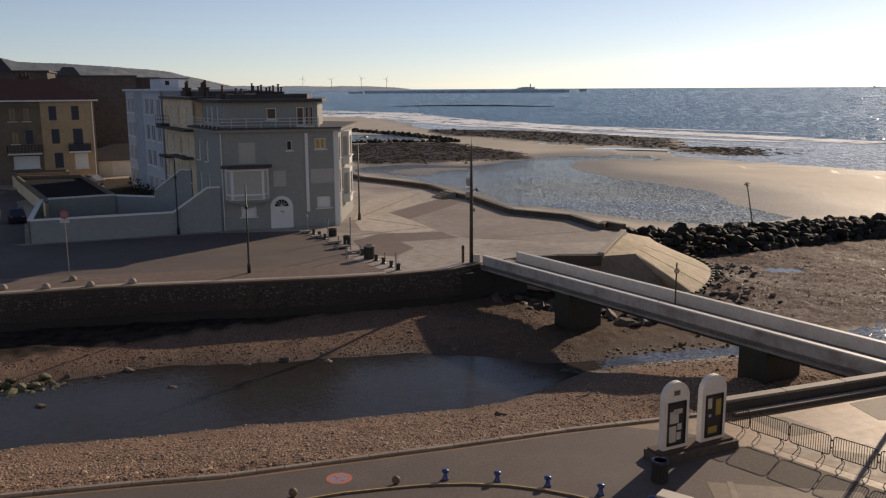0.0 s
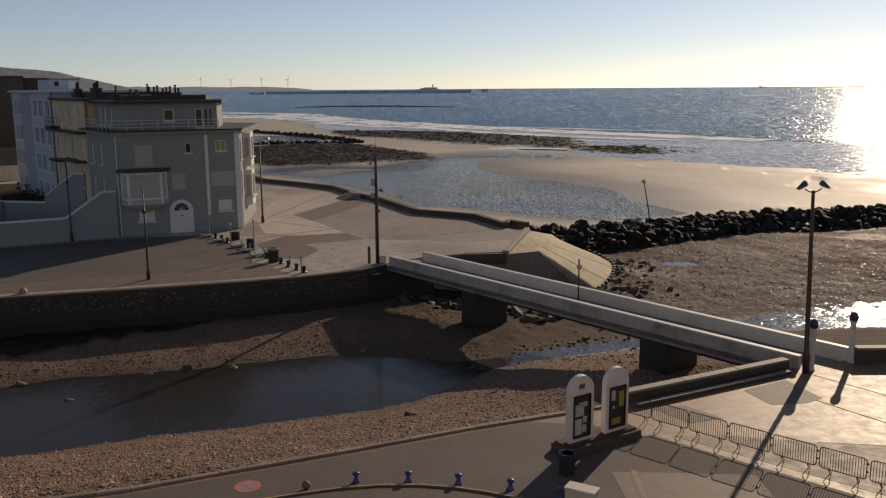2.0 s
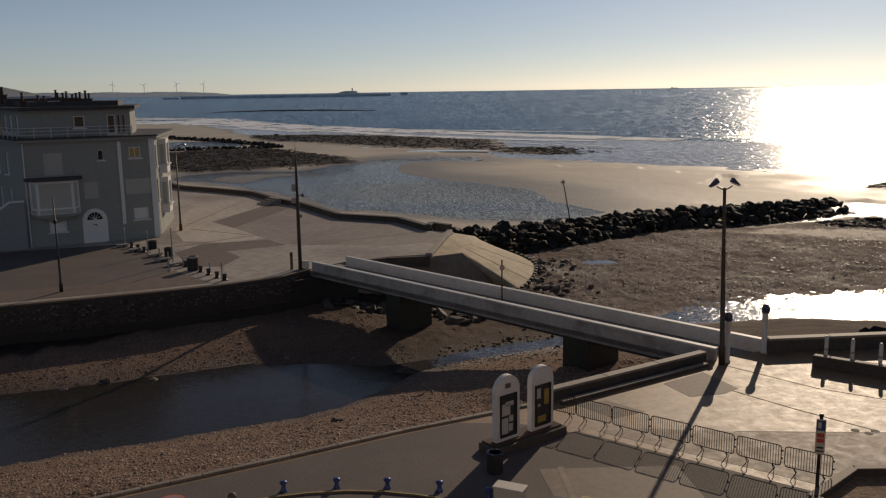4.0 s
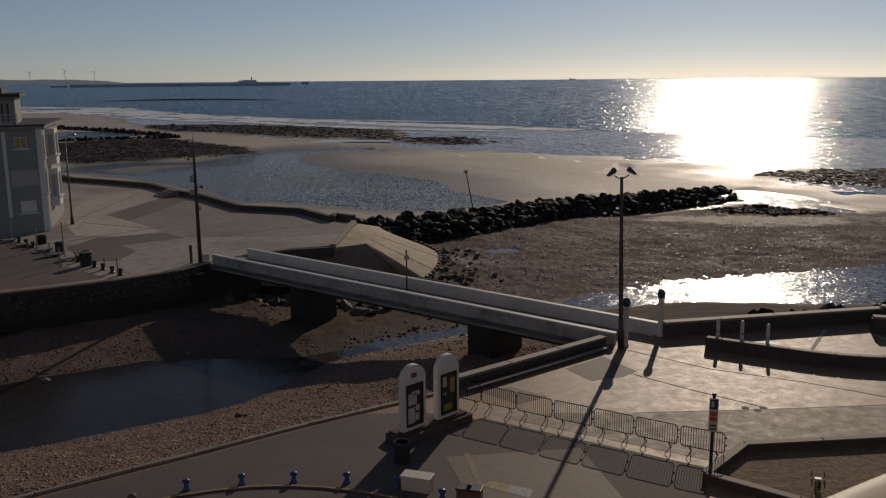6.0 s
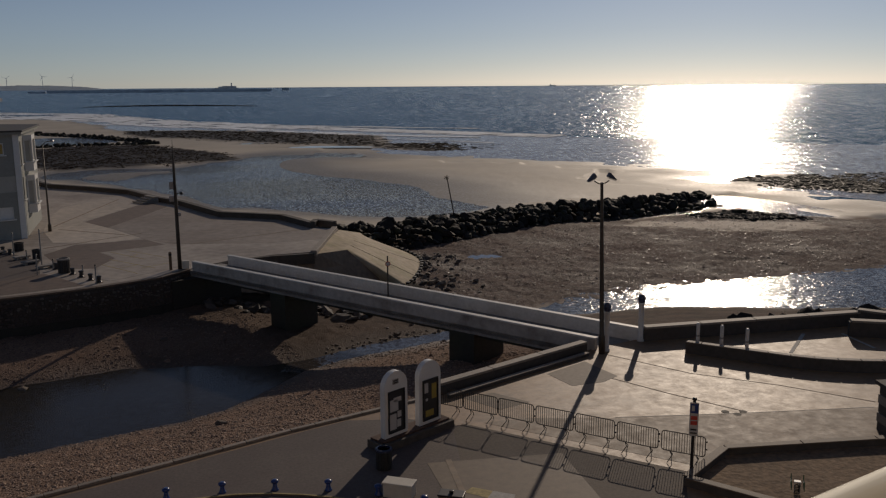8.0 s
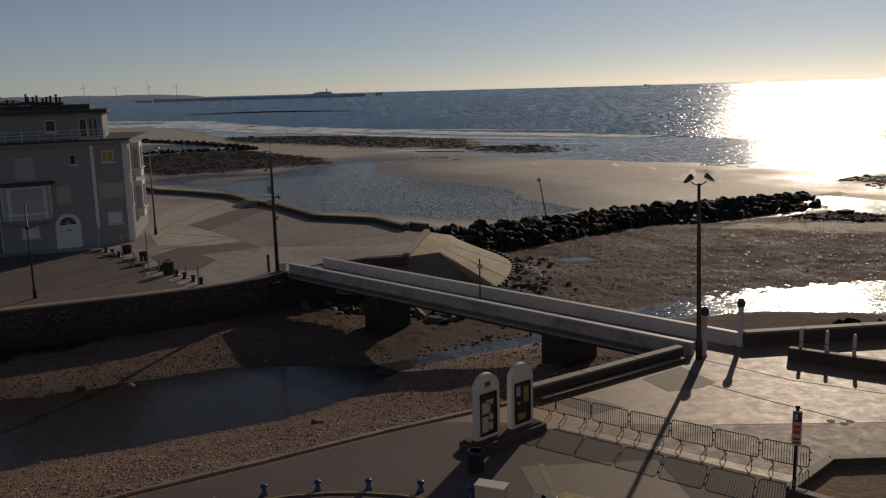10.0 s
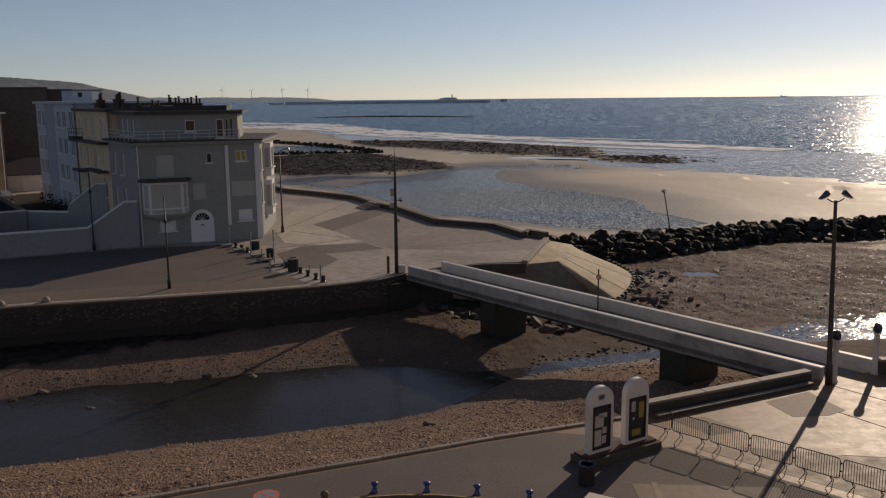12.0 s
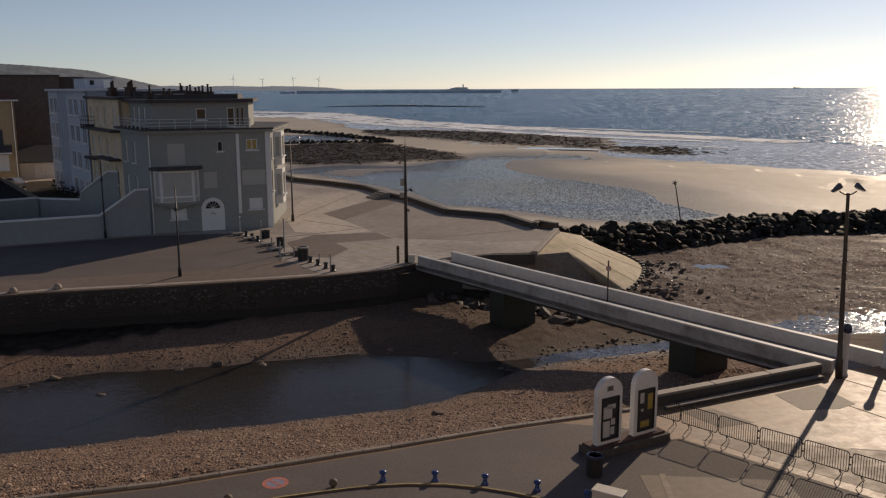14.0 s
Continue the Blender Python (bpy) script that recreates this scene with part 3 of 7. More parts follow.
runnels = [smooth_line(s, 1.5, True) for s in (
    [(29, 280), (35, 283.5), (42, 281), (37, 277.5)], [(40, 257), (48, 259), (61, 252), (63, 249), (50, 253)])]
WATERS = ((river_shape, RIVER_Z, 0.32, 0.5, 2.4), (lagoon_shape, LAGOON_Z, 0.03, 0.25, 9.0), (back_pool_shape, -4.6, 0.05, 0.3, 3.0),
          (left_pool_shape, LAGOON_Z, 0.04, 0.3, 6.0), (sea_shape, SEA_Z, 0.012, 0.5, 14.0), (puddle_shape, -3.93, 0.12, 0.15, 0.8),
          (runnels[0], -4.74, 0.04, 0.15, 4.0), (runnels[1], -4.68, 0.04, 0.15, 4.0))


def shore(x, y):
    """Height and the masks of the shore at plan points."""
    far = x * 0.25 - 3.0
    river_axis = np.interp(x, [-85, -21, 0, 9.5, 19.4, 30, 50, 140], [25, 43.7, 48.9, 51.3, 56, 61, 59.5, 46])
    near_side = y < river_axis
    base = np.interp(y, [40, 62, 75, 95, 115, 200, 250, 350, 600], [-3.95, -3.95, -3.8, -4.1, -4.35, -4.5, -4.6, -4.9, -5.0])
    left_far = np.clip((14 - x) / 8, 0, 1) * (y < 100)
    base = np.where(near_side, np.interp(x, [3, 10, 22, 24], [-0.14, -2.0, -2.35, -2.1]), base * (1 - left_far) + left_far * -2.62)
    base = np.where(~near_side & (y < 72), np.maximum(base, river_level(x) + 0.3), base)
    calm = np.interp(y, [92, 106], [1.0, 0.25])
    base = base + calm * (0.09 * wave_noise(x, y, 9, 3) + 0.05 * wave_noise(x, y, 3.1, 4) + 0.03 * wave_noise(x, y, 1.1, 14))
    base = np.where(near_side & (x < 4), np.minimum(base, -0.13), base)
    z = base
    wet = np.zeros(x.shape)
    reef = np.zeros(x.shape)
    for shape in reefs:
        s = signed(x, y, shape) + 3 * wave_noise(x, y, 30, 5) + 1.5 * wave_noise(x, y, 9, 6)
        reef = np.maximum(reef, np.clip(s / 4 + 0.5, 0, 1))
    for k, (shape, level, slope, deep, rag) in enumerate(WATERS):
        s = signed(x, y, shape)
        rough = {0: 0.22, 1: 1.0, 2: 1.5, 3: 1.5, 4: 5.0, 5: 0.3}.get(k, 0.5)
        s = s + rough * wave_noise(x, y, 8 if k == 0 else 24, 20 + k) + 0.35 * rough * wave_noise(x, y, 2.5 if k == 0 else 9, 30 + k)
        sl = np.where(near_side, np.interp(x, [4, 9], [0.27, 0.19]), 0.15) if k == 0 else slope
        if k == 0:
            level = river_level(x)
            sl = np.where((x > 24) & ~near_side, 0.05, sl)
        z = np.minimum(z, level + np.clip(-s * sl + 0.3 * np.maximum(0, -s - 18), -deep, 50))
        if k == 1:
            rag = np.where(y > 122, np.interp(x, [18, 34], [6.0, 24.0]), 6.0)
        wet = np.maximum(wet, np.clip((1 + s / rag) * (1.35 if k == 1 else 1.0), 0, 1))
    z = np.where(signed(x, y, sand_bar) > 0, np.maximum(z, LAGOON_Z + 0.08), z)
    z = z + reef * np.where(y > 200, 0.26 + 0.14 * wave_noise(x, y, 7, 8), np.where(x > 95, 0.28, 0.15))
    flat_zone = np.clip((x - 16 + (y - 62) * 0.1) / 4, 0, 1) * np.clip((y - np.interp(x, [16, 30, 60, 90], [58, 60, 62, 60])) / 4, 0, 1)
    flat_zone = flat_zone * np.clip((np.interp(x, [15, 31, 50, 65, 80, 92, 112, 200], [92, 94, 100, 103, 104, 88, 84, 60]) - y + 3 * wave_noise(x, y, 14, 9)) / 4, 0, 1)
    z = z + flat_zone * (0.06 * wave_noise(x, y, 5, 10) + 0.05 * wave_noise(x, y, 1.8, 11) + 0.05 * wave_noise(x, y, 0.8, 12))
    sand = np.clip((y - np.interp(x, [15, 31, 50, 65, 80, 92, 112, 200], [90, 96, 101, 104, 104, 88, 84, 60])) / 4, 0, 1)
    # pale sand colour by the groyne end stands in for a wet sheen
    patch = np.clip(signed(x, y, sheen_patch) / 2 + 0.5 + 0.6 * wave_noise(x, y, 5, 15), 0, 1)
    sand, flat_zone = np.maximum(sand, 0.7 * patch), flat_zone * (1 - 0.7 * patch)
    wet = np.maximum(wet * (1 - 0.8 * flat_zone), flat_zone * np.clip(0.2 + 0.22 * wave_noise(x, y, 17, 13) + 0.1 * wave_noise(x, y, 4, 18), 0.03, 0.5))
    sea_wet = np.clip((y - 270 + (x + 20) * 0.9) / 60, 0, 1)
    wet = np.maximum(wet, sea_wet * 0.25)
    # far bank stays damp; weed and painted shade blacken it below the river wall
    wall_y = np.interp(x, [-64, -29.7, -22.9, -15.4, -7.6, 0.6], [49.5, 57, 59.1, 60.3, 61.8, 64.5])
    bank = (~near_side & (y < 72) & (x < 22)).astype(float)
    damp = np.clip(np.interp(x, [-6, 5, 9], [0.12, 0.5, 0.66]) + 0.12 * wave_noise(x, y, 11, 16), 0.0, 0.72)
    weed_shade = np.clip((np.interp(x, [-64, -26, -18, -9, -4], [11.0, 7.0, 4.4, 1.4, -1.0]) - (wall_y - y) + 0.5 * wave_noise(x, y, 4, 17)) / 1.2, 0, 1)
    reef = np.maximum(reef, bank * np.maximum(weed_shade, damp))
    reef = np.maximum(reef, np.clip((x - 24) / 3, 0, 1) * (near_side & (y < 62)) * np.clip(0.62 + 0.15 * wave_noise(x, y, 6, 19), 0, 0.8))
    wet = wet * (1 - reef)
    return z, sand, flat_zone, reef, wet


def ground_sheet():
    az = np.concatenate([np.linspace(-180, -36, 30)[:-1], np.linspace(-36, -28, 40)[:-1], np.linspace(-28, 47, 560), np.linspace(47, 56, 40)[1:], np.linspace(56, 180, 26)[1:-1]])
    r, rs = 21.0, [1.0, 10.0]
    while r < 4900:
        rs.append(r)
        r += max(0.33, r * r / 17500)
        if r > 600:
            r += r * 0.06
    rs.append(4930.0)
    rs = np.array(rs)
    A, Rr = np.meshgrid(np.radians(az), rs)
    x, y = np.sin(A) * Rr, np.cos(A) * Rr
    z, sand, flat_zone, reef, wet = shore(x.ravel(), y.ravel())
    z = np.where(y.ravel() < 5, -6.0, z)
    nr, na = A.shape
    co = np.stack([x.ravel(), y.ravel(), z], 1)
    i = np.arange(nr * na).reshape(nr, na)
    q = np.stack([i[:-1], np.roll(i, -1, 1)[:-1], np.roll(i, -1, 1)[1:], i[1:]], -1).reshape(-1, 4)
    me = bpy.data.meshes.new("ground")
    me.from_pydata(co.tolist(), [], q.tolist())
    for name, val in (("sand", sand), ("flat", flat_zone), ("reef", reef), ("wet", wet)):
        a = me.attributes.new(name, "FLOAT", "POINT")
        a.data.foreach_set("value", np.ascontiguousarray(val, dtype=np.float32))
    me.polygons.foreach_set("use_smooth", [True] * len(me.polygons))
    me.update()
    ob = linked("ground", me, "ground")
    return tagged(ob, "shore of brown shingle, tan sand and dark weedy reef at low tide", "ground", kind="stuff")


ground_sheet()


def sheet(name, shape, z, material, label, category, grow=2.0):
    """A level sheet of water, a little wider than its shoreline, which the ground cuts."""
    bm = bmesh.new()
    n = len(shape)
    area = sum(shape[i][0] * shape[(i + 1) % n][1] - shape[(i + 1) % n][0] * shape[i][1] for i in range(n))
    sgn = 1 if area > 0 else -1
    vs = []
    for i in range(n):
        (x0, y0), (x1, y1), (x2, y2) = shape[i - 1], shape[i], shape[(i + 1) % n]
        tx, ty = x2 - x0, y2 - y0
        k = math.hypot(tx, ty) or 1
        vs.append(bm.verts.new((x1 + sgn * ty / k * grow, y1 - sgn * tx / k * grow, z if z != RIVER_Z else float(river_level(x1)))))
    f = bm.faces.new(vs)
    bmesh.ops.triangulate(bm, faces=[f])
    for f in bm.faces:
        if f.normal.z < 0:
            f.normal_flip()
    me = bpy.data.meshes.new(name)
    bm.to_mesh(me)
    bm.free()
    return tagged(linked(name, me, material), label, category, kind="structure")


cut_a = smooth_line(NEAR_BANK[:7], 1.0) + smooth_line(FAR_BANK[9:], 1.0)
cut_c = smooth_line(NEAR_BANK[6:10], 1.0) + smooth_line(FAR_BANK[6:10], 1.0)
cut_b = smooth_line(NEAR_BANK[9:], 1.0) + smooth_line(FAR_BANK[:7], 1.0)
sheet("tidal_pool", cut_b, POOL_Z - 0.004, "pool", "bright tidal pool at the river mouth", "water", 0.9)
sheet("river", cut_a, RIVER_Z, "river", "shallow dark river water between shingle banks", "water", 3.0)
sheet("stream", cut_c, RIVER_Z, "stream", "rippling stream running out over the stones", "water", 1.6).location.z = 0.006
sheet("lagoon", lagoon_shape, LAGOON_Z, "lagoon", "wide rippled tidal lagoon on the beach", "water", 5.0)
sheet("tidal_pool", back_pool_shape, -4.6, "lagoon", "glittering tidal pool behind the rock groyne", "water", 3.0)
sheet("tidal_pool", left_pool_shape, LAGOON_Z, "lagoon", "still pale pool inside a ring of dark rocks", "water", 3.0)
sheet("puddle", puddle_shape, -3.93, "calm", "small bright puddle on the gravel flat", "water", 0.4)
for shape, z in zip(runnels, (-4.74, -4.68)):
    sheet("runnel", shape, z, "calm", "thin bright runnel of water on the sand", "water", 0.6)
SURF_LINE = [(-150, 640), (-83, 582), (-52, 564), (-21, 520), (5, 474), (32, 434), (54, 395), (74, 367), (91, 343), (106, 322), (120, 303), (139, 277), (165, 240), (230, 180), (330, 120)]
sheet("shallows", smooth_line(SURF_LINE, 6.0) + [(330, 60), (140, 72), (109, 106), (98, 134), (98, 146), (110, 152), (106, 166), (92, 190), (72, 214), (60, 231), (64, 259), (76, 307), (45, 352), (24, 374), (-12, 388), (-26, 460), (-52, 528), (-82, 552), (-150, 610)], SEA_Z + 0.03,
      "shallows", "thin sheet of swash water over sand behind the surf", "water", 0.0)
sheet("sea", sea_shape, SEA_Z, "sea", "blue-grey sea glittering under the low sun", "water", 12.0)


# ---- quays, walls, bridge ----
def slab(name, pts, z0, z1, material, label, category, kind="structure"):
    bm = bmesh.new()
    prism(bm, pts, z0, z1)
    return tagged(part(name, bm, material), label, category, kind=kind)


KERB = [(-60, 13), (-30, 22.3), (-15, 27.5), (-10.9, 28.4), (-7.7, 29.0), (-3.9, 30.2), (0.3, 31.5), (4.8, 33.0), (8.9, 34.1), (11.3, 34.8)]
near_edge = KERB + [(20.9, 38.4), (21.2, 38.6), (24.4, 39.3), (37.6, 37.7), (38.6, 36.4), (70, 34), (70, -30), (-60, -30)]
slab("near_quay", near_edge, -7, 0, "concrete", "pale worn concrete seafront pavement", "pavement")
ROAD = [(-60, 12.6), (-30, 21.9), (-15, 27.1), (-10.9, 28.0), (-7.7, 28.6), (-3.9, 29.8), (0.3, 31.1), (4.8, 32.6), (7.2, 33.3), (9.6, 32.6), (11.3, 31.2), (9.2, 24), (8, 14), (-60, 2)]
slab("road", ROAD, -0.05, 0.006, "asphalt", "grey asphalt road beside the river", "road")

FAR_EDGE = [(-160, 28), (-29.7, 57), (-22.9, 59.1), (-15.4, 60.3), (-7.6, 61.8), (-3.6, 62.8), (0.6, 64.5), (2.7, 66.7)]
SEA_EDGE = [(12.5, 70.1), (17.1, 80.8), (14.9, 82.4), (13.0, 88.6), (10.4, 90.7), (7.3, 93.0), (3.8, 103.8), (1.1, 108.8), (-1.8, 117), (-6.6, 122.7), (-11.9, 128), (-15, 135), (-28, 150), (-60, 215), (-150, 420), (-420, 1600), (-900, 3300)]
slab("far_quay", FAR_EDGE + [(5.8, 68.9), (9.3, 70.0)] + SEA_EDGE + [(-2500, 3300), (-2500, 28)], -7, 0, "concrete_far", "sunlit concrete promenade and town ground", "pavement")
slab("road", [(-160, 30.5), (-29.7, 59.3), (-15.4, 62.5), (-7.0, 64.2), (-8.4, 74.5), (-13.2, 82.3), (-21.4, 81.3), (-36.6, 75.2), (-39, 76), (-52, 105), (-47.5, 124), (-56, 124), (-62, 104), (-160, 74)], -0.05, 0.005, "asphalt", "worn asphalt street in front of the grey house", "road")
slab("pavement_band", [(-160, 29.2), (-29.7, 57.9), (-22.9, 60.0), (-15.4, 61.2), (-7.6, 62.7), (-4.4, 63.6), (-7.4, 68.8), (-12.0, 65.6), (-29.7, 62), (-160, 33.4)], -0.05, 0.011, "concrete_red", "reddish-brown pavement along the river wall", "pavement")
for pts in ([(-6.0, 80.6), (-0.3, 81.3), (1.3, 78.0), (-3.9, 76.1), (-2.6, 73.1), (-3.9, 69.4), (-5.8, 70.0), (-6.9, 72.5), (-8.1, 76.6)], [(-5.9, 94.2), (0.3, 107.9), (2.3, 102.7), (-0.2, 97.0), (-3.6, 89.5)]):
    slab("pavement_patch", pts, -0.04, 0.008, "concrete_red", "darker reddish concrete patch in the promenade", "pavement")
slab("pavement_patch", [(-3.5, 89.5), (-0.1, 97.0), (2.4, 102.6), (3.1, 103.0), (6.6, 92.6), (9.9, 90.0), (12.3, 87.8), (13.6, 81.8), (16.2, 80.4), (14.5, 75.8), (10.0, 75.6), (2.0, 78.0), (-0.3, 81.5)], -0.04, 0.006, "concrete_brown", "large brownish worn area of the promenade", "pavement")
slab("pavement_patch", [(-3.8, 76.1), (1.3, 77.9), (1.8, 77.1), (2.2, 68.0), (1.3, 67.2), (-0.2, 66.1), (-2.7, 64.3), (-3.4, 65.3), (-3.8, 69.4), (-2.5, 73.1)], -0.04, 0.012, "concrete_far", "pale concrete with worn parking lines on the promenade", "pavement")


def strip(name, a, b, w, z, material, label, category="line"):
    """A thin flat strip on the ground from a to b."""
    bm = bmesh.new()
    m = along(a, b)
    box(bm, length(a, b), w, 0.02, m @ pose(length(a, b) / 2, 0, z - 0.02))
    return tagged(part(name, bm, material), label, category, kind="structure")


for a, b in (((-8.4, 79.6), (-0.5, 84.9)), ((-8.6, 92), (-3, 112)), ((3.4, 77.4), (13.6, 81.5)), ((-2, 84.5), (-8, 90))):
    strip("pavement_joint", a, b, 0.14, 0.016, "joint", "dark joint between promenade slabs", "joint")
slab("pavement_patch", [(-9.3, 89.6), (-6.2, 94.6), (-4.4, 98.0), (-1.2, 105), (-4.6, 113), (-9.0, 106), (-9.6, 98)], -0.04, 0.005, "concrete_pale", "paler concrete slab of the promenade", "pavement")
slab("pavement_patch", [(-7.9, 82.4), (-9.3, 89.3), (-6.2, 94.5), (-3.4, 89.0), (-0.6, 82.1), (-3.8, 80.4)], -0.04, 0.005, "concrete_pale", "paler concrete slab of the promenade", "pavement")
for a, b in (((-2.97, 75.81), (-0.37, 71.72)), ((-1.74, 76.2), (1.24, 71.9)), ((-3.48, 70.64), (-0.9, 66.32)), ((-2.16, 68.77), (-0.9, 69.71)), ((-0.65, 68.23), (1.44, 69.59)), ((-3.02, 72.68), (0.36, 67.87)), ((-1.43, 72.87), (-0.9, 74.25))):
    strip("painted_line", a, b, 0.07, 0.02, "worn_yellow", "worn pale yellow painted parking line", "line")

slab("garden_ground", [(-36.2, 97.0), (-28.4, 94.4), (-31.5, 102), (-45.5, 133.5), (-52.3, 131), (-47.0, 121)], -0.04, 0.014, "soil", "dark overgrown garden ground behind the yards", "ground")
slab("road", [(-36.9, 76.0), (-44.0, 90.9), (-45.2, 90.4), (-52.5, 105.0), (-110, 92), (-110, 60), (-60, 66)], -0.05, 0.0085, "asphalt", "street running up beside the yard wall", "road")
slab("road", [(-44.2, 91.0), (-58.2, 117.6), (-66, 121.5), (-110, 101), (-62.5, 104.5), (-52.5, 105.5), (-44, 88)], -0.05, 0.007, "asphalt", "side street beside the lock-up garages", "road")

# river wall: rubble courses above a dark weedy foot
wall_line = [(-64, 49.5)] + FAR_EDGE[1:]


def river_wall():
    bm = bmesh.new()
    for p, q in zip(wall_line, wall_line[1:]):
        box(bm, length(p, q) + 0.15, 0.6, 6.85, along(p, q) @ pose(length(p, q) / 2, 0.14, -7))
    ob = tagged(part("river_wall", bm, "mortar"), "tall rubble-stone river wall, dark and weedy at the foot", "wall", kind="structure")
    bm = bmesh.new()
    for p, q in zip(wall_line, wall_line[1:]):
        box(bm, length(p, q) + 0.2, 0.1, 3.2, along(p, q) @ pose(length(p, q) / 2, -0.2, -5.2))
    part("wall_foot", bm, "weed_wall", ob, "black weed-covered foot of the wall")
    for p, q in zip(wall_line, wall_line[1:]):
        n = max(1, round(length(p, q) / 2.4))
        d = length(p, q) / n
        for i in range(n):
            bm = bmesh.new()
            box(bm, d - 0.015, 0.5, 0.13, along(p, q) @ pose(d * (i + 0.5), 0.07, -0.12), 0.02)
            part("coping_stone", bm, "concrete_dark", ob)
    return ob


wall_ob = river_wall()

# kerb stones along the near road
kerb_ob = thing("kerb", "pale granite kerb edging the shingle bank", "kerb", kind="structure")
for p, q in zip(KERB[1:], KERB[2:]):
    n = max(1, round(length(p, q) / 1.0))
    d = length(p, q) / n
    for i in range(n):
        bm = bmesh.new()
        box(bm, d - 0.02, 0.2, 0.3, along(p, q) @ pose(d * (i + 0.5), -0.04, -0.22 + 0.01 * random.random()), 0.02)
        part("kerb_stone", bm, "kerb", kerb_ob)


def parapet(name, pts, w, h, material, label, z=0.0, cap=None, cap_h=0.12, inset=0.0):
    """A low wall along plan points, with a cap of stones where given."""
    ob = thing(name, label, "wall", kind="structure")
    for p, q in zip(pts, pts[1:]):
        bm = bmesh.new()
        box(bm, length(p, q) + w * 0.3, w, h, along(p, q) @ pose(length(p, q) / 2, inset, z - 0.05), 0.03)
        part("wall_body", bm, material, ob)
        if cap:
            n = max(1, round(length(p, q) / 3.0))
            d = length(p, q) / n
            for i in range(n):
                bm = bmesh.new()
                box(bm, d - 0.03, w + 0.12, cap_h, along(p, q) @ pose(d * (i + 0.5), inset, z + h - 0.05), 0.025)
                part("cap_stone", bm, cap, ob)
    return ob


parapet("sea_wall", [(14.9, 82.2), (13.0, 88.3), (10.4, 90.4), (7.3, 92.7), (3.8, 103.5), (1.1, 108.5), (-1.8, 116.7), (-6.6, 122.4), (-11.9, 127.7), (-15, 134.7), (-28, 149.7), (-58, 211)],
        0.5, 0.5, "sea_wall", "low dark concrete sea wall bounding the promenade", cap="pit_wall")
parapet("sea_wall", [(14.9, 82.3), (15.6, 84.0), (17.0, 81.9)], 0.45, 0.5, "sea_wall", "return of the dark sea wall at the head of the slipway", cap="pit_wall")
parapet("quay_wall", [(11.6, 34.75), (20.7, 38.2)], 0.32, 0.5, "pit_wall", "low quay wall with a pale cap beside the shingle", cap="kerb", inset=0.15)
parapet("quay_wall", [(11.9, 34.3), (20.5, 37.65)], 0.14, 0.2, "pit_wall", "low inner kerb ledge at the foot of the quay wall", cap="kerb", cap_h=0.05)
parapet("sea_parapet", [(24.5, 39.0), (37.4, 37.6)], 0.4, 0.72, "pit_wall", "dark concrete sea parapet with pale coping", cap="kerb")
parapet("sea_parapet", [(37.4, 37.6), (38.4, 36.3), (60, 33.5)], 0.4, 0.85, "pit_wall", "dark concrete sea parapet with pale coping", cap="kerb")

# footbridge
B0, B1 = (2.95, 66.3), (21.25, 38.35)   # outer face of the upstream parapet
BL = length(B0, B1)
BM = along(B0, B1)
bridge = thing("footbridge", "long white concrete footbridge on two dark piers", "bridge", BM)
bm = bmesh.new()
box(bm, BL + 1.0, 3.0, 0.42, pose(BL / 2, 1.5, -0.5))
part("deck", bm, "grey_concrete", bridge, "grey concrete deck in shade")
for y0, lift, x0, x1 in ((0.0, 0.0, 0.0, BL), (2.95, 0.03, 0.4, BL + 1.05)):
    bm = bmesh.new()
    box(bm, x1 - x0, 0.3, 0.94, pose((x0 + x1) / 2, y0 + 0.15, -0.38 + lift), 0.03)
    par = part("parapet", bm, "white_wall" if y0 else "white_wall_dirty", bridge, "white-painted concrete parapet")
    bm = bmesh.new()
    box(bm, x1 - x0 + 0.06, 0.36, 0.09, pose((x0 + x1) / 2, y0 + 0.15, 0.56 + lift), 0.03)
    part("handrail_cap", bm, "white_wall", par, "rounded white capping, worn along the edge")
bm = bmesh.new()
box(bm, BL, 0.3, 0.3, pose(BL / 2, 0.55, -0.78), 0.03)
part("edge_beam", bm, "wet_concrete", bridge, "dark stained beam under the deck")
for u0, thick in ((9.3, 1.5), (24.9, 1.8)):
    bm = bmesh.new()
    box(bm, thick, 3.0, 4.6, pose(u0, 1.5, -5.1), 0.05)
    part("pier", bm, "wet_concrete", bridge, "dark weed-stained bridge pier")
# far and near abutments
slab("abutment", [(1.4, 64.9), (3.9, 66.1), (6.6, 68.0), (6.2, 70.5), (1.5, 68)], -7, -0.52, "weed_wall", "dark masonry bridge abutment in shade", "wall")


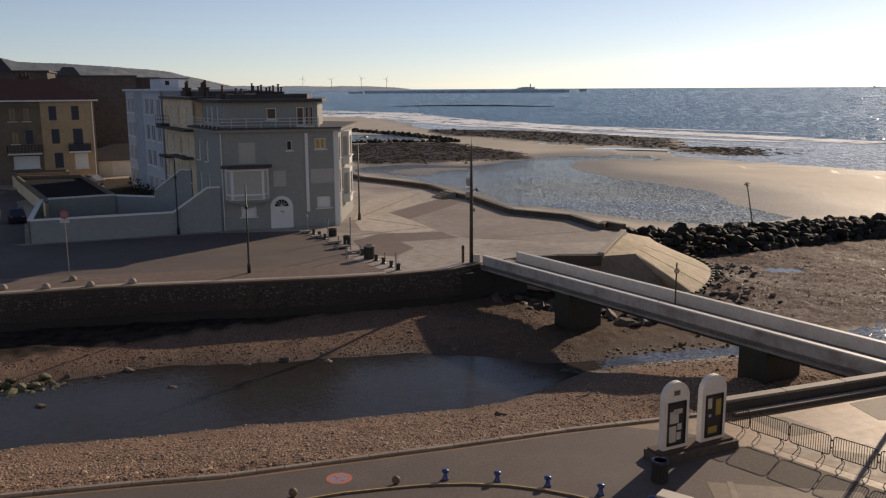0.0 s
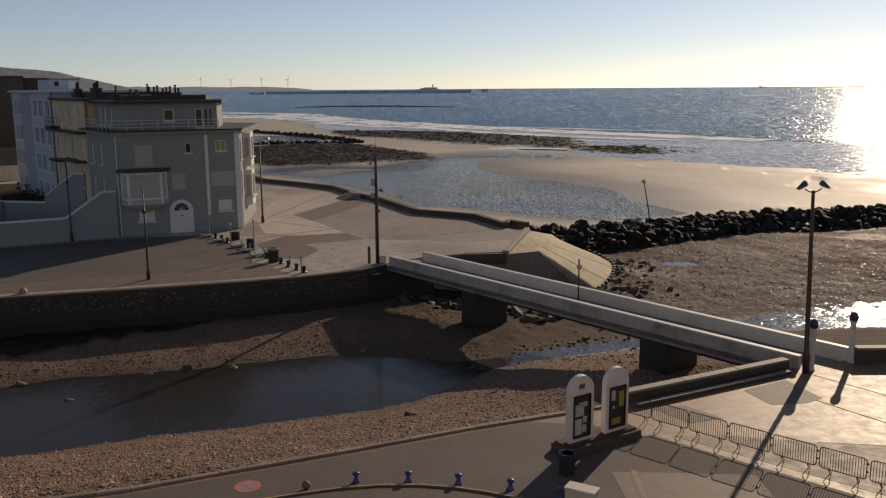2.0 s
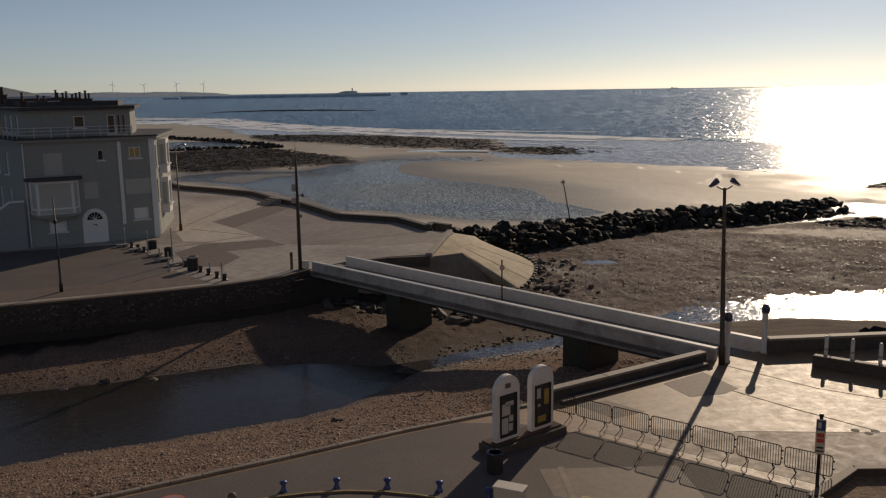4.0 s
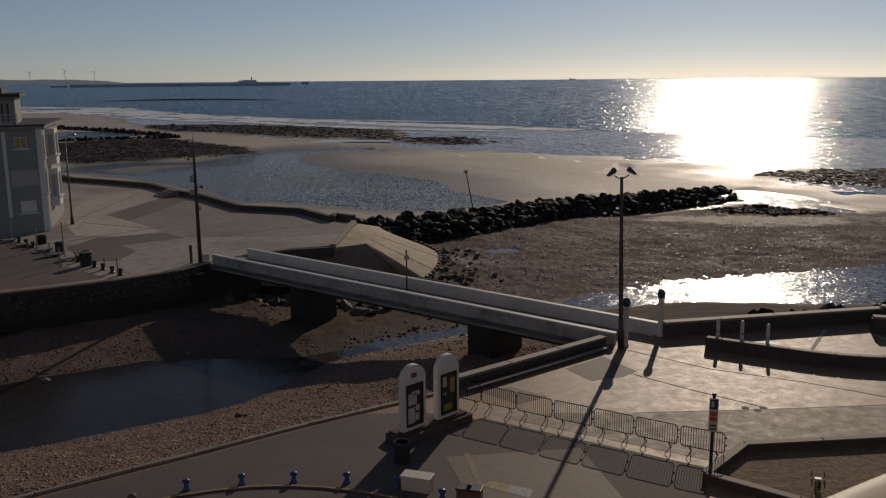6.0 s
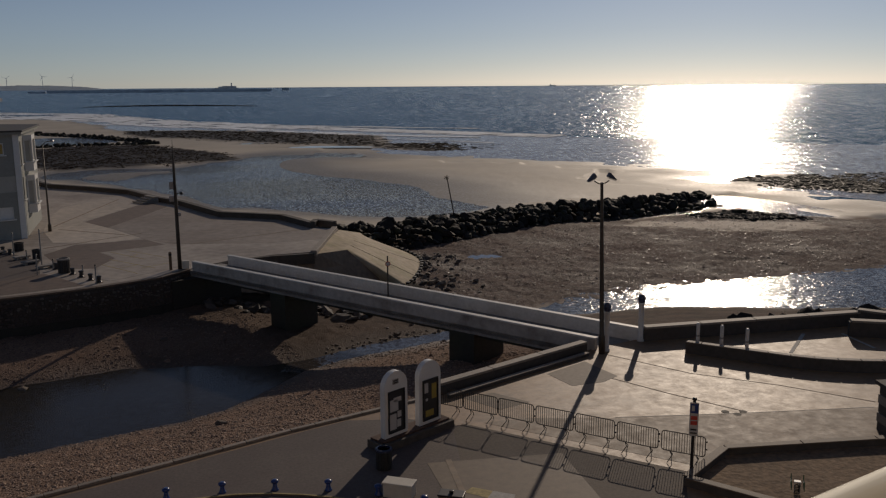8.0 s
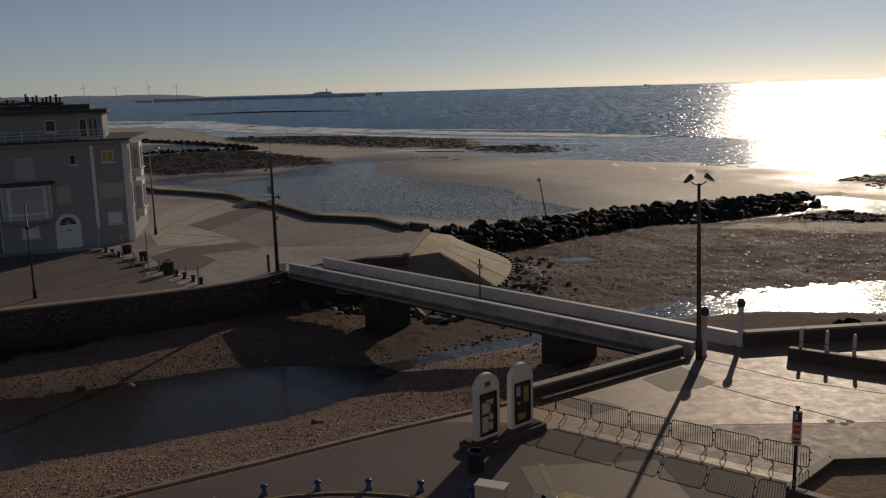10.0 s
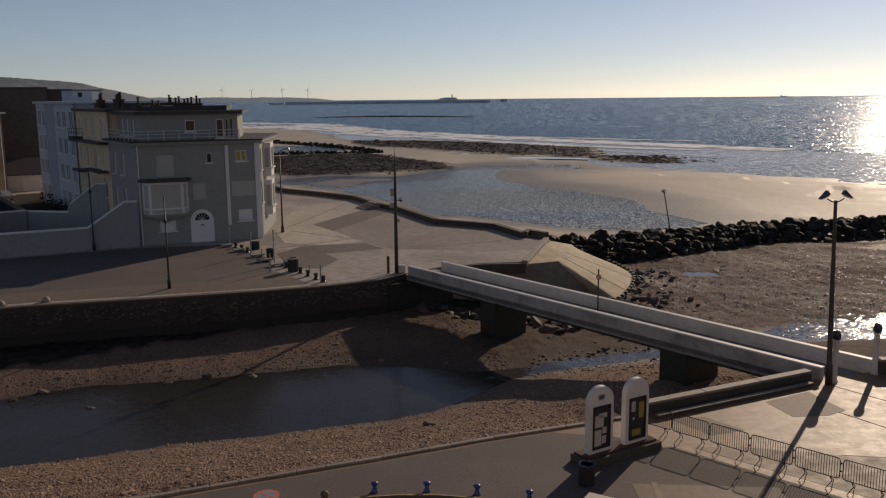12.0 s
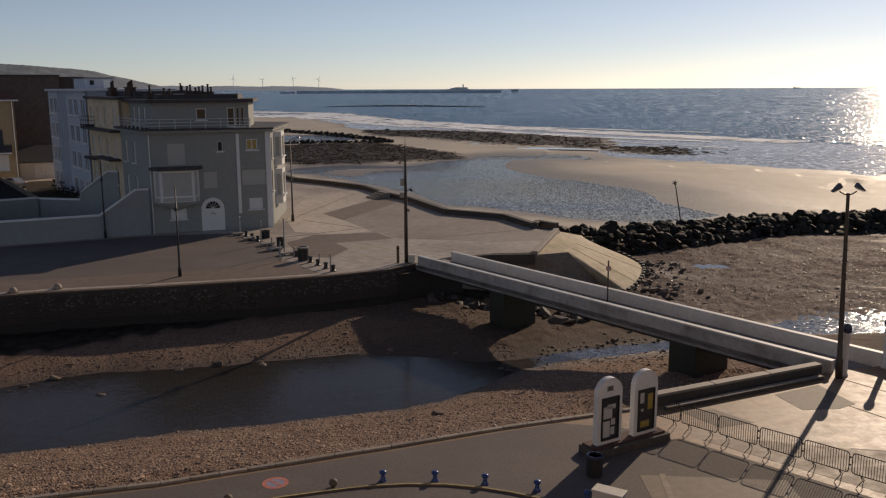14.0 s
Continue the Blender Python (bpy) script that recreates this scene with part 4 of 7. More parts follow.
# curved slipway bastion
def slipway():
    ob = thing("slipway", "algae-stained concrete slipway apron curving to the beach", "slipway", kind="structure")
    C0, C1, K = Vector((12.9, 69.75, -0.12)), Vector((17.05, 81.1, -0.12)), Vector((16.1, 72.6, -0.5))
    toe = smooth_line([(19.3, 72.0), (20.7, 71.2), (23.0, 75), (24.9, 79.8), (25.4, 83.4), (24.6, 89), (22.5, 93)], 0.55)
    bm = bmesh.new()
    rows, rows_co = [], []
    n = len(toe)
    for i, (x, y) in enumerate(toe):
        t = min(1.0, i / (n - 1) * 1.1)
        top = C0.lerp(C1, t)
        mid = K.lerp(Vector((20.0, 84.2, -1.1)), t)
        foot = Vector((x, y, -3.7))
        row = [top, top.lerp(mid, 0.5), mid] + [mid.lerp(foot, q) for q in (0.25, 0.5, 0.75, 1)]
        rows.append([bm.verts.new(v) for v in row])
        rows_co.append(row)
    for a, b in zip(rows, rows[1:]):
        for j in range(6):
            bm.faces.new((a[j], b[j], b[j + 1], a[j + 1]))
    part("apron", bm, "slip", ob, smooth=True)
    for i in (9, 19):
        if i < n:
            line = [v + Vector((0, 0, 0.012)) for v in rows_co[i]]
            bm = bmesh.new()
            path_tube(bm, [p[:] for p in line[2:]], 0.014, 5)
            part("slab_joint", bm, "concrete_b", ob)
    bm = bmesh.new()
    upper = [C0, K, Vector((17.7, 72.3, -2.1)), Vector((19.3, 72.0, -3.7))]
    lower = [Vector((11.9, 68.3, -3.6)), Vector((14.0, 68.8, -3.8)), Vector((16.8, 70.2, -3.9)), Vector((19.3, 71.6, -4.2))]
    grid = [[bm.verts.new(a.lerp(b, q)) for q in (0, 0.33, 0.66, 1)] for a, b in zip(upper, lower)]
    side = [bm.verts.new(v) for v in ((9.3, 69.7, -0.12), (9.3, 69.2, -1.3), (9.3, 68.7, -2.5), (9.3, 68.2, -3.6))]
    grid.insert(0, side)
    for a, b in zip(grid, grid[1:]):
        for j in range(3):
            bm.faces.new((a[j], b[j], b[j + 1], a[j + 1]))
    # the flank's shade is put into a darker concrete than the apron's
    part("shaded_apron", bm, "concrete_b", ob, "flank of the apron, its shade put into a darker concrete")
    bm = bmesh.new()
    box(bm, 12.2, 0.5, 0.5, along((12.75, 69.6), (16.95, 81.2)) @ pose(6.1, 0.1, -0.3), 0.05)
    part("coping", bm, "kerb", ob, "pale worn coping")
    for i in range(0, n - 6):
        (x, y), (x2, y2) = toe[i], toe[i + 1]
        bm = bmesh.new()
        box(bm, 0.5, 0.3, 0.85 + 0.3 * (i % 2), along((x, y), (x2, y2)) @ pose(0.25, -0.12, -4.65), 0.03)
        part("toe_block", bm, "wet_concrete", ob)
    return ob


slipway()
parapet("quay_wall", [(5.9, 68.75), (9.2, 69.5), (12.6, 69.4)], 0.35, 0.86, "sea_wall", "low dark wall at the head of the slipway", z=-0.78)

steps = thing("steps", "short concrete steps over the sea wall to the beach", "steps", along((0.4, 109.2), (3.9, 102.6)) @ pose(1.5, 0, 0))
for k in range(4):
    bm = bmesh.new()
    box(bm, 2.4, 0.5, 0.72 - 0.17 * k, pose(0, -0.5 - 0.5 * k + 0.0, 0), 0.02)
    part("step", bm, "grey_concrete", steps)


# ---- houses ----
def window(parent, m, w, h, look_of, sill=True, bars=1, frame_mat="white_paint", depth=0.14):
    """A window in an opening: frame with glazing bars, pane, sill. m: pose at the opening's lower left, x along the wall, y inwards."""
    bm = bmesh.new()
    t = min(0.09, w * 0.12)
    for x0, x1, z0, z1 in [(0, w, 0, t), (0, w, h - t, h), (0, t, t, h - t), (w - t, w, t, h - t)] + \
            [(w * (i + 1) / (bars + 1) - t * 0.4, w * (i + 1) / (bars + 1) + t * 0.4, t, h - t) for i in range(bars)]:
        box(bm, x1 - x0, 0.08, z1 - z0, m @ pose((x0 + x1) / 2, depth, z0))
    ob = part("window", bm, frame_mat, parent)
    bm = bmesh.new()
    box(bm, w - 0.02, 0.03, h - 0.02, m @ pose(w / 2, depth + 0.03, 0.01))
    pane = {"dark": "glass_dark", "shutter": "shutter", "yellow": "lit_pane_yellow", "curtain": "curtain", "white": "white_paint", "wood": "wood", "blue": "shutter_blue", "glass": "glass_blue"}[look_of]
    part("pane" if look_of == "dark" else "blind", bm, pane, ob)
    if sill:
        bm = bmesh.new()
        box(bm, w + 0.3, 0.28, 0.1, m @ pose(w / 2, -0.04, -0.1), 0.015)
        part("sill", bm, "white_paint", ob)
    return ob


def facade(parent, p, q, z0, z1, material, windows=(), thick=0.3, name="wall", label=""):
    """A wall from p to q (plan, outer face on the right of that way) with windows (u0, u1, z0, z1, look, bars)."""
    w = length(p, q)
    m = along(p, q)
    bm = bmesh.new()
    wall_sheet(bm, w, z1, thick, [v[:4] for v in windows], m, z0)
    ob = part(name, bm, material, parent, label)
    for v in windows:
        shut = v[4] == "blue"
        window(parent, m @ pose(v[0], 0, v[2]), v[1] - v[0], v[3] - v[2], v[4], bars=v[5] if len(v) > 5 else 1, sill=not shut, frame_mat="shutter_blue" if shut else "beige" if v[4] == "curtain" else "white_paint", depth=0.05 if shut or v[4] == "glass" else 0.14)
    return ob


def on_line(p, q, u, off=0.0, z=0.0):
    """The point u along p to q, off metres outwards (to the right)."""
    d = length(p, q)
    dx, dy = (q[0] - p[0]) / d, (q[1] - p[1]) / d
    return (p[0] + dx * u + dy * off, p[1] + dy * u - dx * off)


def railing(parent, pts, z, h, material, post_step=1.2, rails=3, r=0.025):
    for p, q in zip(pts, pts[1:]):
        bm = bmesh.new()
        d = length(p, q)
        for k in range(rails):
            zz = z + h * (k + 1) / rails
            tube(bm, (*p, zz), (*q, zz), r, seg=6)
        n = max(1, round(d / post_step))
        for i in range(n + 1):
            x, y = on_line(p, q, d * i / n)
            tube(bm, (x, y, z - 0.05), (x, y, z + h), r * 1.15, seg=6)
        part("railing", bm, material, parent, "thin white metal railing" if material == "rail_white" else "dark iron railing")


def chimney_stack(parent, x, y, z, w, d, h, pots, ang=0.0):
    bm = bmesh.new()
    m = pose(x, y, z, 0, 0, ang)
    box(bm, w, d, h, m, 0.02)
    box(bm, w + 0.16, d + 0.16, 0.12, m @ pose(0, 0, h), 0.02)
    ob = part("chimney", bm, "chimney", parent)
    for i in range(pots):
        bm = bmesh.new()
        u = (i + 0.5) / pots * w - w / 2
        tall = (0.36, 0.5, 0.3, 0.62, 0.42)[(i * 2 + int(abs(x) * 7)) % 5]
        lathe(bm, [(0.11, 0), (0.12, 0.05), (0.085, tall), (0.13, tall + 0.06), (0.13, tall + 0.13), (0.05, tall + 0.14)], 8, m @ pose(u + 0.06 * math.sin(i * 4.1 + x), 0, h + 0.1))
        part("chimney_pot", bm, "pot", ob)
    return ob


FL, FR = (-21.0, 82.75), (-10.35, 85.9)
FW = length(FL, FR)
RB = (-10.2, 98.0)
LB = (-25.6, 90.6)
UB = (-16.5, 101)


def grey_house():
    ob = thing("corner_house", "grey-green rendered corner house with bay window and roof terrace", "house")
    m = along(FL, FR)
    k = FW / 201.0

    def u(px):
        return (px - 397) * k

    def z(py):
        return 6.12 + (292 - py) * 0.0545

    front = [(u(427), u(453), z(382), z(362), "white", 0), (u(484), u(506), z(330), z(302), "shutter", 0), (u(509), u(518), z(267), z(250), "dark", 0),
             (u(558), u(577), z(266), z(247), "yellow", 1), (u(549), u(592), z(327), z(301), "shutter", 0), (u(559), u(583), z(371), z(351), "white", 0),
             (u(427), u(455), z(288), z(252), "shutter", 0)]
    door = (u(477), u(516), 0.0, 2.35)
    bm = bmesh.new()
    wall_sheet(bm, FW, 9.3, 0.35, [v[:4] for v in front] + [door], m, -0.6)
    part("wall", bm, "facade", ob)
    for v in front:
        window(ob, m @ pose(v[0], 0, v[2]), v[1] - v[0], v[3] - v[2], v[4], sill=v[4] != "shutter", bars=v[5], frame_mat="shutter" if v[4] == "shutter" else "white_paint", depth=0.06 if v[4] == "shutter" else 0.14)
    # arched door
    w = door[1] - door[0]
    bm = bmesh.new()
    arch = [(0, 0), (w, 0)] + [(w / 2 + w / 2 * math.cos(a), 2.05 + w / 2 * math.sin(a)) for a in np.linspace(0, math.pi, 13)]
    a = [bm.verts.new(m @ Vector((door[0] + x, -0.06, zz))) for x, zz in arch]
    b = [bm.verts.new(m @ Vector((door[0] + x, 0.12, zz))) for x, zz in arch]
    for i in range(len(arch)):
        j = (i + 1) % len(arch)
        bm.faces.new((a[i], a[j], b[j], b[i]))
    bm.faces.new(a)
    bm.faces.new(b[::-1])
    d = part("door", bm, "white_paint", ob, "white arched front door with a dark fanlight")
    bm = bmesh.new()
    fan = [(w / 2 + 0.62 * w / 2 * math.cos(t), 2.12 + 0.62 * w / 2 * math.sin(t)) for t in np.linspace(0, math.pi, 11)]
    a = [bm.verts.new(m @ Vector((door[0] + x, -0.075, zz))) for x, zz in fan]
    b = [bm.verts.new(m @ Vector((door[0] + x, -0.055, zz))) for x, zz in fan]
    for i in range(len(fan)):
        j = (i + 1) % len(fan)
        bm.faces.new((a[i], a[j], b[j], b[i]))
    bm.faces.new(a)
    part("fanlight", bm, "glass_dark", d, "dark glazed fanlight")
    bm = bmesh.new()
    for i in range(5):
        t = math.pi * (i + 1) / 6
        tube(bm, m @ Vector((door[0] + w / 2, -0.08, 2.12)), m @ Vector((door[0] + w / 2 + 0.6 * w / 2 * math.cos(t), -0.08, 2.12 + 0.6 * w / 2 * math.sin(t))), 0.02, seg=5)
    part("glazing_bar", bm, "white_paint", d)
    bm = bmesh.new()
    box(bm, 0.34, 0.05, 0.06, m @ pose(door[0] + w / 2 - 0.02, -0.09, 1.62), 0.02)
    box(bm, 0.05, 0.05, 0.16, m @ pose(door[0] + w / 2 + 0.14, -0.09, 1.48), 0.02)
    part("handle", bm, "metal_dark", d, "dark door fitting")
    # pilasters and corner
    for px, ww in ((543, 0.3), (598.5, 0.5)):
        bm = bmesh.new()
        box(bm, ww, 0.1, 8.8 - (1.2 if px < 560 else -0.6), m @ pose(u(px) - (0.2 if px > 590 else 0), -0.04, 1.5 if px < 560 else 0.0), 0.01)
        part("pilaster", bm, "white_paint", ob, "white painted pilaster")
    bm = bmesh.new()
    tube(bm, m @ Vector((0.05, -0.1, 0)), m @ Vector((0.05, -0.1, 9.2)), 0.05, seg=7)
    part("drainpipe", bm, "white_paint", ob, "pale drainpipe")
    # bay window
    x0, x1 = u(402), u(476)
    bayp = [(x0, 0.0), (x0 + 0.55, -0.85), (x1 - 0.55, -0.85), (x1, 0.0)]
    bay = [(m @ Vector((x, y, 0))).xy[:] for x, y in bayp]
    zb0, zb1 = z(352), z(296)
    bm = bmesh.new()
    prism(bm, [(m @ Vector((x, y, 0))).xy[:] for x, y in [(x0 - 0.12, 0.0), (x0 + 0.5, -0.95), (x1 - 0.5, -0.95), (x1 + 0.12, 0.0)]], zb0 - 0.12, zb0 + 0.1)
    for i in range(6):
        s = 1 - 0.15 * (i + 1)
        cx = (x0 + x1) / 2
        prism(bm, [(m @ Vector((cx + (x - cx) * s, y * s, 0))).xy[:] for x, y in bayp], zb0 - 0.12 - 0.11 * (i + 1), zb0 - 0.12 - 0.11 * i)
    part("bay_base", bm, "facade", ob, "moulded corbel under the bay")
    for p, q in zip(bay, bay[1:]):
        ww = length(p, q)
        n = 1
        hs = []
        for i in range(n):
            hs.append((0.1 + i * (ww - 0.1) / n, (i + 1) * (ww - 0.1) / n, zb0 + 0.55, zb1 - 0.15))
        bm = bmesh.new()
        wall_sheet(bm, ww, zb1, 0.15, hs, along(p, q), zb0 + 0.1)
        joinery = part("bay_wall", bm, "white_paint", ob, "white bay window joinery")
        bm = bmesh.new()
        box(bm, ww - 0.3, 0.03, 0.36, along(p, q) @ pose(ww / 2, -0.005, zb0 + 0.15), 0.008)
        part("panel", bm, "shutter", joinery)
        for hh in hs:
            window(ob, along(p, q) @ pose(hh[0], 0, hh[2]), hh[1] - hh[0], hh[3] - hh[2], "shutter", sill=False, bars=0, depth=0.08)
    bm = bmesh.new()
    prism(bm, [(m @ Vector((x, y, 0))).xy[:] for x, y in [(x0 - 0.35, 0.0), (x0 + 0.35, -1.2), (x1 - 0.35, -1.2), (x1 + 0.35, 0.0)]], zb1, zb1 + 0.3)
    part("bay_roof", bm, "roof_dark", ob, "dark flat roof of the bay")
    # sea side with oriels
    w = length(FR, RB)
    facade(ob, FR, RB, -0.6, 9.3, "facade", [(0.9, 1.6, 6.6, 8.6, "dark", 0), (0.9, 1.6, 3.4, 5.4, "dark", 0)])
    for zz0, zz1 in ((5.9, 8.9), (2.0, 5.2)):
        ms = along(FR, RB) @ pose(4.6, 0, 0)
        pts = [(-1.4, 0.0), (-1.0, -0.7), (1.2, -0.7), (1.6, 0)]
        bay = [(ms @ Vector((x, y, 0))).xy[:] for x, y in pts]
        for p, q in zip(bay, bay[1:]):
            ww = length(p, q)
            facade(ob, p, q, zz0, zz1, "white_paint", [(0.12, ww - 0.12, zz0 + 0.7, zz1 - 0.3, "shutter", 0)], 0.12, "oriel", "white oriel window")
        for zs in (zz0 - 0.15, zz1):
            bm = bmesh.new()
            prism(bm, bay, zs, zs + 0.15)
            part("oriel_slab", bm, "white_paint", ob)
    # street side
    facade(ob, LB, FL, -0.6, 9.3, "facade", [(1.2, 2.2, 6.3, 8.3, "shutter", 0), (4.0, 5.0, 6.3, 8.3, "shutter", 0), (1.2, 2.2, 2.8, 5.0, "shutter", 0), (4.2, 5.2, 2.8, 5.0, "shutter", 0)])
    facade(ob, RB, UB, -0.6, 9.3, "facade")
    facade(ob, UB, LB, -0.6, 9.3, "facade")
    # terrace slab, upper storey, roof
    core = [FL, FR, RB, UB, LB]

    def grown(g):
        c = (sum(p[0] for p in core) / 5, sum(p[1] for p in core) / 5)
        return [(c[0] + (x - c[0]) * g, c[1] + (y - c[1]) * g) for x, y in core]

    bm = bmesh.new()
    prism(bm, grown(1.06), 9.3, 9.52)
    part("terrace_slab", bm, "facade", ob)
    bm = bmesh.new()
    prism(bm, grown(1.075), 9.52, 9.66)
    part("terrace_edge", bm, "roof_dark", ob, "dark terrace edging")
    g = grown(1.04)
    railing(ob, [g[4], g[0], on_line(g[0], g[1], FW * 0.86)], 9.66, 0.9, "rail_white", 1.4, 3, 0.034)
    A, B = on_line(FL, FR, 0.5, -1.0), on_line(FL, FR, FW * 0.845, -1.0)
    C, D, E2 = (B[0] - 0.6, B[1] + 8), (UB[0] - 1.5, UB[1] - 2), (LB[0] + 0.9, LB[1] + 0.4)
    W2 = length(A, B)
    s = W2 / (562 - 400)
    top = 12.05
    facade(ob, A, B, 9.6, top, "facade", [((473 - 400) * s, (490 - 400) * s, 10.4, 11.5, "wood", 0), ((525 - 400) * s, (538 - 400) * s, 9.75, 11.55, "wood", 0), ((541 - 400) * s, (546 - 400) * s, 9.75, 11.55, "wood", 0), ((549 - 400) * s, (554 - 400) * s, 9.75, 11.55, "wood", 0)], name="upper_wall")
    facade(ob, B, C, 9.6, top, "facade", name="upper_wall")
    facade(ob, C, D, 9.6, top, "facade", name="upper_wall")
    facade(ob, D, E2, 9.6, top, "facade", name="upper_wall")
    facade(ob, E2, A, 9.6, top, "facade", [(1.2, 2.0, 10.0, 11.6, "white", 0), (3.0, 3.9, 10.0, 11.6, "white", 0), (5.2, 6.0, 10.0, 11.6, "white", 0)], name="upper_wall")
    up = [A, B, C, D, E2]
    c = (sum(p[0] for p in up) / 5, sum(p[1] for p in up) / 5)
    bm = bmesh.new()
    prism(bm, [(c[0] + (x - c[0]) * 1.1, c[1] + (y - c[1]) * 1.1) for x, y in up], top, top + 0.3)
    prism(bm, [(c[0] + (x - c[0]) * 0.8, c[1] + (y - c[1]) * 0.8) for x, y in up], top + 0.3, top + 0.75)
    part("roof", bm, "roof_dark", ob, "dark flat roof with clutter")
    for px, off, ww, hh, pots in ((402, -2.0, 0.5, 0.45, 1), (431, -3.0, 0.9, 0.45, 2), (467, -2.6, 0.8, 0.5, 2), (492, -2.8, 1.9, 0.55, 5)):
        x, y = on_line(A, B, (px - 400) * s, off)
        chimney_stack(ob, x, y, top + 0.3, ww, 0.55, hh, pots, 17)
    # planters by the door
    return ob


grey_house()


def row_house(name, label, p, q, depth, top, material, windows, balconies=(), roof="roof_dark", ribs=(), stacks=(), upper=0.55):
    """A terrace house whose front runs from p to q along the street."""
    ob = thing(name, label, "house")
    d = length(p, q)
    nx, ny = -(q[1] - p[1]) / d, (q[0] - p[0]) / d
    pb, qb = (p[0] + nx * depth, p[1] + ny * depth), (q[0] + nx * depth, q[1] + ny * depth)
    facade(ob, p, q, -0.6, top, material, windows)
    facade(ob, q, qb, -0.6, top, material)
    facade(ob, qb, pb, -0.6, top, material)
    facade(ob, pb, p, -0.6, top, material)
    bm = bmesh.new()
    m = along(p, q)
    box(bm, d + 0.5, depth + 0.6, 0.28, m @ pose(d / 2, depth / 2 - 0.05, top), 0.02)
    if upper:
        box(bm, d * 0.86, depth * 0.7, upper, m @ pose(d / 2, depth / 2 + 0.4, top + 0.28))
    part("roof", bm, roof, ob)
    for u0, u1, zz, out, railed in balconies:
        bm = bmesh.new()
        box(bm, u1 - u0, out, 0.22, m @ pose((u0 + u1) / 2, -out / 2, zz), 0.02)
        part("balcony", bm, "roof_dark", ob, "dark-edged balcony slab")
        a, b, c2, e = [(m @ Vector((x, y, 0))).xy[:] for x, y in ((u0, 0), (u0, -out + 0.06), (u1, -out + 0.06), (u1, 0))]
        if railed:
            railing(ob, [a, b, c2, e], zz + 0.2, 0.9, "metal_dark", 0.8, 2, 0.02)
    for u0 in ribs:
        bm = bmesh.new()
        box(bm, 0.22, 0.25, top + 0.4, m @ pose(u0, -0.12, -0.4), 0.01)
        part("rib", bm, material, ob)
    for u0, v0, ww, hh, pots in stacks:
        x, y = (m @ Vector((u0, v0, 0))).xy
        chimney_stack(ob, x, y, top + 0.28, ww, 0.6, hh, pots, math.degrees(math.atan2(q[1] - p[1], q[0] - p[0])))
    return ob


def street(s, off=0.0):
    """A point of the row's building line, s metres up the street."""
    return (-21.2 - 0.5 * s + 0.86 * off, 83.1 + 0.86 * s + 0.5 * off)


row_house("row_house", "cream rendered terrace house with dark-edged balconies", street(22.3), street(8.8), 10, 12.25, "cream",
          [(a, a + 1.0, z0, z0 + 1.9, "wood" if k == 2 and z0 == 6.4 else "shutter", 1) for z0 in (0.9, 3.6, 6.4, 9.6) for k, a in enumerate((1.2, 4.2, 7.2, 10.6))],
          [(6.5, 12.8, 6.1, 1.1, False), (0.6, 4.0, 5.7, 0.9, False), (0.4, 13.2, 9.0, 1.0, False), (0.3, 2.8, 9.25, 1.0, True)], stacks=[(5, 1.6, 1.3, 0.8, 3), (10.5, 2.0, 2.0, 0.85, 4), (11.5, 7, 0.8, 0.5, 2)])
row_house("row_house", "bluish-white four-storey house with paired windows and ribs", street(44), street(22.9), 10, 13.0, "blue_white",
          [(a, a + 2.0, z0, z0 + 2.0, "glass", 1) for z0 in (0.8, 4.0, 7.1, 10.2) for a in (0.8, 3.5, 12.0, 14.8, 18.2)], ribs=(6.6, 7.9, 9.2, 10.5), roof="blue_white", upper=0)
hut_m = along(street(40), street(24)) @ pose(3.0, 4.25, 13.28)
roof_hut = thing("roof_hut", "pale blue stair hut on the flat roof", "roof hut", hut_m)
bm = bmesh.new()
box(bm, 6.0, 3.5, 1.3, None, 0.02)
part("body", bm, "blue_white", roof_hut)
bm = bmesh.new()
box(bm, 6.3, 3.8, 0.1, pose(0, 0, 1.3), 0.02)
part("roof", bm, "roof_dark", roof_hut)
bm = bmesh.new()
box(bm, 0.05, 0.5, 0.55, pose(3.02, -0.9, 0.5), 0.01)
part("window", bm, "glass_dark", roof_hut)
bm = bmesh.new()
box(bm, 0.05, 0.8, 1.1, pose(3.02, 0.9, 0.05), 0.01)
part("door", bm, "white_paint", roof_hut)


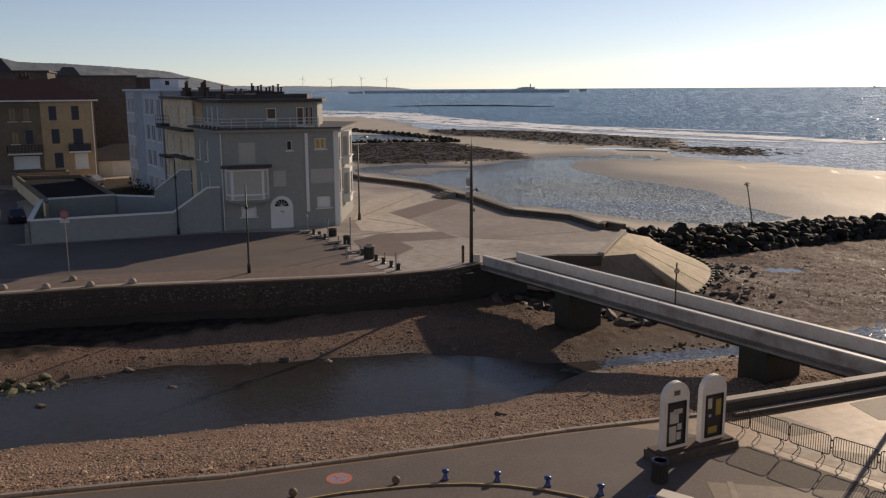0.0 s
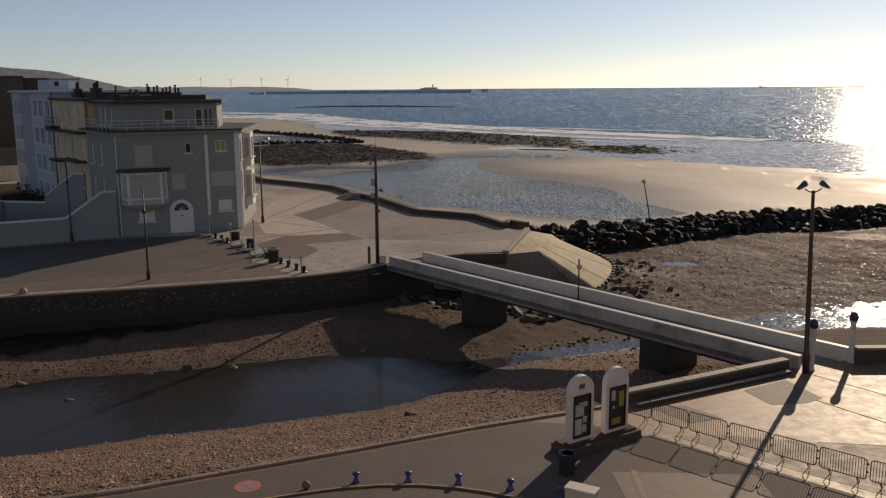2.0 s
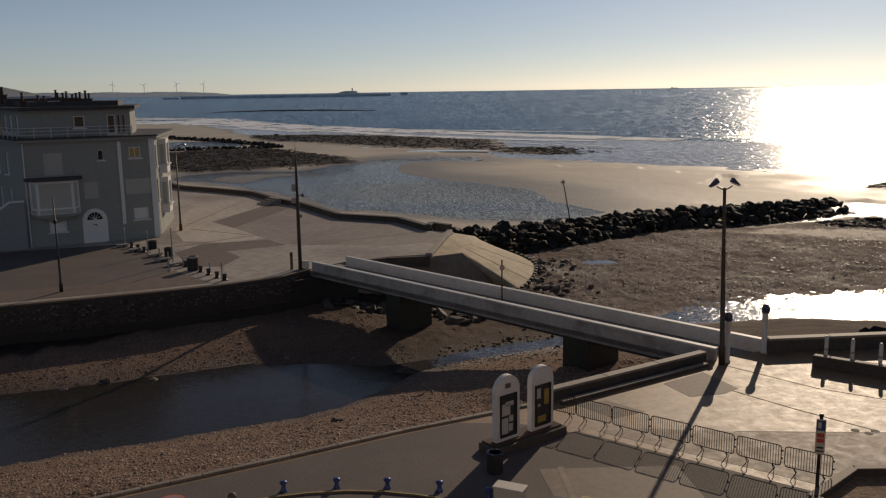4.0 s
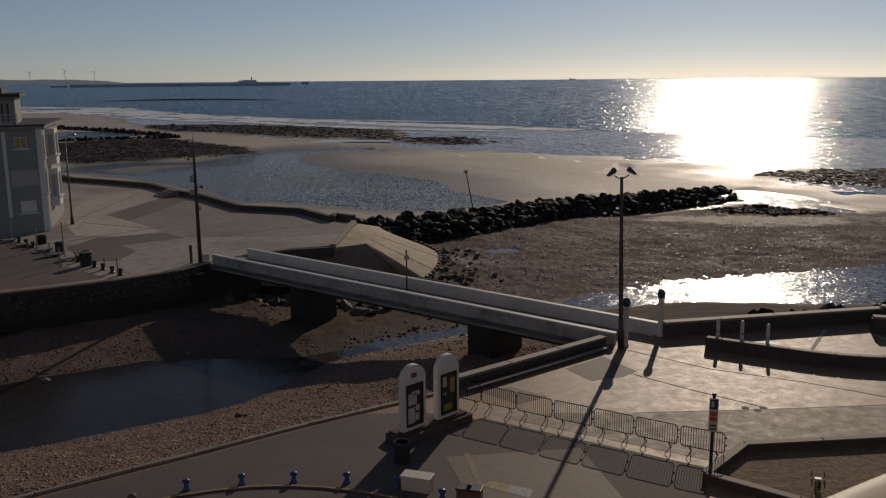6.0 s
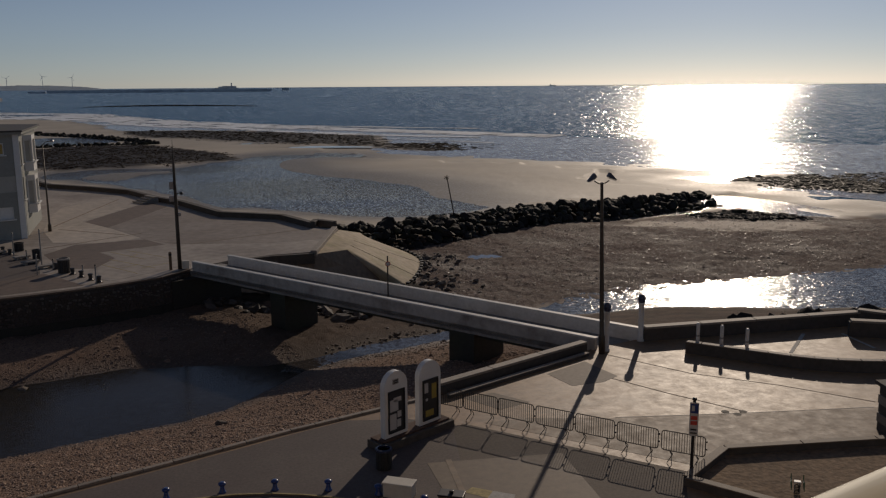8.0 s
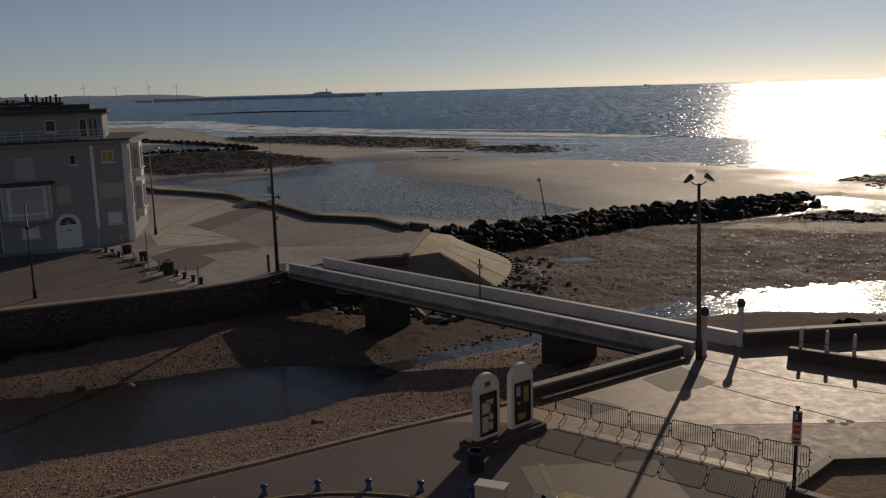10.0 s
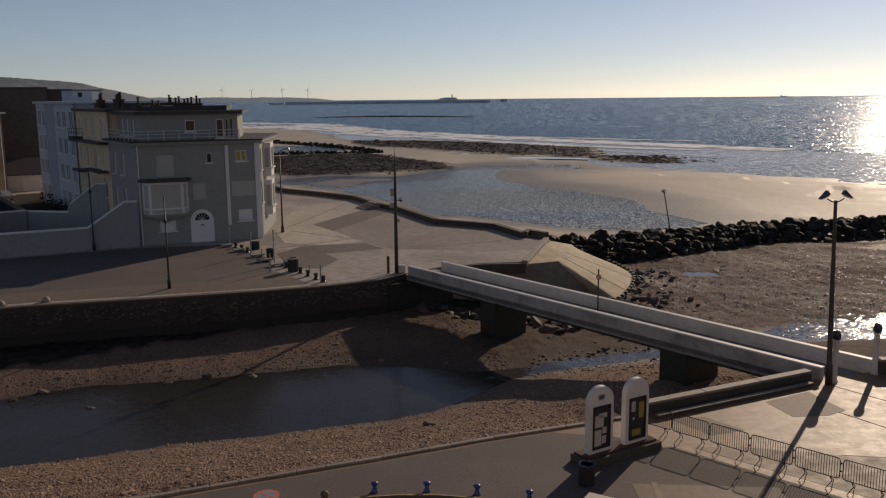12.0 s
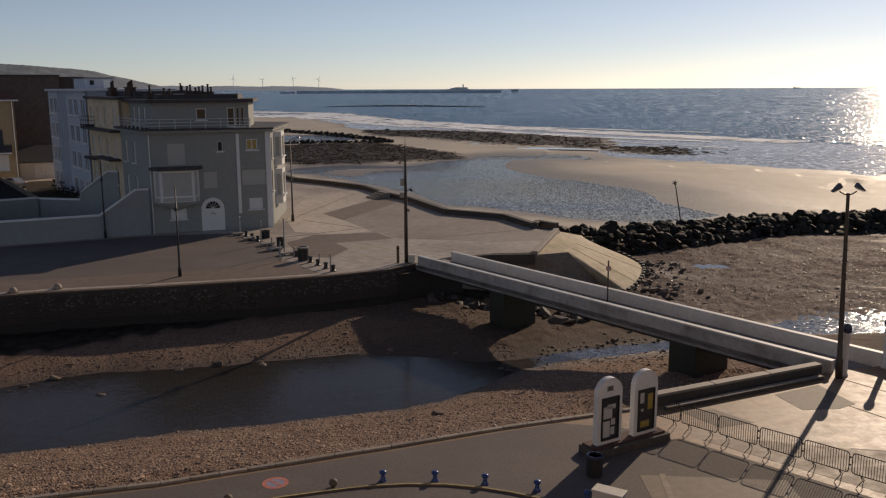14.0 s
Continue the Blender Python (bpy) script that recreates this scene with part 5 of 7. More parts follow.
def yellow_building():
    p, q = (-71.95, 119.3), (-50.65, 128.6)
    ob = thing("apartment_house", "yellow rendered three-storey house with red hipped roof", "house")
    d = length(p, q)

    def u(px):
        return d - (165 - px) * 0.0766

    def z(py):
        return 11.7 - (py - 178) * 0.083

    wins = [(u(a), u(a) + w, z(b), z(t), k, 1) for a, w, b, t, k in
            ((86, 1.0, 211, 187, "blue"), (125, 1.0, 211, 187, "blue"), (88, 1.05, 251, 226, "blue"), (125, 1.3, 262, 226, "blue"), (90, 1.15, 293, 267, "blue"),
             (125, 1.8, 295, 269, "white"))]
    left = [(u(a), u(a) + w, z(b), z(t), k, 1) for a, w, b, t, k in
            ((18, 1.0, 212, 189, "curtain"), (41, 1.0, 212, 189, "curtain"), (20, 1.0, 250, 229, "curtain"), (44, 0.95, 250, 227, "blue"),
             (20, 3.4, 292, 271, "white"), (-40, 1.0, 212, 190, "blue"), (-70, 1.0, 212, 190, "blue"), (-40, 1.0, 250, 230, "blue"))]
    mid = on_line(p, q, u(72))
    facade(ob, p, mid, -0.6, 11.7, "beige", left)
    facade(ob, mid, q, -0.6, 11.7, "yellow", [(v[0] - u(72), v[1] - u(72)) + v[2:] for v in wins])
    nx, ny = -(q[1] - p[1]) / d, (q[0] - p[0]) / d
    D = 6
    qb, pb = (q[0] + nx * D, q[1] + ny * D), (p[0] + nx * D, p[1] + ny * D)
    facade(ob, q, qb, -0.6, 11.7, "yellow")
    facade(ob, qb, pb, -0.6, 11.7, "yellow")
    facade(ob, pb, p, -0.6, 11.7, "yellow")
    m = along(p, q)
    bm = bmesh.new()
    e = [(-0.5, -0.5), (d + 0.5, -0.5), (d + 0.5, D + 0.5), (-0.5, D + 0.5)]
    b = [bm.verts.new(m @ Vector((x, y, 11.78))) for x, y in e]
    r0, r1 = bm.verts.new(m @ Vector((3.5, D / 2 + 1, 14.75))), bm.verts.new(m @ Vector((d - 4.6, D / 2 + 1, 14.75)))
    bm.faces.new((b[0], b[1], r1, r0))
    bm.faces.new((b[2], b[3], r0, r1))
    bm.faces.new((b[1], b[2], r1))
    bm.faces.new((b[3], b[0], r0))
    bm.faces.new(b[::-1])
    part("roof", bm, "roof_red", ob, "dark red tiled hipped roof")
    bm = bmesh.new()
    box(bm, d + 1.1, 0.22, 0.2, m @ pose(d / 2, -0.5, 11.62), 0.02)
    part("gutter", bm, "white_paint", ob)
    for a, b2, py, mat in ((12, 70, 268, "metal_dark"), (116, 154, 267, "metal_dark")):
        bm = bmesh.new()
        box(bm, u(b2) - u(a), 0.9, 0.2, m @ pose((u(a) + u(b2)) / 2, -0.45, z(py)), 0.02)
        part("balcony", bm, "white_paint", ob)
        c = [(m @ Vector((x, y, 0))).xy[:] for x, y in ((u(a), 0), (u(a), -0.85), (u(b2), -0.85), (u(b2), 0))]
        railing(ob, c, z(py) + 0.2, 1.1, mat, 0.45, 3, 0.03)
        if a > 100:
            bm = bmesh.new()
            box(bm, u(b2) - u(a), 0.04, 1.0, m @ pose((u(a) + u(b2)) / 2, -0.82, z(py) + 0.22), 0.01)
            part("balcony_panel", bm, "shutter_blue", ob, "dark balcony screen")
    bm = bmesh.new()
    tube(bm, m @ Vector((d - 0.3, -0.12, 0)), m @ Vector((d - 0.3, -0.12, 11.6)), 0.06, seg=7)
    part("drainpipe", bm, "white_paint", ob)
    chimney_stack(ob, *(m @ Vector((d - 9.0, 6.5, 0))).xy, 13.4, 1.6, 0.7, 1.7, 4, 24)
    return ob


yellow_building()


def plain_block(name, label, pts, z1, material, roof="roof_dark", lid=0.25):
    ob = thing(name, label, "building")
    bm = bmesh.new()
    prism(bm, pts, -0.6, z1)
    part("wall", bm, material, ob)
    bm = bmesh.new()
    c = (sum(p[0] for p in pts) / len(pts), sum(p[1] for p in pts) / len(pts))
    prism(bm, [(c[0] + (x - c[0]) * 1.03, c[1] + (y - c[1]) * 1.03) for x, y in pts], z1, z1 + lid)
    part("roof", bm, roof, ob)
    return ob


plain_block("warehouse", "dark flat-roofed building behind the white house", [(-54.3, 155.8), (-50.0, 157.2), (-54, 169), (-59, 167)], 15.0, "brown_wall")
gable = plain_block("warehouse", "tall dark brick gable building behind the street", [(-60.5, 140.5), (-49.8, 144.6), (-54.5, 158), (-66, 154)], 15.2, "brown_wall")
plain_block("warehouse", "dark flat-roofed building behind the street", [(-76, 131), (-60.7, 137), (-66, 152), (-84, 146)], 15.9, "brown_wall")
gar = plain_block("garage", "low white garage with a dark sloping roof", [(-54.7, 134.9), (-48.2, 137.5), (-49.8, 141.8), (-56.3, 139.2)], 2.48, "white_wall", lid=0.05)
bm = bmesh.new()
gm = along((-54.7, 134.9), (-48.2, 137.5))
v = [bm.verts.new(gm @ Vector(c)) for c in ((-0.3, -0.3, 2.5), (7.3, -0.3, 2.5), (7.3, 4.6, 4.7), (-0.3, 4.6, 4.7), (-0.3, -0.3, 2.36), (7.3, -0.3, 2.36), (7.3, 4.6, 2.36), (-0.3, 4.6, 2.36))]
for f in ((0, 1, 2, 3), (7, 6, 5, 4), (0, 4, 5, 1), (1, 5, 6, 2), (2, 6, 7, 3), (3, 7, 4, 0)):
    bm.faces.new([v[i] for i in f])
part("sloping_roof", bm, "roof_dark", gar, "dark weathered sloping roof")
bm = bmesh.new()
box(bm, 2.6, 0.08, 2.1, gm @ pose(2.2, -0.03, 0.0), 0.01)
part("garage_door", bm, "shutter", gar, "pale up-and-over door")


# ---- garden walls and yard ----
def coped_wall(name, p, q, h0, h1, w, material, label, profile=None):
    """A rendered wall with a white coping; its top may rise along the way."""
    ob = thing(name, label, "wall", kind="structure")
    d = length(p, q)
    prof = profile or [(0, h0), (d, h1)]
    m = along(p, q)
    for nm, mat, lo, y0, y1 in (("wall_body", material, None, -w / 2, w / 2), ("coping", "white_paint", 0.14, -w / 2 - 0.07, w / 2 + 0.07)):
        bm = bmesh.new()
        cols = []
        for x, h in prof:
            a, b = (-0.7, h) if lo is None else (h - 0.004, h + lo)
            cols.append([bm.verts.new(m @ Vector((x, y, zz))) for y, zz in ((y0, a), (y1, a), (y1, b), (y0, b))])
        for a, b in zip(cols, cols[1:]):
            for i in range(4):
                bm.faces.new((a[i], a[(i + 1) % 4], b[(i + 1) % 4], b[i]))
        bm.faces.new(cols[0])
        bm.faces.new(cols[-1][::-1])
        part(nm, bm, mat, ob)
    return ob


G0, G1 = (-36.4, 76.2), (-21.2, 82.55)
gl = length(G0, G1)
coped_wall("garden_wall", G0, G1, 2, 4, 0.3, "garden_wall", "pale blue-grey garden wall ramping up to the house", [(0, 2.0), (gl * 0.735, 2.0), (gl * 0.93, 4.15), (gl, 4.15)])
# this stained cream wall gets a darker beige that carries its shade
coped_wall("garden_wall", (-42.2, 91.2), G0, 1.9, 2.0, 0.3, "beige", "stained rendered side wall of the yard, shade put into its beige")
coped_wall("garden_wall", (-41.5, 91.3), (-35.8, 94.8), 2.0, 2.0, 0.3, "garden_wall", "pale rendered yard wall")
coped_wall("garden_wall", (-36.3, 95.2), (-26.6, 92.4), 1.9, 4.6, 0.3, "garden_wall", "rendered yard wall stepping up towards the house", [(0, 1.9), (5.5, 1.9), (5.7, 2.7), (8.9, 4.9), (10.1, 4.9)])


def flat_garage(label, pts, z1, walls):
    """A low garage: dark flat roof sunk behind pale parapets."""
    ob = thing("lock_up_garage", label, "garage")
    bm = bmesh.new()
    prism(bm, pts, -0.6, z1 - 0.5)
    part("wall", bm, "cream", ob)
    bm = bmesh.new()
    prism(bm, pts, z1 - 0.5, z1 - 0.42)
    part("roof", bm, "felt", ob, "dark felted flat roof")
    for (p, q), mat in zip(zip(pts, pts[1:] + pts[:1]), walls):
        bm = bmesh.new()
        box(bm, length(p, q), 0.3, 0.5, along(p, q) @ pose(length(p, q) / 2, 0.16, z1 - 0.48), 0.02)
        part("parapet", bm, mat, ob, "low rendered parapet")
    return ob


flat_garage("row of lock-up garages with a dark flat roof", [(-42.3, 92.3), (-35.7, 95.2), (-48.8, 118.2), (-56.9, 116.4)], 2.0, ("garden_wall", "beige", "beige", "beige"))
flat_garage("further lock-up garage with a dark flat roof", [(-57.9, 118.3), (-51.7, 120.9), (-53.4, 124.6), (-60.2, 122.0)], 2.1, ("beige", "beige", "beige", "beige"))

for x, y, w, h, top in ((-96, 190, 9, 16.5, 4.0), (-86, 205, 6, 15.5, 3.2), (-92, 214, 7, 15, 3.0)):
    ob = thing("town_house", "slate-roofed house further up the hillside", "house", pose(x, y, 0, 0, 0, 25))
    bm = bmesh.new()
    box(bm, w, 8, h, pose(0, 0, -0.5))
    part("wall", bm, "brown_wall", ob)
    bm = bmesh.new()
    v = [bm.verts.new(p) for p in ((-w / 2 - 0.4, -4.4, h - 0.5), (w / 2 + 0.4, -4.4, h - 0.5), (w / 2 + 0.4, 4.4, h - 0.5), (-w / 2 - 0.4, 4.4, h - 0.5), (-w / 5, 0, h + top - 0.5), (w / 5, 0, h + top - 0.5))]
    for f in ((0, 1, 5, 4), (2, 3, 4, 5), (1, 2, 5), (3, 0, 4), (3, 2, 1, 0)):
        bm.faces.new([v[i] for i in f])
    part("roof", bm, "roof_dark", ob)


# ---- rocks ----
def rock_meshes(name, count, seed, flat=0.75, sub=2):
    out = []
    r = random.Random(seed)
    for k in range(count):
        bm = bmesh.new()
        bmesh.ops.create_icosphere(bm, subdivisions=sub, radius=1.0)
        off = Vector((r.uniform(-50, 50), r.uniform(-50, 50), r.uniform(-50, 50)))
        planes = [Vector((r.gauss(0, 1), r.gauss(0, 1), r.gauss(0, 1))).normalized() for _ in range(9)]
        for v in bm.verts:
            d = v.co.normalized()
            cut = min([1.25] + [r0 / max(0.05, d.dot(pl)) for pl, r0 in zip(planes, (0.55, 0.66, 0.74, 0.62, 0.78, 0.6, 0.7, 0.74, 0.84)) if d.dot(pl) > 0.05])
            v.co = d * cut * 1.15 * (1 + 0.16 * noise.noise(d * 2.6 + off))
            v.co.z *= flat
        me = bpy.data.meshes.new(name)
        bm.to_mesh(me)
        bm.free()
        out.append(me)
    return out


def spin(r):
    return Euler((r.uniform(-0.5, 0.5), r.uniform(-0.5, 0.5), r.uniform(0, 6.3))).to_matrix().to_4x4()


def height_at(x, y):
    return float(shore(np.array([x]), np.array([y]))[0][0])


boulders = rock_meshes("boulder", 12, 5)
for me in boulders:
    me.materials.append(M["boulder"])


def rock_bank(name, label, line, half, crest, step, size, seed, taper=1.0):
    """A bank of tipped rock along plan points; each boulder is a piece of it."""
    ob = thing(name, label, "rocks")
    r = random.Random(seed)
    pts = smooth_line(line, step)
    spots = []
    full, high = half, crest
    for i, (x, y) in enumerate(pts[:-1]):
        k = 1 + (taper - 1) * i / len(pts)
        half, crest = full * k, high * k
        nx, ny = pts[i + 1][1] - y, -(pts[i + 1][0] - x)
        k = math.hypot(nx, ny)
        nx, ny = nx / k, ny / k
        n = max(1, round(2 * half / (size * 1.25)))
        for j in range(n + 1):
            v = (j / n * 2 - 1) * half + r.uniform(-0.4, 0.4) * size
            s = size * r.uniform(0.55, 1.3)
            px, py = x + nx * v + r.uniform(-0.5, 0.5) * step, y + ny * v + r.uniform(-0.5, 0.5) * step
            up = max(0.0, 1 - (abs(v) / half) ** 1.6) * crest
            spots.append((px, py, up + r.uniform(-0.35, 0.15) * size, s, v))
    base = shore(np.array([q[0] for q in spots]), np.array([q[1] for q in spots]))[0]
    poses = [(q[4], r.choice(boulders), Matrix.Translation((q[0], q[1], b + q[2])) @ spin(r) @ Matrix.Diagonal((q[3], q[3] * r.uniform(0.7, 1.1), q[3] * r.uniform(0.7, 1.1), 1))) for q, b in zip(spots, base)]
    poses.sort(key=lambda q: -q[0])
    for _, me, m in poses[:300]:
        linked("boulder", me, None, ob, m=m)
    if len(poses) > 300:
        verts, faces = [], []
        for _, me, m in poses[300:]:
            k = len(verts)
            verts += [(m @ v.co)[:] for v in me.vertices]
            faces += [[k + i for i in f.vertices] for f in me.polygons]
        me = bpy.data.meshes.new("boulders")
        me.from_pydata(verts, [], faces)
        tagged(linked("boulder_fill", me, "boulder", ob), "packed dark boulders at the back of the bank", kind="stuff")
    return ob


rock_bank("rock_groyne", "long groyne of black tipped boulders across the beach", [(16.2, 90.6), (21, 92.3), (28, 94), (38, 99), (48, 103.4), (60, 106), (72, 109.4), (80, 112)], 4.2, 2.2, 0.92, 0.66, 11, 0.66)
rock_bank("rock_groyne", "ring of dark rocks round a beach pool", [(-40, 372), (-18.3, 339), (-5, 315), (2.9, 289)], 1.8, 0.6, 1.6, 0.85, 12)
rock_bank("rock_groyne", "ring of dark rocks round a beach pool", [(-40, 284), (-29, 287), (-16, 291), (2, 289)], 1.6, 0.5, 1.6, 0.8, 13)
rock_bank("rock_heap", "dark boulders heaped outside the sea parapet", [(33, 42.0), (38, 41.8), (41, 40.5), (46, 39.5)], 1.3, 1.5, 1.0, 0.7, 14)
mossy_meshes = rock_meshes("rubble", 6, 17, 0.6)
for me in mossy_meshes:
    me.materials.append(M["mossy"])
rubble_meshes = rock_meshes("rubble", 10, 7, 0.6)
for me in rubble_meshes:
    me.materials.append(M["rubble"])


slab_rocks = rock_meshes("rock", 10, 31, 0.42, 1)
for me in slab_rocks:
    me.materials.append(M["rubble_dark"])


def scattered(name, label, count, where, size, seed, meshes, sink=0.25):
    """Loose rocks on the shore, within a plan box given by two edges."""
    ob = thing(name, label, "rocks")
    r = random.Random(seed)
    (x0, y0), (x1, y1), wid = where
    m = along((x0, y0), (x1, y1))
    d = length((x0, y0), (x1, y1))
    for _ in range(count):
        p = m @ Vector((r.uniform(0, d), r.gauss(0, wid / 2), 0))
        s = size * r.uniform(0.5, 1.4) * (1.5 if r.random() < 0.1 else 1)
        linked("rock", r.choice(meshes), None, ob, m=Matrix.Translation((p.x, p.y, height_at(p.x, p.y) + s * sink)) @ spin(r) @ Matrix.Diagonal((s, s, s, 1)))
    return ob


scattered("rock_scatter", "broken rocks tumbled round the bridge pier", 46, ((10.8, 63.5), (14.6, 60.5), 2.4), 0.38, 21, slab_rocks, 0.25)
scattered("rock_scatter", "dark rocks lying by the bridge abutment", 26, ((4.2, 66.2), (7.6, 63.4), 1.5), 0.42, 22, slab_rocks, 0.25)
scattered("rock_scatter", "loose rocks strewn below the slipway", 140, ((21.5, 66.5), (27, 86), 3.4), 0.22, 23, rubble_meshes)
scattered("rock_scatter", "small wet stones edging the stream", 70, ((10.2, 53.4), (20.5, 58.1), 1.0), 0.09, 27, rubble_meshes, 0.15)
scattered("rock_scatter", "scattered stones along the stream mouth", 40, ((17, 59.5), (26, 62.5), 1.6), 0.28, 24, rubble_meshes)
scattered("rock_scatter", "weedy stones along the river's far edge", 110, ((-30, 44.6), (-20, 49.6), 1.0), 0.13, 25, rubble_meshes)
scattered("rock_scatter", "mossy green stones heaped at the river's far edge", 90, ((-30, 45.6), (-22.3, 48.6), 1.3), 0.24, 26, mossy_meshes)
for x, y, s in ((-10.0, 52.9, 0.26), (-7.3, 52.6, 0.24), (-19.2, 51, 0.26), (-15.7, 48, 0.2), (-21.8, 45, 0.22), (-12.2, 52, 0.2), (0.6, 58.0, 0.2), (2.7, 40.0, 0.22)):
    ob = linked("stone", rubble_meshes[int(s * 100) % 10], None, m=Matrix.Translation((x, y, max(height_at(x, y), RIVER_Z - 0.05) + s * 0.2)) @ Matrix.Rotation(x, 4, "Z") @ Matrix.Diagonal((s * 1.3, s, s, 1)))
    tagged(ob, "single dark stone lying at the water's edge", "stone", "stones in the river")


def stone_mesh(name, x, y, z, s, seed, sub=1, tall=0.65, sink=0.4):
    """Many loose stones as one mesh."""
    r = np.random.RandomState(seed)
    bm = bmesh.new()
    bmesh.ops.create_icosphere(bm, subdivisions=sub, radius=1.0)
    bm.verts.ensure_lookup_table()
    unit = np.array([v.co[:] for v in bm.verts])
    faces = np.array([[v.index for v in f.verts] for f in bm.faces])
    bm.free()
    k = len(x)
    a = r.uniform(0, 6.3, k)
    sx, sy, sz = s * r.uniform(0.9, 1.6, k), s, s * tall * r.uniform(0.7, 1.2, k)
    wob = 1 + 0.22 * r.normal(0, 1, (k, len(unit)))
    ux, uy, uz = unit[None, :, 0] * sx[:, None] * wob, unit[None, :, 1] * sy[:, None] * wob, unit[None, :, 2] * sz[:, None] * wob
    vx = ux * np.cos(a)[:, None] - uy * np.sin(a)[:, None] + x[:, None]
    vy = ux * np.sin(a)[:, None] + uy * np.cos(a)[:, None] + y[:, None]
    vz = uz + (z + sz * sink)[:, None]
    co = np.stack([vx, vy, vz], -1).reshape(-1, 3)
    f = (faces[None] + (np.arange(k) * len(unit))[:, None, None]).reshape(-1, 3)
    me = bpy.data.meshes.new(name)
    me.from_pydata(co.tolist(), [], f.tolist())
    return me


def reef_stones(label, shape, count, size, seed, material, ragged=3.0, tall=0.65):
    """Weedy stones strewn over one stretch of reef."""
    r = np.random.RandomState(seed)
    xs, ys = [p[0] for p in shape], [p[1] for p in shape]
    x, y = r.uniform(min(xs), max(xs), count * 3), r.uniform(min(ys), max(ys), count * 3)
    keep = signed(x, y, shape) + ragged * wave_noise(x, y, 12, seed) > 0
    x, y = x[keep][:count], y[keep][:count]
    z = shore(x, y)[0]
    me = stone_mesh("reef_stones", x, y, z, size * np.exp(r.normal(0, 0.4, len(x))), seed, 1, tall)
    return tagged(linked("reef_stones", me, material), label, "stones", kind="stuff")


reef_stones("low dark weedy rocks of a tidal reef", reefs[0], 6000, 0.2, 41, "reef_dark", 6, 0.3)
reef_stones("low dark weedy rocks of a tidal reef", reefs[1], 3500, 0.18, 42, "reef_dark", 5, 0.3)
reef_stones("dark rocks breaking the glittering shallows", reefs[2], 2800, 0.22, 43, "boulder", 5, 0.4)
reef_stones("brown stones packed over a rocky flat", reefs[3], 11000, 0.14, 44, "reef_brown", 4, 0.4)
reef_stones("dark weedy stones by the end of the groyne", reefs[4], 900, 0.2, 45, "boulder", 2)
reef_stones("small weedy stones over the gravel flat", [(20, 61), (30, 65), (60, 67), (95, 66), (92, 86), (80, 100), (64, 99), (48, 97), (34, 90), (26, 86), (22, 70)], 9000, 0.045, 46, "wet_rubble", 2, 0.4)


def pebble_material(name, base):
    """Water-worn pebbles, each of its own shade."""
    m = surface(name, base, 0.85, grain=9, blotch=0.5, bump=0)
    t = m.node_tree
    g = t.nodes.new("ShaderNodeNewGeometry")
    mr = t.nodes.new("ShaderNodeMapRange")
    mr.inputs["To Min"].default_value, mr.inputs["To Max"].default_value = 0.55, 1.7
    t.links.new(g.outputs["Random Per Island"], mr.inputs["Value"])
    v = t.nodes.new("ShaderNodeVectorMath")
    v.operation = "SCALE"
    p = t.nodes["Principled BSDF"]
    t.links.new(p.inputs["Base Color"].links[0].from_socket, v.inputs[0])
    t.links.new(mr.outputs["Result"], v.inputs["Scale"])
    t.links.new(v.outputs["Vector"], p.inputs["Base Color"])
    return m


def pebbles(x, y, size, seed, material, label):
    """Loose shingle at plan points of a bank, off the water and the weed."""
    r = np.random.RandomState(seed)
    z, _, _, weed_shade, _ = shore(x, y)
    keep = (z > river_level(x) + 0.02) & (weed_shade < 0.6)
    x, y, z = x[keep], y[keep], z[keep]
    me = stone_mesh("shingle", x, y, z, size * np.exp(r.normal(0, 0.42, len(x))), seed, 1, 0.6, 0.3)
    return tagged(linked("shingle", me, material), label, "shingle", kind="stuff")


bank_r = np.random.RandomState(4)
bx_, by_ = bank_r.uniform(-26, 22, 110000), bank_r.uniform(27, 50, 110000)
bank_axis = np.interp(bx_, [-90, -15, -3.9, 8.9, 20], [13, 27.5, 30.2, 34.1, 38.4])
bank_keep = (by_ > bank_axis + 0.2) & (by_ < bank_axis + 16 * bank_r.uniform(0.2, 1, 110000))
pebbles(bx_[bank_keep][:54000], by_[bank_keep][:54000], 0.03, 4, pebble_material("pebble", (0.28, 0.192, 0.135)), "loose brown and grey beach shingle on the near river bank")
bx_, by_ = bank_r.uniform(-28, 20, 16000), bank_r.uniform(50, 64, 16000)
bank_keep = by_ < np.interp(bx_, [-30, -7.6, 0.6, 3, 20], [57, 61.8, 64.5, 64, 66]) - 0.3
pebbles(bx_[bank_keep], by_[bank_keep], 0.034, 6, pebble_material("damp_pebble", (0.15, 0.1, 0.072)), "damp dark shingle on the far river bank")


def gravel():
    """Coarse gravel and cobbles strewn over the tidal flat."""
    r = np.random.RandomState(8)
    x, y = r.uniform(17, 92, 60000), r.uniform(60, 104, 60000)
    z, _, flat_zone, _, wet = shore(x, y)
    keep = (flat_zone > 0.4) & (r.uniform(0, 1, len(x)) < 0.45 + 0.35 * wave_noise(x, y, 7, 61)) & (signed(x, y, river_shape) < -0.5) & (signed(x, y, puddle_shape) < -0.2)
    x, y, z = x[keep][:16000], y[keep][:16000], z[keep][:16000]
    me = stone_mesh("gravel", x, y, z, 0.032 * np.exp(r.normal(0, 0.45, len(x))), 9, 1, 0.5, 0.1)
    return tagged(linked("gravel", me, "wet_rubble"), "coarse brown gravel and cobbles on the tidal flat", "gravel", kind="stuff")


gravel()


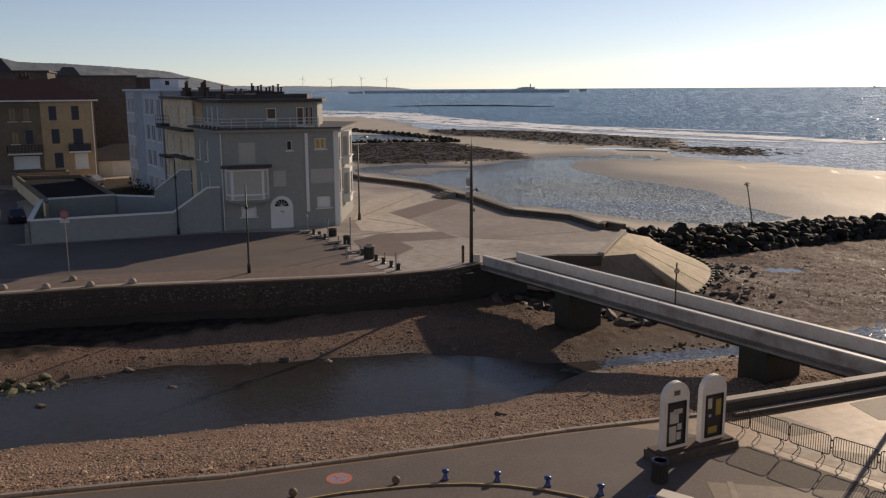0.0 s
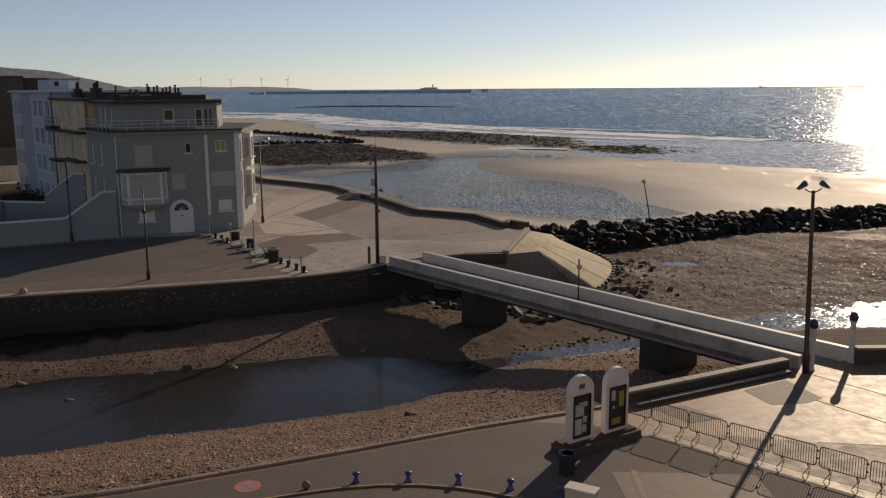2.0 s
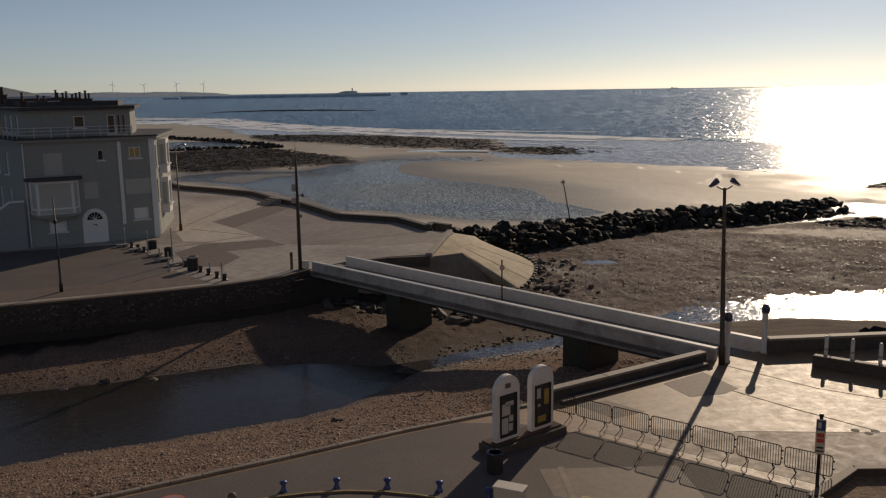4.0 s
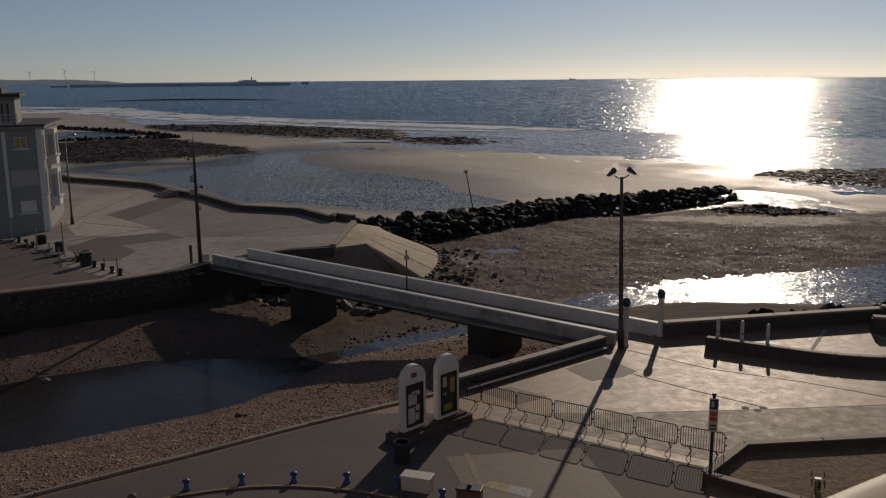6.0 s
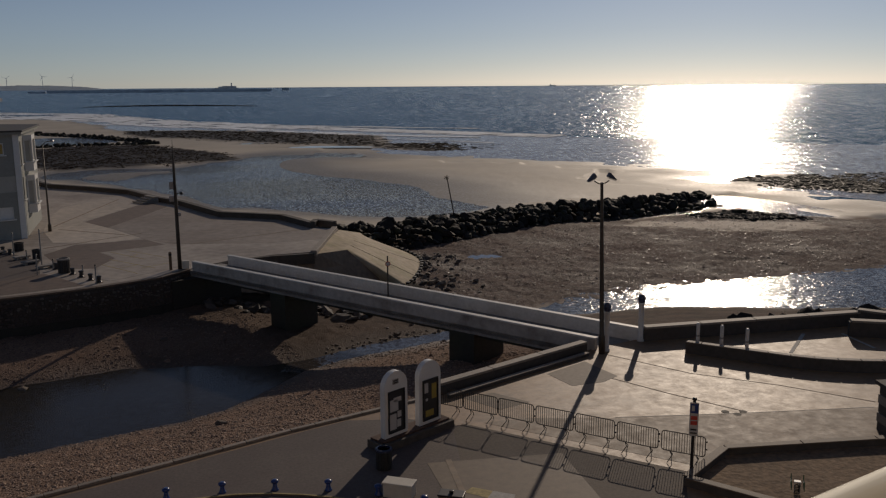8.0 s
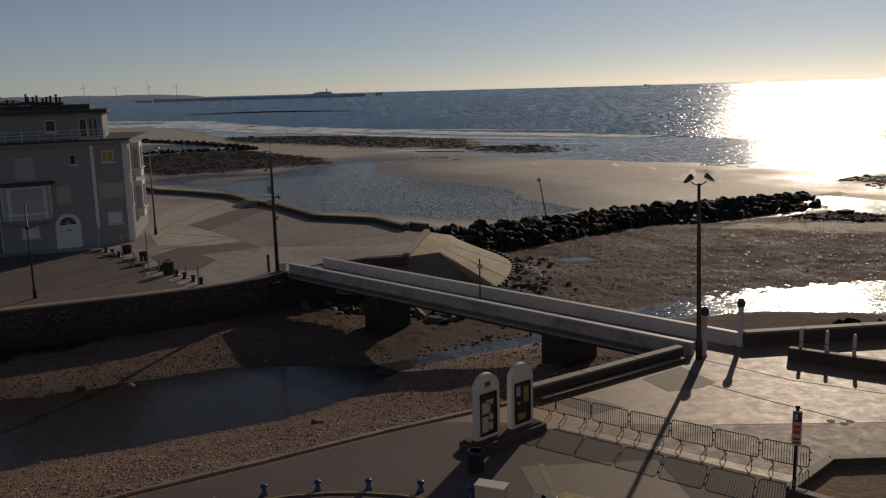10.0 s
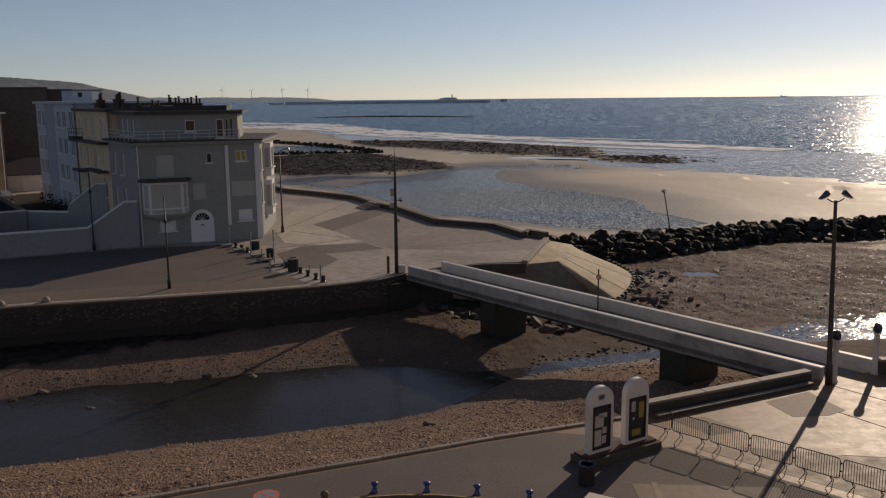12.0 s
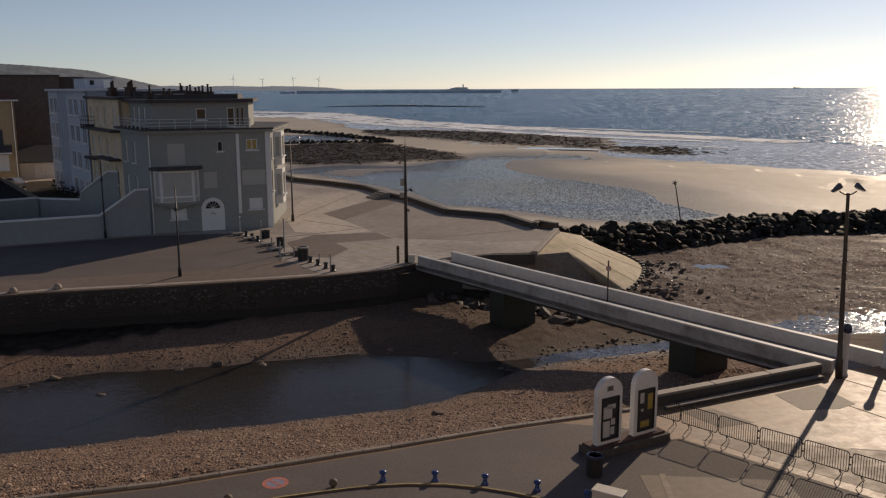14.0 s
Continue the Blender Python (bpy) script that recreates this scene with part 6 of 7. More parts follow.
# ---- surf, distance ----
def surf(seed, line, width, cover):
    """One band of surf: a lacy sheet of foam just above the sea, torn into streaks along the shore."""
    pts = smooth_line(line, 3.0)
    n = 22
    x, y, v = [], [], []
    for (x0, y0), (x1, y1) in zip(pts, pts[1:]):
        k = math.hypot(x1 - x0, y1 - y0)
        nx, ny = -(y1 - y0) / k, (x1 - x0) / k
        w = width * (x0 * x0 + y0 * y0) / 28700
        for j in range(n + 1):
            q = j / n * 2 - 1
            x.append(x0 + nx * q * w)
            y.append(y0 + ny * q * w)
            v.append(q)
    x, y, v = np.array(x), np.array(y), np.array(v)
    ax = np.repeat(np.arange(len(pts) - 1) * 3.0, n + 1)
    torn = 0.9 * wave_noise(ax * 0.08, v * 9, 5.0, seed) + 0.35 * wave_noise(ax * 0.4, v * 14, 4.0, seed + 50) + 0.5 * wave_noise(ax * 0.5, v * 0 + seed, 16.0, seed + 90)
    keep = torn < cover + 1.2 * (1 - v * v) - 0.6
    z = SEA_Z + 0.1 + 0.06 * np.maximum(0, 1 - v * v)
    m = len(pts) - 1
    idx = np.arange(m * (n + 1)).reshape(m, n + 1)
    quads = np.stack([idx[:-1, :-1], idx[1:, :-1], idx[1:, 1:], idx[:-1, 1:]], -1).reshape(-1, 4)
    quads = quads[keep[quads[:, 0]]]
    me = bpy.data.meshes.new("surf")
    me.from_pydata(np.stack([x, y, z], 1).tolist(), [], quads.tolist())
    return tagged(linked("surf", me, "foam"), "broken band of white surf on the shallow sea", "surf", kind="stuff")


surf(1, [(-150, 640), (-83, 582), (-52, 564), (-21, 520), (5, 474), (32, 434), (54, 395), (74, 367), (91, 343), (106, 322), (120, 303), (139, 277)], 2.6, 0.2)
surf(2, [(-110, 680), (-77, 653), (-41, 619), (-15, 545), (0, 500)], 1.4, 0.1)
surf(3, [(-13, 460), (29, 398), (50, 361), (67, 334), (83, 310), (98, 296), (112, 283)], 1.5, 0.0)
surf(4, [(60, 405), (92, 375), (116, 353), (133, 339)], 0.8, -0.1)
surf(5, [(79, 296), (86, 280), (95, 268), (106, 254)], 0.6, -0.1)


def wavelets(seed, count, near, far, label):
    """Small steep wave fronts on the open sea, growing with the swell offshore; each glints when it faces the sun."""
    r = np.random.RandomState(seed)
    d = 1 / r.uniform(1 / far, 1 / near, count)
    az = np.radians(r.uniform(-16, 56, count))
    x, y = d * np.sin(az), d * np.cos(az)
    keep = signed(x, y, sea_shape) > 30
    keep &= y > np.interp(x, [q[0] for q in SURF_LINE], [q[1] for q in SURF_LINE]) + 8
    x, y, d = x[keep], y[keep], d[keep]
    n = len(x)
    wide, deep = 0.0006 * d * np.exp(r.normal(0, 0.35, n)), 0.0021 * d * np.exp(r.normal(0, 0.35, n))
    sx, sy = r.normal(0, 0.115, n), 0.13 + np.abs(r.normal(0, 0.06, n))
    turn = r.normal(0, 0.25, n)
    co = np.zeros((n, 4, 3))
    for k, (u, v) in enumerate(((-1, -1), (1, -1), (1, 1), (-1, 1))):
        px, py = u * wide * (1.0 if v < 0 else 0.7), v * deep / 2
        co[:, k, 0] = x + px * np.cos(turn) - py * np.sin(turn)
        co[:, k, 1] = y + px * np.sin(turn) + py * np.cos(turn)
        co[:, k, 2] = SEA_Z + 0.04 + sy * (py + deep / 2) - sx * px + np.abs(sx) * wide
    me = bpy.data.meshes.new("wavelets")
    me.from_pydata(co.reshape(-1, 3).tolist(), [], np.arange(n * 4).reshape(n, 4).tolist())
    return tagged(linked("wavelets", me, "wavelet"), label, "waves", kind="stuff")


wavelets(71, 17000, 260, 3800, "small steep wavelets glinting on the open sea")


def ridge(name, label, rows, material, depth, base=-6.0):
    """A far ridge from (bearing, height angle) pairs at a distance each."""
    bm = bmesh.new()
    front, top, back = [], [], []
    fine = []
    r = random.Random(len(rows))
    for (b0, e0, d0), (b1, e1, d1) in zip(rows, rows[1:]):
        for k in range(12):
            t = k / 12
            fine.append((b0 + (b1 - b0) * t, e0 + (e1 - e0) * t + r.uniform(-0.012, 0.012), d0 + (d1 - d0) * t))
    rows = fine + [rows[-1]]
    for b, e, dist in rows:
        s, c = math.sin(radians(b)), math.cos(radians(b))
        h = 13.5 + dist * math.tan(radians(e))
        front.append(bm.verts.new((s * dist * 0.86, c * dist * 0.86, base)))
        top.append(bm.verts.new((s * dist, c * dist, h)))
        back.append(bm.verts.new((s * (dist + depth), c * (dist + depth), base)))
    for i in range(len(rows) - 1):
        bm.faces.new((front[i], front[i + 1], top[i + 1], top[i]))
        bm.faces.new((top[i], top[i + 1], back[i + 1], back[i]))
    return tagged(part(name, bm, material, smooth=True), label, "hill", kind="structure")


ridge("backdrop_hill", "long coastal hill with haze put into its blue-grey colour", [(-48, 2.2, 2600), (-40, 2.3, 2600), (-33, 2.0, 2700), (-29, 1.9, 2700), (-26.3, 1.72, 2700), (-25.4, 1.5, 2700), (-24.5, 1.45, 2700), (-23, 1.42, 2750), (-21.8, 1.33, 2800), (-20.6, 1.26, 2800),
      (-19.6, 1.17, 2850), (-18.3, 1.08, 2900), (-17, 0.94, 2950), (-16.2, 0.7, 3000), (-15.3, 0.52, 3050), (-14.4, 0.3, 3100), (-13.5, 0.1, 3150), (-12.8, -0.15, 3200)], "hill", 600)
ridge("backdrop_coast", "low far coast on the horizon with haze put into its colour", [(-16, 0.05, 4500), (-12.5, 0.06, 4500), (-11, 0.02, 4500), (-9, 0.05, 4500), (-7.4, -0.01, 4500), (-6.4, 0.03, 4500), (-4.5, -0.01, 4500), (-3, -0.09, 4500), (-2.2, -0.18, 4500), (-1.6, -0.3, 4500)], "far_coast", 200)


def turbine(b, e0, e1, turn):
    dist = 4300.0
    s, c = math.sin(radians(b)), math.cos(radians(b))
    z0, z1 = 5.0, 13.5 + dist * math.tan(radians(e1))
    ob = thing("wind_turbine", "white three-bladed wind turbine on the far coast", "wind turbine", group="far wind turbines")
    bm = bmesh.new()
    tube(bm, (s * dist, c * dist, z0), (s * dist, c * dist, z1), 1.1, 0.7, 8)
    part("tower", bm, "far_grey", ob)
    for k in range(3):
        a = turn + k * 2 * math.pi / 3
        bm = bmesh.new()
        tube(bm, (s * dist, c * dist - 2, z1), (s * dist + 19 * math.sin(a), c * dist - 2, z1 + 19 * math.cos(a)), 0.9, 0.25, 6)
        part("blade", bm, "far_grey", ob)
    return ob


for b, e1, turn in ((-8.95, 0.5, 0.2), (-7.15, 0.42, 0.9), (-5.25, 0.5, 1.5), (-3.65, 0.45, 0.5)):
    turbine(b, 0, e1, turn)

bm = bmesh.new()
box(bm, 540, 14, 7.5, pose(62, 2360, -5.5), 0.8)
box(bm, 40, 12, 5.0, pose(-232, 2366, -5.5), 0.5)
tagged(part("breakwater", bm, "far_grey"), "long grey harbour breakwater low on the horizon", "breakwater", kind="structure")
bm = bmesh.new()
for i in range(70):
    x = -44 + i * 2.0
    y = 835 - 0.25 * x - 0.006 * (x - 20) ** 2 + 3 * math.sin(i)
    box(bm, 3.2, 4, 0.7 + 0.75 * abs(math.sin(i * 1.7)) * math.sin(math.pi * i / 70), pose(x, y, -5.4, 0, 0, i * 37), 0.2)
tagged(part("breakwater", bm, "boulder"), "thin line of dark rocks awash offshore", "breakwater", kind="stuff")
ship = thing("cargo_ship", "grey ship with a tall funnel behind the far breakwater", "ship", pose(222, 2400, -3))
for nm, sx, sy, sz, x, z in (("hull", 62, 10, 8, 0, 0), ("superstructure", 36, 9, 4.5, 6, 8), ("superstructure", 16, 8, 3, -14, 8), ("funnel", 3, 3, 8, 12, 12.5)):
    bm = bmesh.new()
    box(bm, sx, sy, sz, pose(x, 0, z), 0.5)
    part(nm, bm, "ship", ship)
fort = thing("harbour_beacon", "squat grey harbour beacon on piles", "beacon", pose(372, 2380, -5.3))
bm = bmesh.new()
box(bm, 18, 10, 6, pose(0, 0, 3.2), 0.4)
part("platform", bm, "ship", fort)
for x in (-7, 0, 7):
    bm = bmesh.new()
    tube(bm, (x, 0, 0), (x, 0, 3.6), 1.2, seg=8)
    part("pile", bm, "ship", fort)

far_ship = thing("cargo_ship", "tiny pale ship far out on the horizon", "ship", pose(2012, 4140, -4.2, 0, 0, -26))
for nm, sx, sz, x, z in (("hull", 34, 3.5, 0, 0), ("superstructure", 7, 4, -11, 3.5), ("mast", 1.5, 4, 7, 3.5)):
    bm = bmesh.new()
    box(bm, sx, 8 if nm != "mast" else 2, sz, pose(x, 0, z), 0.4)
    part(nm, bm, "ship", far_ship)


# ---- street furniture ----
def lamp_head(parent, m, material="lamp_blue"):
    """A wedge-shaped lantern: sloping hood over a flat lens."""
    bm = bmesh.new()
    pts = [(-0.36, -0.16, 0.02), (0.36, -0.2, 0.1), (0.36, 0.2, 0.1), (-0.36, 0.16, 0.02), (-0.3, -0.12, 0.1), (0.28, -0.16, 0.42), (0.28, 0.16, 0.42), (-0.3, 0.12, 0.1)]
    v = [bm.verts.new(m @ Vector(p)) for p in pts]
    for f in ((3, 2, 1, 0), (4, 5, 6, 7), (0, 1, 5, 4), (1, 2, 6, 5), (2, 3, 7, 6), (3, 0, 4, 7)):
        bm.faces.new([v[i] for i in f])
    bmesh.ops.bevel(bm, geom=bm.edges[:], offset=0.025, segments=2, affect="EDGES")
    head = part("lantern", bm, material, parent, "dark wedge-shaped lantern")
    bm = bmesh.new()
    box(bm, 0.55, 0.26, 0.03, m @ pose(0, 0, 0.0, 0, -6, 0), 0.01)
    part("lens", bm, "rail_white", head)


def double_lamp(x, y, h):
    ob = thing("street_lamp", "tall brown lamp post with two angular lanterns", "street lamp", pose(x, y, 0, 0, -1.7, 0))
    bm = bmesh.new()
    lathe(bm, [(0.16, 0), (0.16, 0.9), (0.12, 1.0), (0.11, 3.0), (0.075, h - 0.35), (0.075, h - 0.2)], 14)
    part("post", bm, "metal_brown", ob, smooth=True)
    for sx in (-1, 1):
        bm = bmesh.new()
        path_tube(bm, [(0, 0, h - 0.3), (sx * 0.18, -0.04 * sx, h - 0.24), (sx * 0.36, -0.08 * sx, h - 0.12)], 0.03)
        part("arm", bm, "metal_brown", ob)
        lamp_head(ob, pose(sx * 0.48, -0.1 * sx, h - 0.08, 0, 0, 0 if sx < 0 else 180) @ pose(0, 0, 0, 0, -16, 0) @ Matrix.Diagonal((0.74, 0.74, 0.74, 1)))
    return ob


double_lamp(21.33, 37.75, 8.9)


def cap_post(x, y):
    ob = thing("gate_post", "white round post with a dark faceted cap", "post", pose(x, y, 0), "white posts at the footbridge")
    bm = bmesh.new()
    lathe(bm, [(0.18, 0), (0.18, 0.1), (0.14, 0.14), (0.135, 2.0), (0.155, 2.04), (0.155, 2.1)], 16)
    part("shaft", bm, "white_wall", ob, smooth=True)
    bm = bmesh.new()
    lathe(bm, [(0.13, 2.1), (0.2, 2.16), (0.21, 2.34), (0.15, 2.5), (0.04, 2.56)], 8)
    part("cap", bm, "cap_blue", ob, "dark blue-black faceted cap")
    return ob


cap_post(21.72, 38.0)
cap_post(24.3, 38.95)


def slim_lamp(x, y, h, arm, label, dark="metal_dark", r=0.07):
    ob = thing("street_lamp", label, "street lamp", pose(x, y, 0))
    bm = bmesh.new()
    lathe(bm, [(r * 1.9, 0), (r * 1.9, 0.6), (r * 1.2, 0.75), (r, 2.5), (r * 0.55, h)], 12)
    part("post", bm, dark, ob, smooth=True)
    if arm:
        bm = bmesh.new()
        path_tube(bm, [(0, 0, h - 0.1), (0.25, 0, h + 0.15), (0.6, 0, h + 0.25)], 0.035)
        part("arm", bm, dark, ob)
        bm = bmesh.new()
        lathe(bm, [(0.02, 0.16), (0.14, 0.12), (0.22, 0.0), (0.16, -0.06)][::-1], 12, pose(0.8, 0, h + 0.22))
        part("lantern", bm, "galvanised", ob)
    else:
        bm = bmesh.new()
        lathe(bm, [(r * 1.1, 0), (r * 1.7, 0.05), (r * 1.7, 0.22), (r * 1.1, 0.27)], 10, pose(0, 0, h * 0.72))
        part("collar", bm, dark, ob)
    return ob


slim_lamp(-8.7, 89.2, 8.2, True, "brown lamp post with a small curved arm beside the house", "metal_brown", 0.085)
slim_lamp(-14.4, 63.3, 6.6, False, "slender black lamp standard without lantern on the riverside pavement")
slim_lamp(-24.75, 80.6, 7.2, False, "slender black lamp standard before the garden wall")


def mast():
    ob = thing("camera_mast", "dark wooden mast carrying grey boxes and a lamp", "mast", pose(2.1, 66.9, 0))
    bm = bmesh.new()
    lathe(bm, [(0.15, 0), (0.14, 3), (0.11, 6.5), (0.085, 7.9), (0.04, 8.6), (0.012, 9.6)], 12)
    part("pole", bm, "metal_brown", ob, smooth=True)
    for z, w, h, x in ((6.0, 0.3, 0.55, -0.25), (5.1, 0.35, 0.4, -0.28), (4.0, 0.2, 0.25, 0.2)):
        bm = bmesh.new()
        box(bm, w, 0.25, h, pose(x, -0.1, z), 0.03)
        part("box", bm, "galvanised", ob, "grey equipment box")
    bm = bmesh.new()
    path_tube(bm, [(0.1, 0, 5.6), (0.35, -0.1, 5.75)], 0.03)
    lathe(bm, [(0.1, -0.12), (0.12, 0), (0.05, 0.1)], 10, pose(0.42, -0.12, 5.7))
    part("spotlight", bm, "metal_dark", ob)
    bm = bmesh.new()
    box(bm, 0.5, 0.4, 0.6, pose(0.42, 0.1, 0), 0.03)
    part("base_cabinet", bm, "box_cream", ob, "small pale cabinet at the foot")
    return ob


mast()
p = thing("bollard", "dark wooden marker post beside the mast", "post", pose(1.45, 66.8, 0))
bm = bmesh.new()
lathe(bm, [(0.11, 0), (0.11, 1.3), (0.08, 1.36)], 12)
part("post", bm, "wood", p)
bm = bmesh.new()
lathe(bm, [(0.115, 1.1), (0.118, 1.12), (0.118, 1.2), (0.115, 1.22)], 12)
part("band", bm, "metal_dark", p)


def round_sign(name, x, y, z0, h, r, label, plate=False):
    """A red-bordered disc on a post, facing the river."""
    ob = thing(name, label, "sign", pose(x, y, z0))
    bm = bmesh.new()
    tube(bm, (0, 0, 0), (0, 0, h + r * (1 if plate else 3.0)), 0.035 if plate else 0.05, seg=8)
    part("post", bm, "galvanised" if plate else "metal_brown", ob)
    bm = bmesh.new()
    tube(bm, (0, -0.05, h), (0, -0.075, h), r, seg=20)
    d = part("disc", bm, "red_paint", ob, "red disc")
    bm = bmesh.new()
    tube(bm, (0, -0.074, h), (0, -0.082, h), r * 0.72, seg=20)
    part("disc_centre", bm, "worn_blue" if plate else "paper", d)
    if plate:
        bm = bmesh.new()
        box(bm, 0.14 * r, 0.012, 1.4 * r, pose(0, -0.085, h) @ pose(0, 0, 0, 0, 45, 0) @ pose(0, 0, -0.7 * r))
        part("disc_bar", bm, "red_paint", d)
        bm = bmesh.new()
        box(bm, 0.7, 0.02, 0.22, pose(0, -0.06, h - r - 0.28), 0.005)
        part("plate", bm, "paper", ob, "small white plate")
    return ob


round_sign("no_parking_sign", -27.25, 62.3, 0, 4.55, 0.3, "round red and blue no-parking sign on a thin pole", True)
round_sign("bridge_sign", 14.46, 53.45, -0.1, 2.2, 0.17, "round red-bordered sign on a brown pole on the footbridge")

lp = thing("marker_pole", "rusty leaning pole standing in the groyne", "pole", pose(37.6, 105.5, -3.6))
bm = bmesh.new()
tube(bm, (0, 0, 0), (-0.95, 0.3, 5.4), 0.09, 0.06, 8)
part("pole", bm, "metal_brown", lp)
bm = bmesh.new()
for a in (0.3, 1.4, 2.5):
    tube(bm, (-0.95 - 0.35 * math.cos(a), 0.3, 5.2 - 0.3 * math.sin(a)), (-0.95 + 0.35 * math.cos(a), 0.3, 5.2 + 0.3 * math.sin(a)), 0.05, seg=6)
part("topmark", bm, "metal_brown", lp)


# ---- bollards, planters and bins across the promenade ----
def small_bollard(x, y, h, r, material, label, group):
    ob = thing("bollard", label, "bollard", pose(x, y, 0), group)
    bm = bmesh.new()
    lathe(bm, [(r * 1.1, 0), (r * 1.1, 0.06), (r * 0.8, 0.12), (r * 0.8, h * 0.75), (r * 1.1, h * 0.8), (r, h * 0.95), (r * 0.5, h)], 10)
    part("body", bm, material, ob)
    bm = bmesh.new()
    lathe(bm, [(r * 1.6, -0.02), (r * 1.6, 0.03), (r * 1.3, 0.04)], 10)
    part("foot", bm, "concrete_dark", ob)
    return ob


first = small_bollard(-12.12, 80.37, 0.5, 0.17, "metal_dark", "black iron bollard across the promenade", "bollards across the promenade")
for x, y in ((-11.4, 79.0), (-10.7, 77.6), (-6.65, 70.1), (-5.35, 67.7), (-4.7, 66.45), (-4.02, 65.15), (-3.42, 64.15)):
    copy_thing(first, pose(x, y, 0))
for x, y, h in ((-10.18, 75.84, 2.0), (-7.73, 71.33, 2.85), (-3.6, 64.0, 1.25), (-12.83, 81.4, 1.6), (-9.16, 74.9, 0.7), (-6.87, 70.5, 0.65), (-4.6, 66.75, 0.75), (-7.75, 68.3, 1.5)):
    ob = thing("sign_post", "thin grey post set in the promenade", "post", pose(x, y, 0), "posts across the promenade")
    bm = bmesh.new()
    tube(bm, (0, 0, 0), (0, 0, h), 0.05, seg=8)
    part("post", bm, "galvanised", ob)
    bm = bmesh.new()
    lathe(bm, [(0.06, 0), (0.07, 0.02), (0.03, 0.08)], 8, pose(0, 0, h))
    part("cap", bm, "metal_dark", ob)


def bench_block(x, y, w, ang):
    ob = thing("concrete_seat", "low pale concrete block seat on two feet", "bench", pose(x, y, 0, 0, 0, ang), "concrete seats across the promenade")
    bm = bmesh.new()
    box(bm, w, 0.6, 0.12, pose(0, 0, 0.14), 0.03)
    part("slab", bm, "grey_concrete", ob)
    for s in (-1, 1):
        bm = bmesh.new()
        box(bm, 0.22, 0.5, 0.15, pose(s * (w / 2 - 0.25), 0, 0), 0.02)
        part("foot", bm, "grey_concrete", ob)
    return ob


for x, y, w, a in ((-9.6, 75.4, 1.2, 30), (-8.7, 73.0, 1.3, 30), (-7.4, 70.9, 1.4, 30), (-11.6, 78.3, 1.0, 30), (-13.0, 81.0, 1.0, 30)):
    bench_block(x, y, w, a)


def litter_bin(x, y, label, h=0.95, r=0.33, top="blue_metal", body="metal_dark", slats=True):
    ob = thing("litter_bin", label, "bin", pose(x, y, 0))
    bm = bmesh.new()
    lathe(bm, [(r * 0.9, 0.03), (r * 0.92, h * 0.9)], 16)
    part("liner", bm, "metal_dark", ob)
    if slats:
        for i in range(16):
            a = 2 * math.pi * i / 16
            bm = bmesh.new()
            box(bm, 0.1, 0.03, h * 0.86, pose(r * 0.97 * math.cos(a), r * 0.97 * math.sin(a), 0.02, 0, 0, math.degrees(a) + 90), 0.005)
            part("slat", bm, body, ob)
    bm = bmesh.new()
    lathe(bm, [(r * 1.02, h * 0.88), (r * 1.1, h * 0.9), (r * 1.1, h * 0.98), (r * 0.8, h), (r * 0.8, h * 0.9)], 16)
    part("rim", bm, top, ob)
    return ob


litter_bin(-5.98, 68.55, "grey flared litter bin on the promenade", 1.1, 0.42, "grey_concrete", "barrier_steel")
litter_bin(-8.34, 74.0, "dark litter bin beside a pole on the promenade", 0.95, 0.3, "metal_dark")
litter_bin(-10.25, 79.3, "wide dark litter bin by the house corner", 0.7, 0.4, "metal_dark")
# rubber black on the slats puts the panel's shadow into the bin's colour
litter_bin(7.42, 28.42, "dark slatted bin with a blue rim, the notice panels' shade put into its black", 0.78, 0.28, "cap_blue", "rubber")
for x, y in ((-26.46, 60.99), (-27.3, 58.6), (-24.5, 59.2), (-21.9, 60.1), (-30.1, 58.3)):
    ob = thing("guard_stone", "pale rounded guard stone on the riverside pavement", "stone", pose(x, y, 0), "guard stones")
    bm = bmesh.new()
    lathe(bm, [(0.27, 0), (0.28, 0.1), (0.25, 0.22), (0.17, 0.32), (0.06, 0.37)], 14)
    part("dome", bm, "kerb", ob, smooth=True)
    bm = bmesh.new()
    lathe(bm, [(0.36, -0.02), (0.36, 0.02), (0.3, 0.03)], 14)
    part("bed", bm, "concrete_dark", ob)

# ---- near quay: bollards, kerb arc, road markings ----
bb = thing("bollard", "short flared blue iron bollard on the asphalt", "bollard", pose(0.0, 28.6, 0), "blue bollards")
bm = bmesh.new()
lathe(bm, [(0.13, 0), (0.13, 0.035), (0.1, 0.07), (0.07, 0.18), (0.08, 0.26)], 14)
part("shaft", bm, "blue_metal", bb, smooth=True)
bm = bmesh.new()
lathe(bm, [(0.08, 0.26), (0.125, 0.29), (0.13, 0.345), (0.08, 0.385), (0.03, 0.39)], 14)
part("head", bm, "blue_metal", bb, smooth=True)
for x, y in ((1.8, 28.42), (3.5, 28.02), (5.2, 27.4), (6.7, 26.5), (7.9, 25.2)):
    copy_thing(bb, pose(x, y, 0))
for x, y in ((-1.7, 28.25), (-5.1, 27.35)):
    ob = thing("stone_ball", "dark weathered stone ball on the kerb", "bollard", pose(x, y, 0), "stone balls")
    bm = bmesh.new()
    lathe(bm, [(0.07, 0), (0.08, 0.03), (0.12, 0.07), (0.15, 0.14), (0.15, 0.19), (0.115, 0.265), (0.06, 0.3), (0.02, 0.31)], 16)
    part("ball", bm, "concrete_dark", ob, smooth=True)
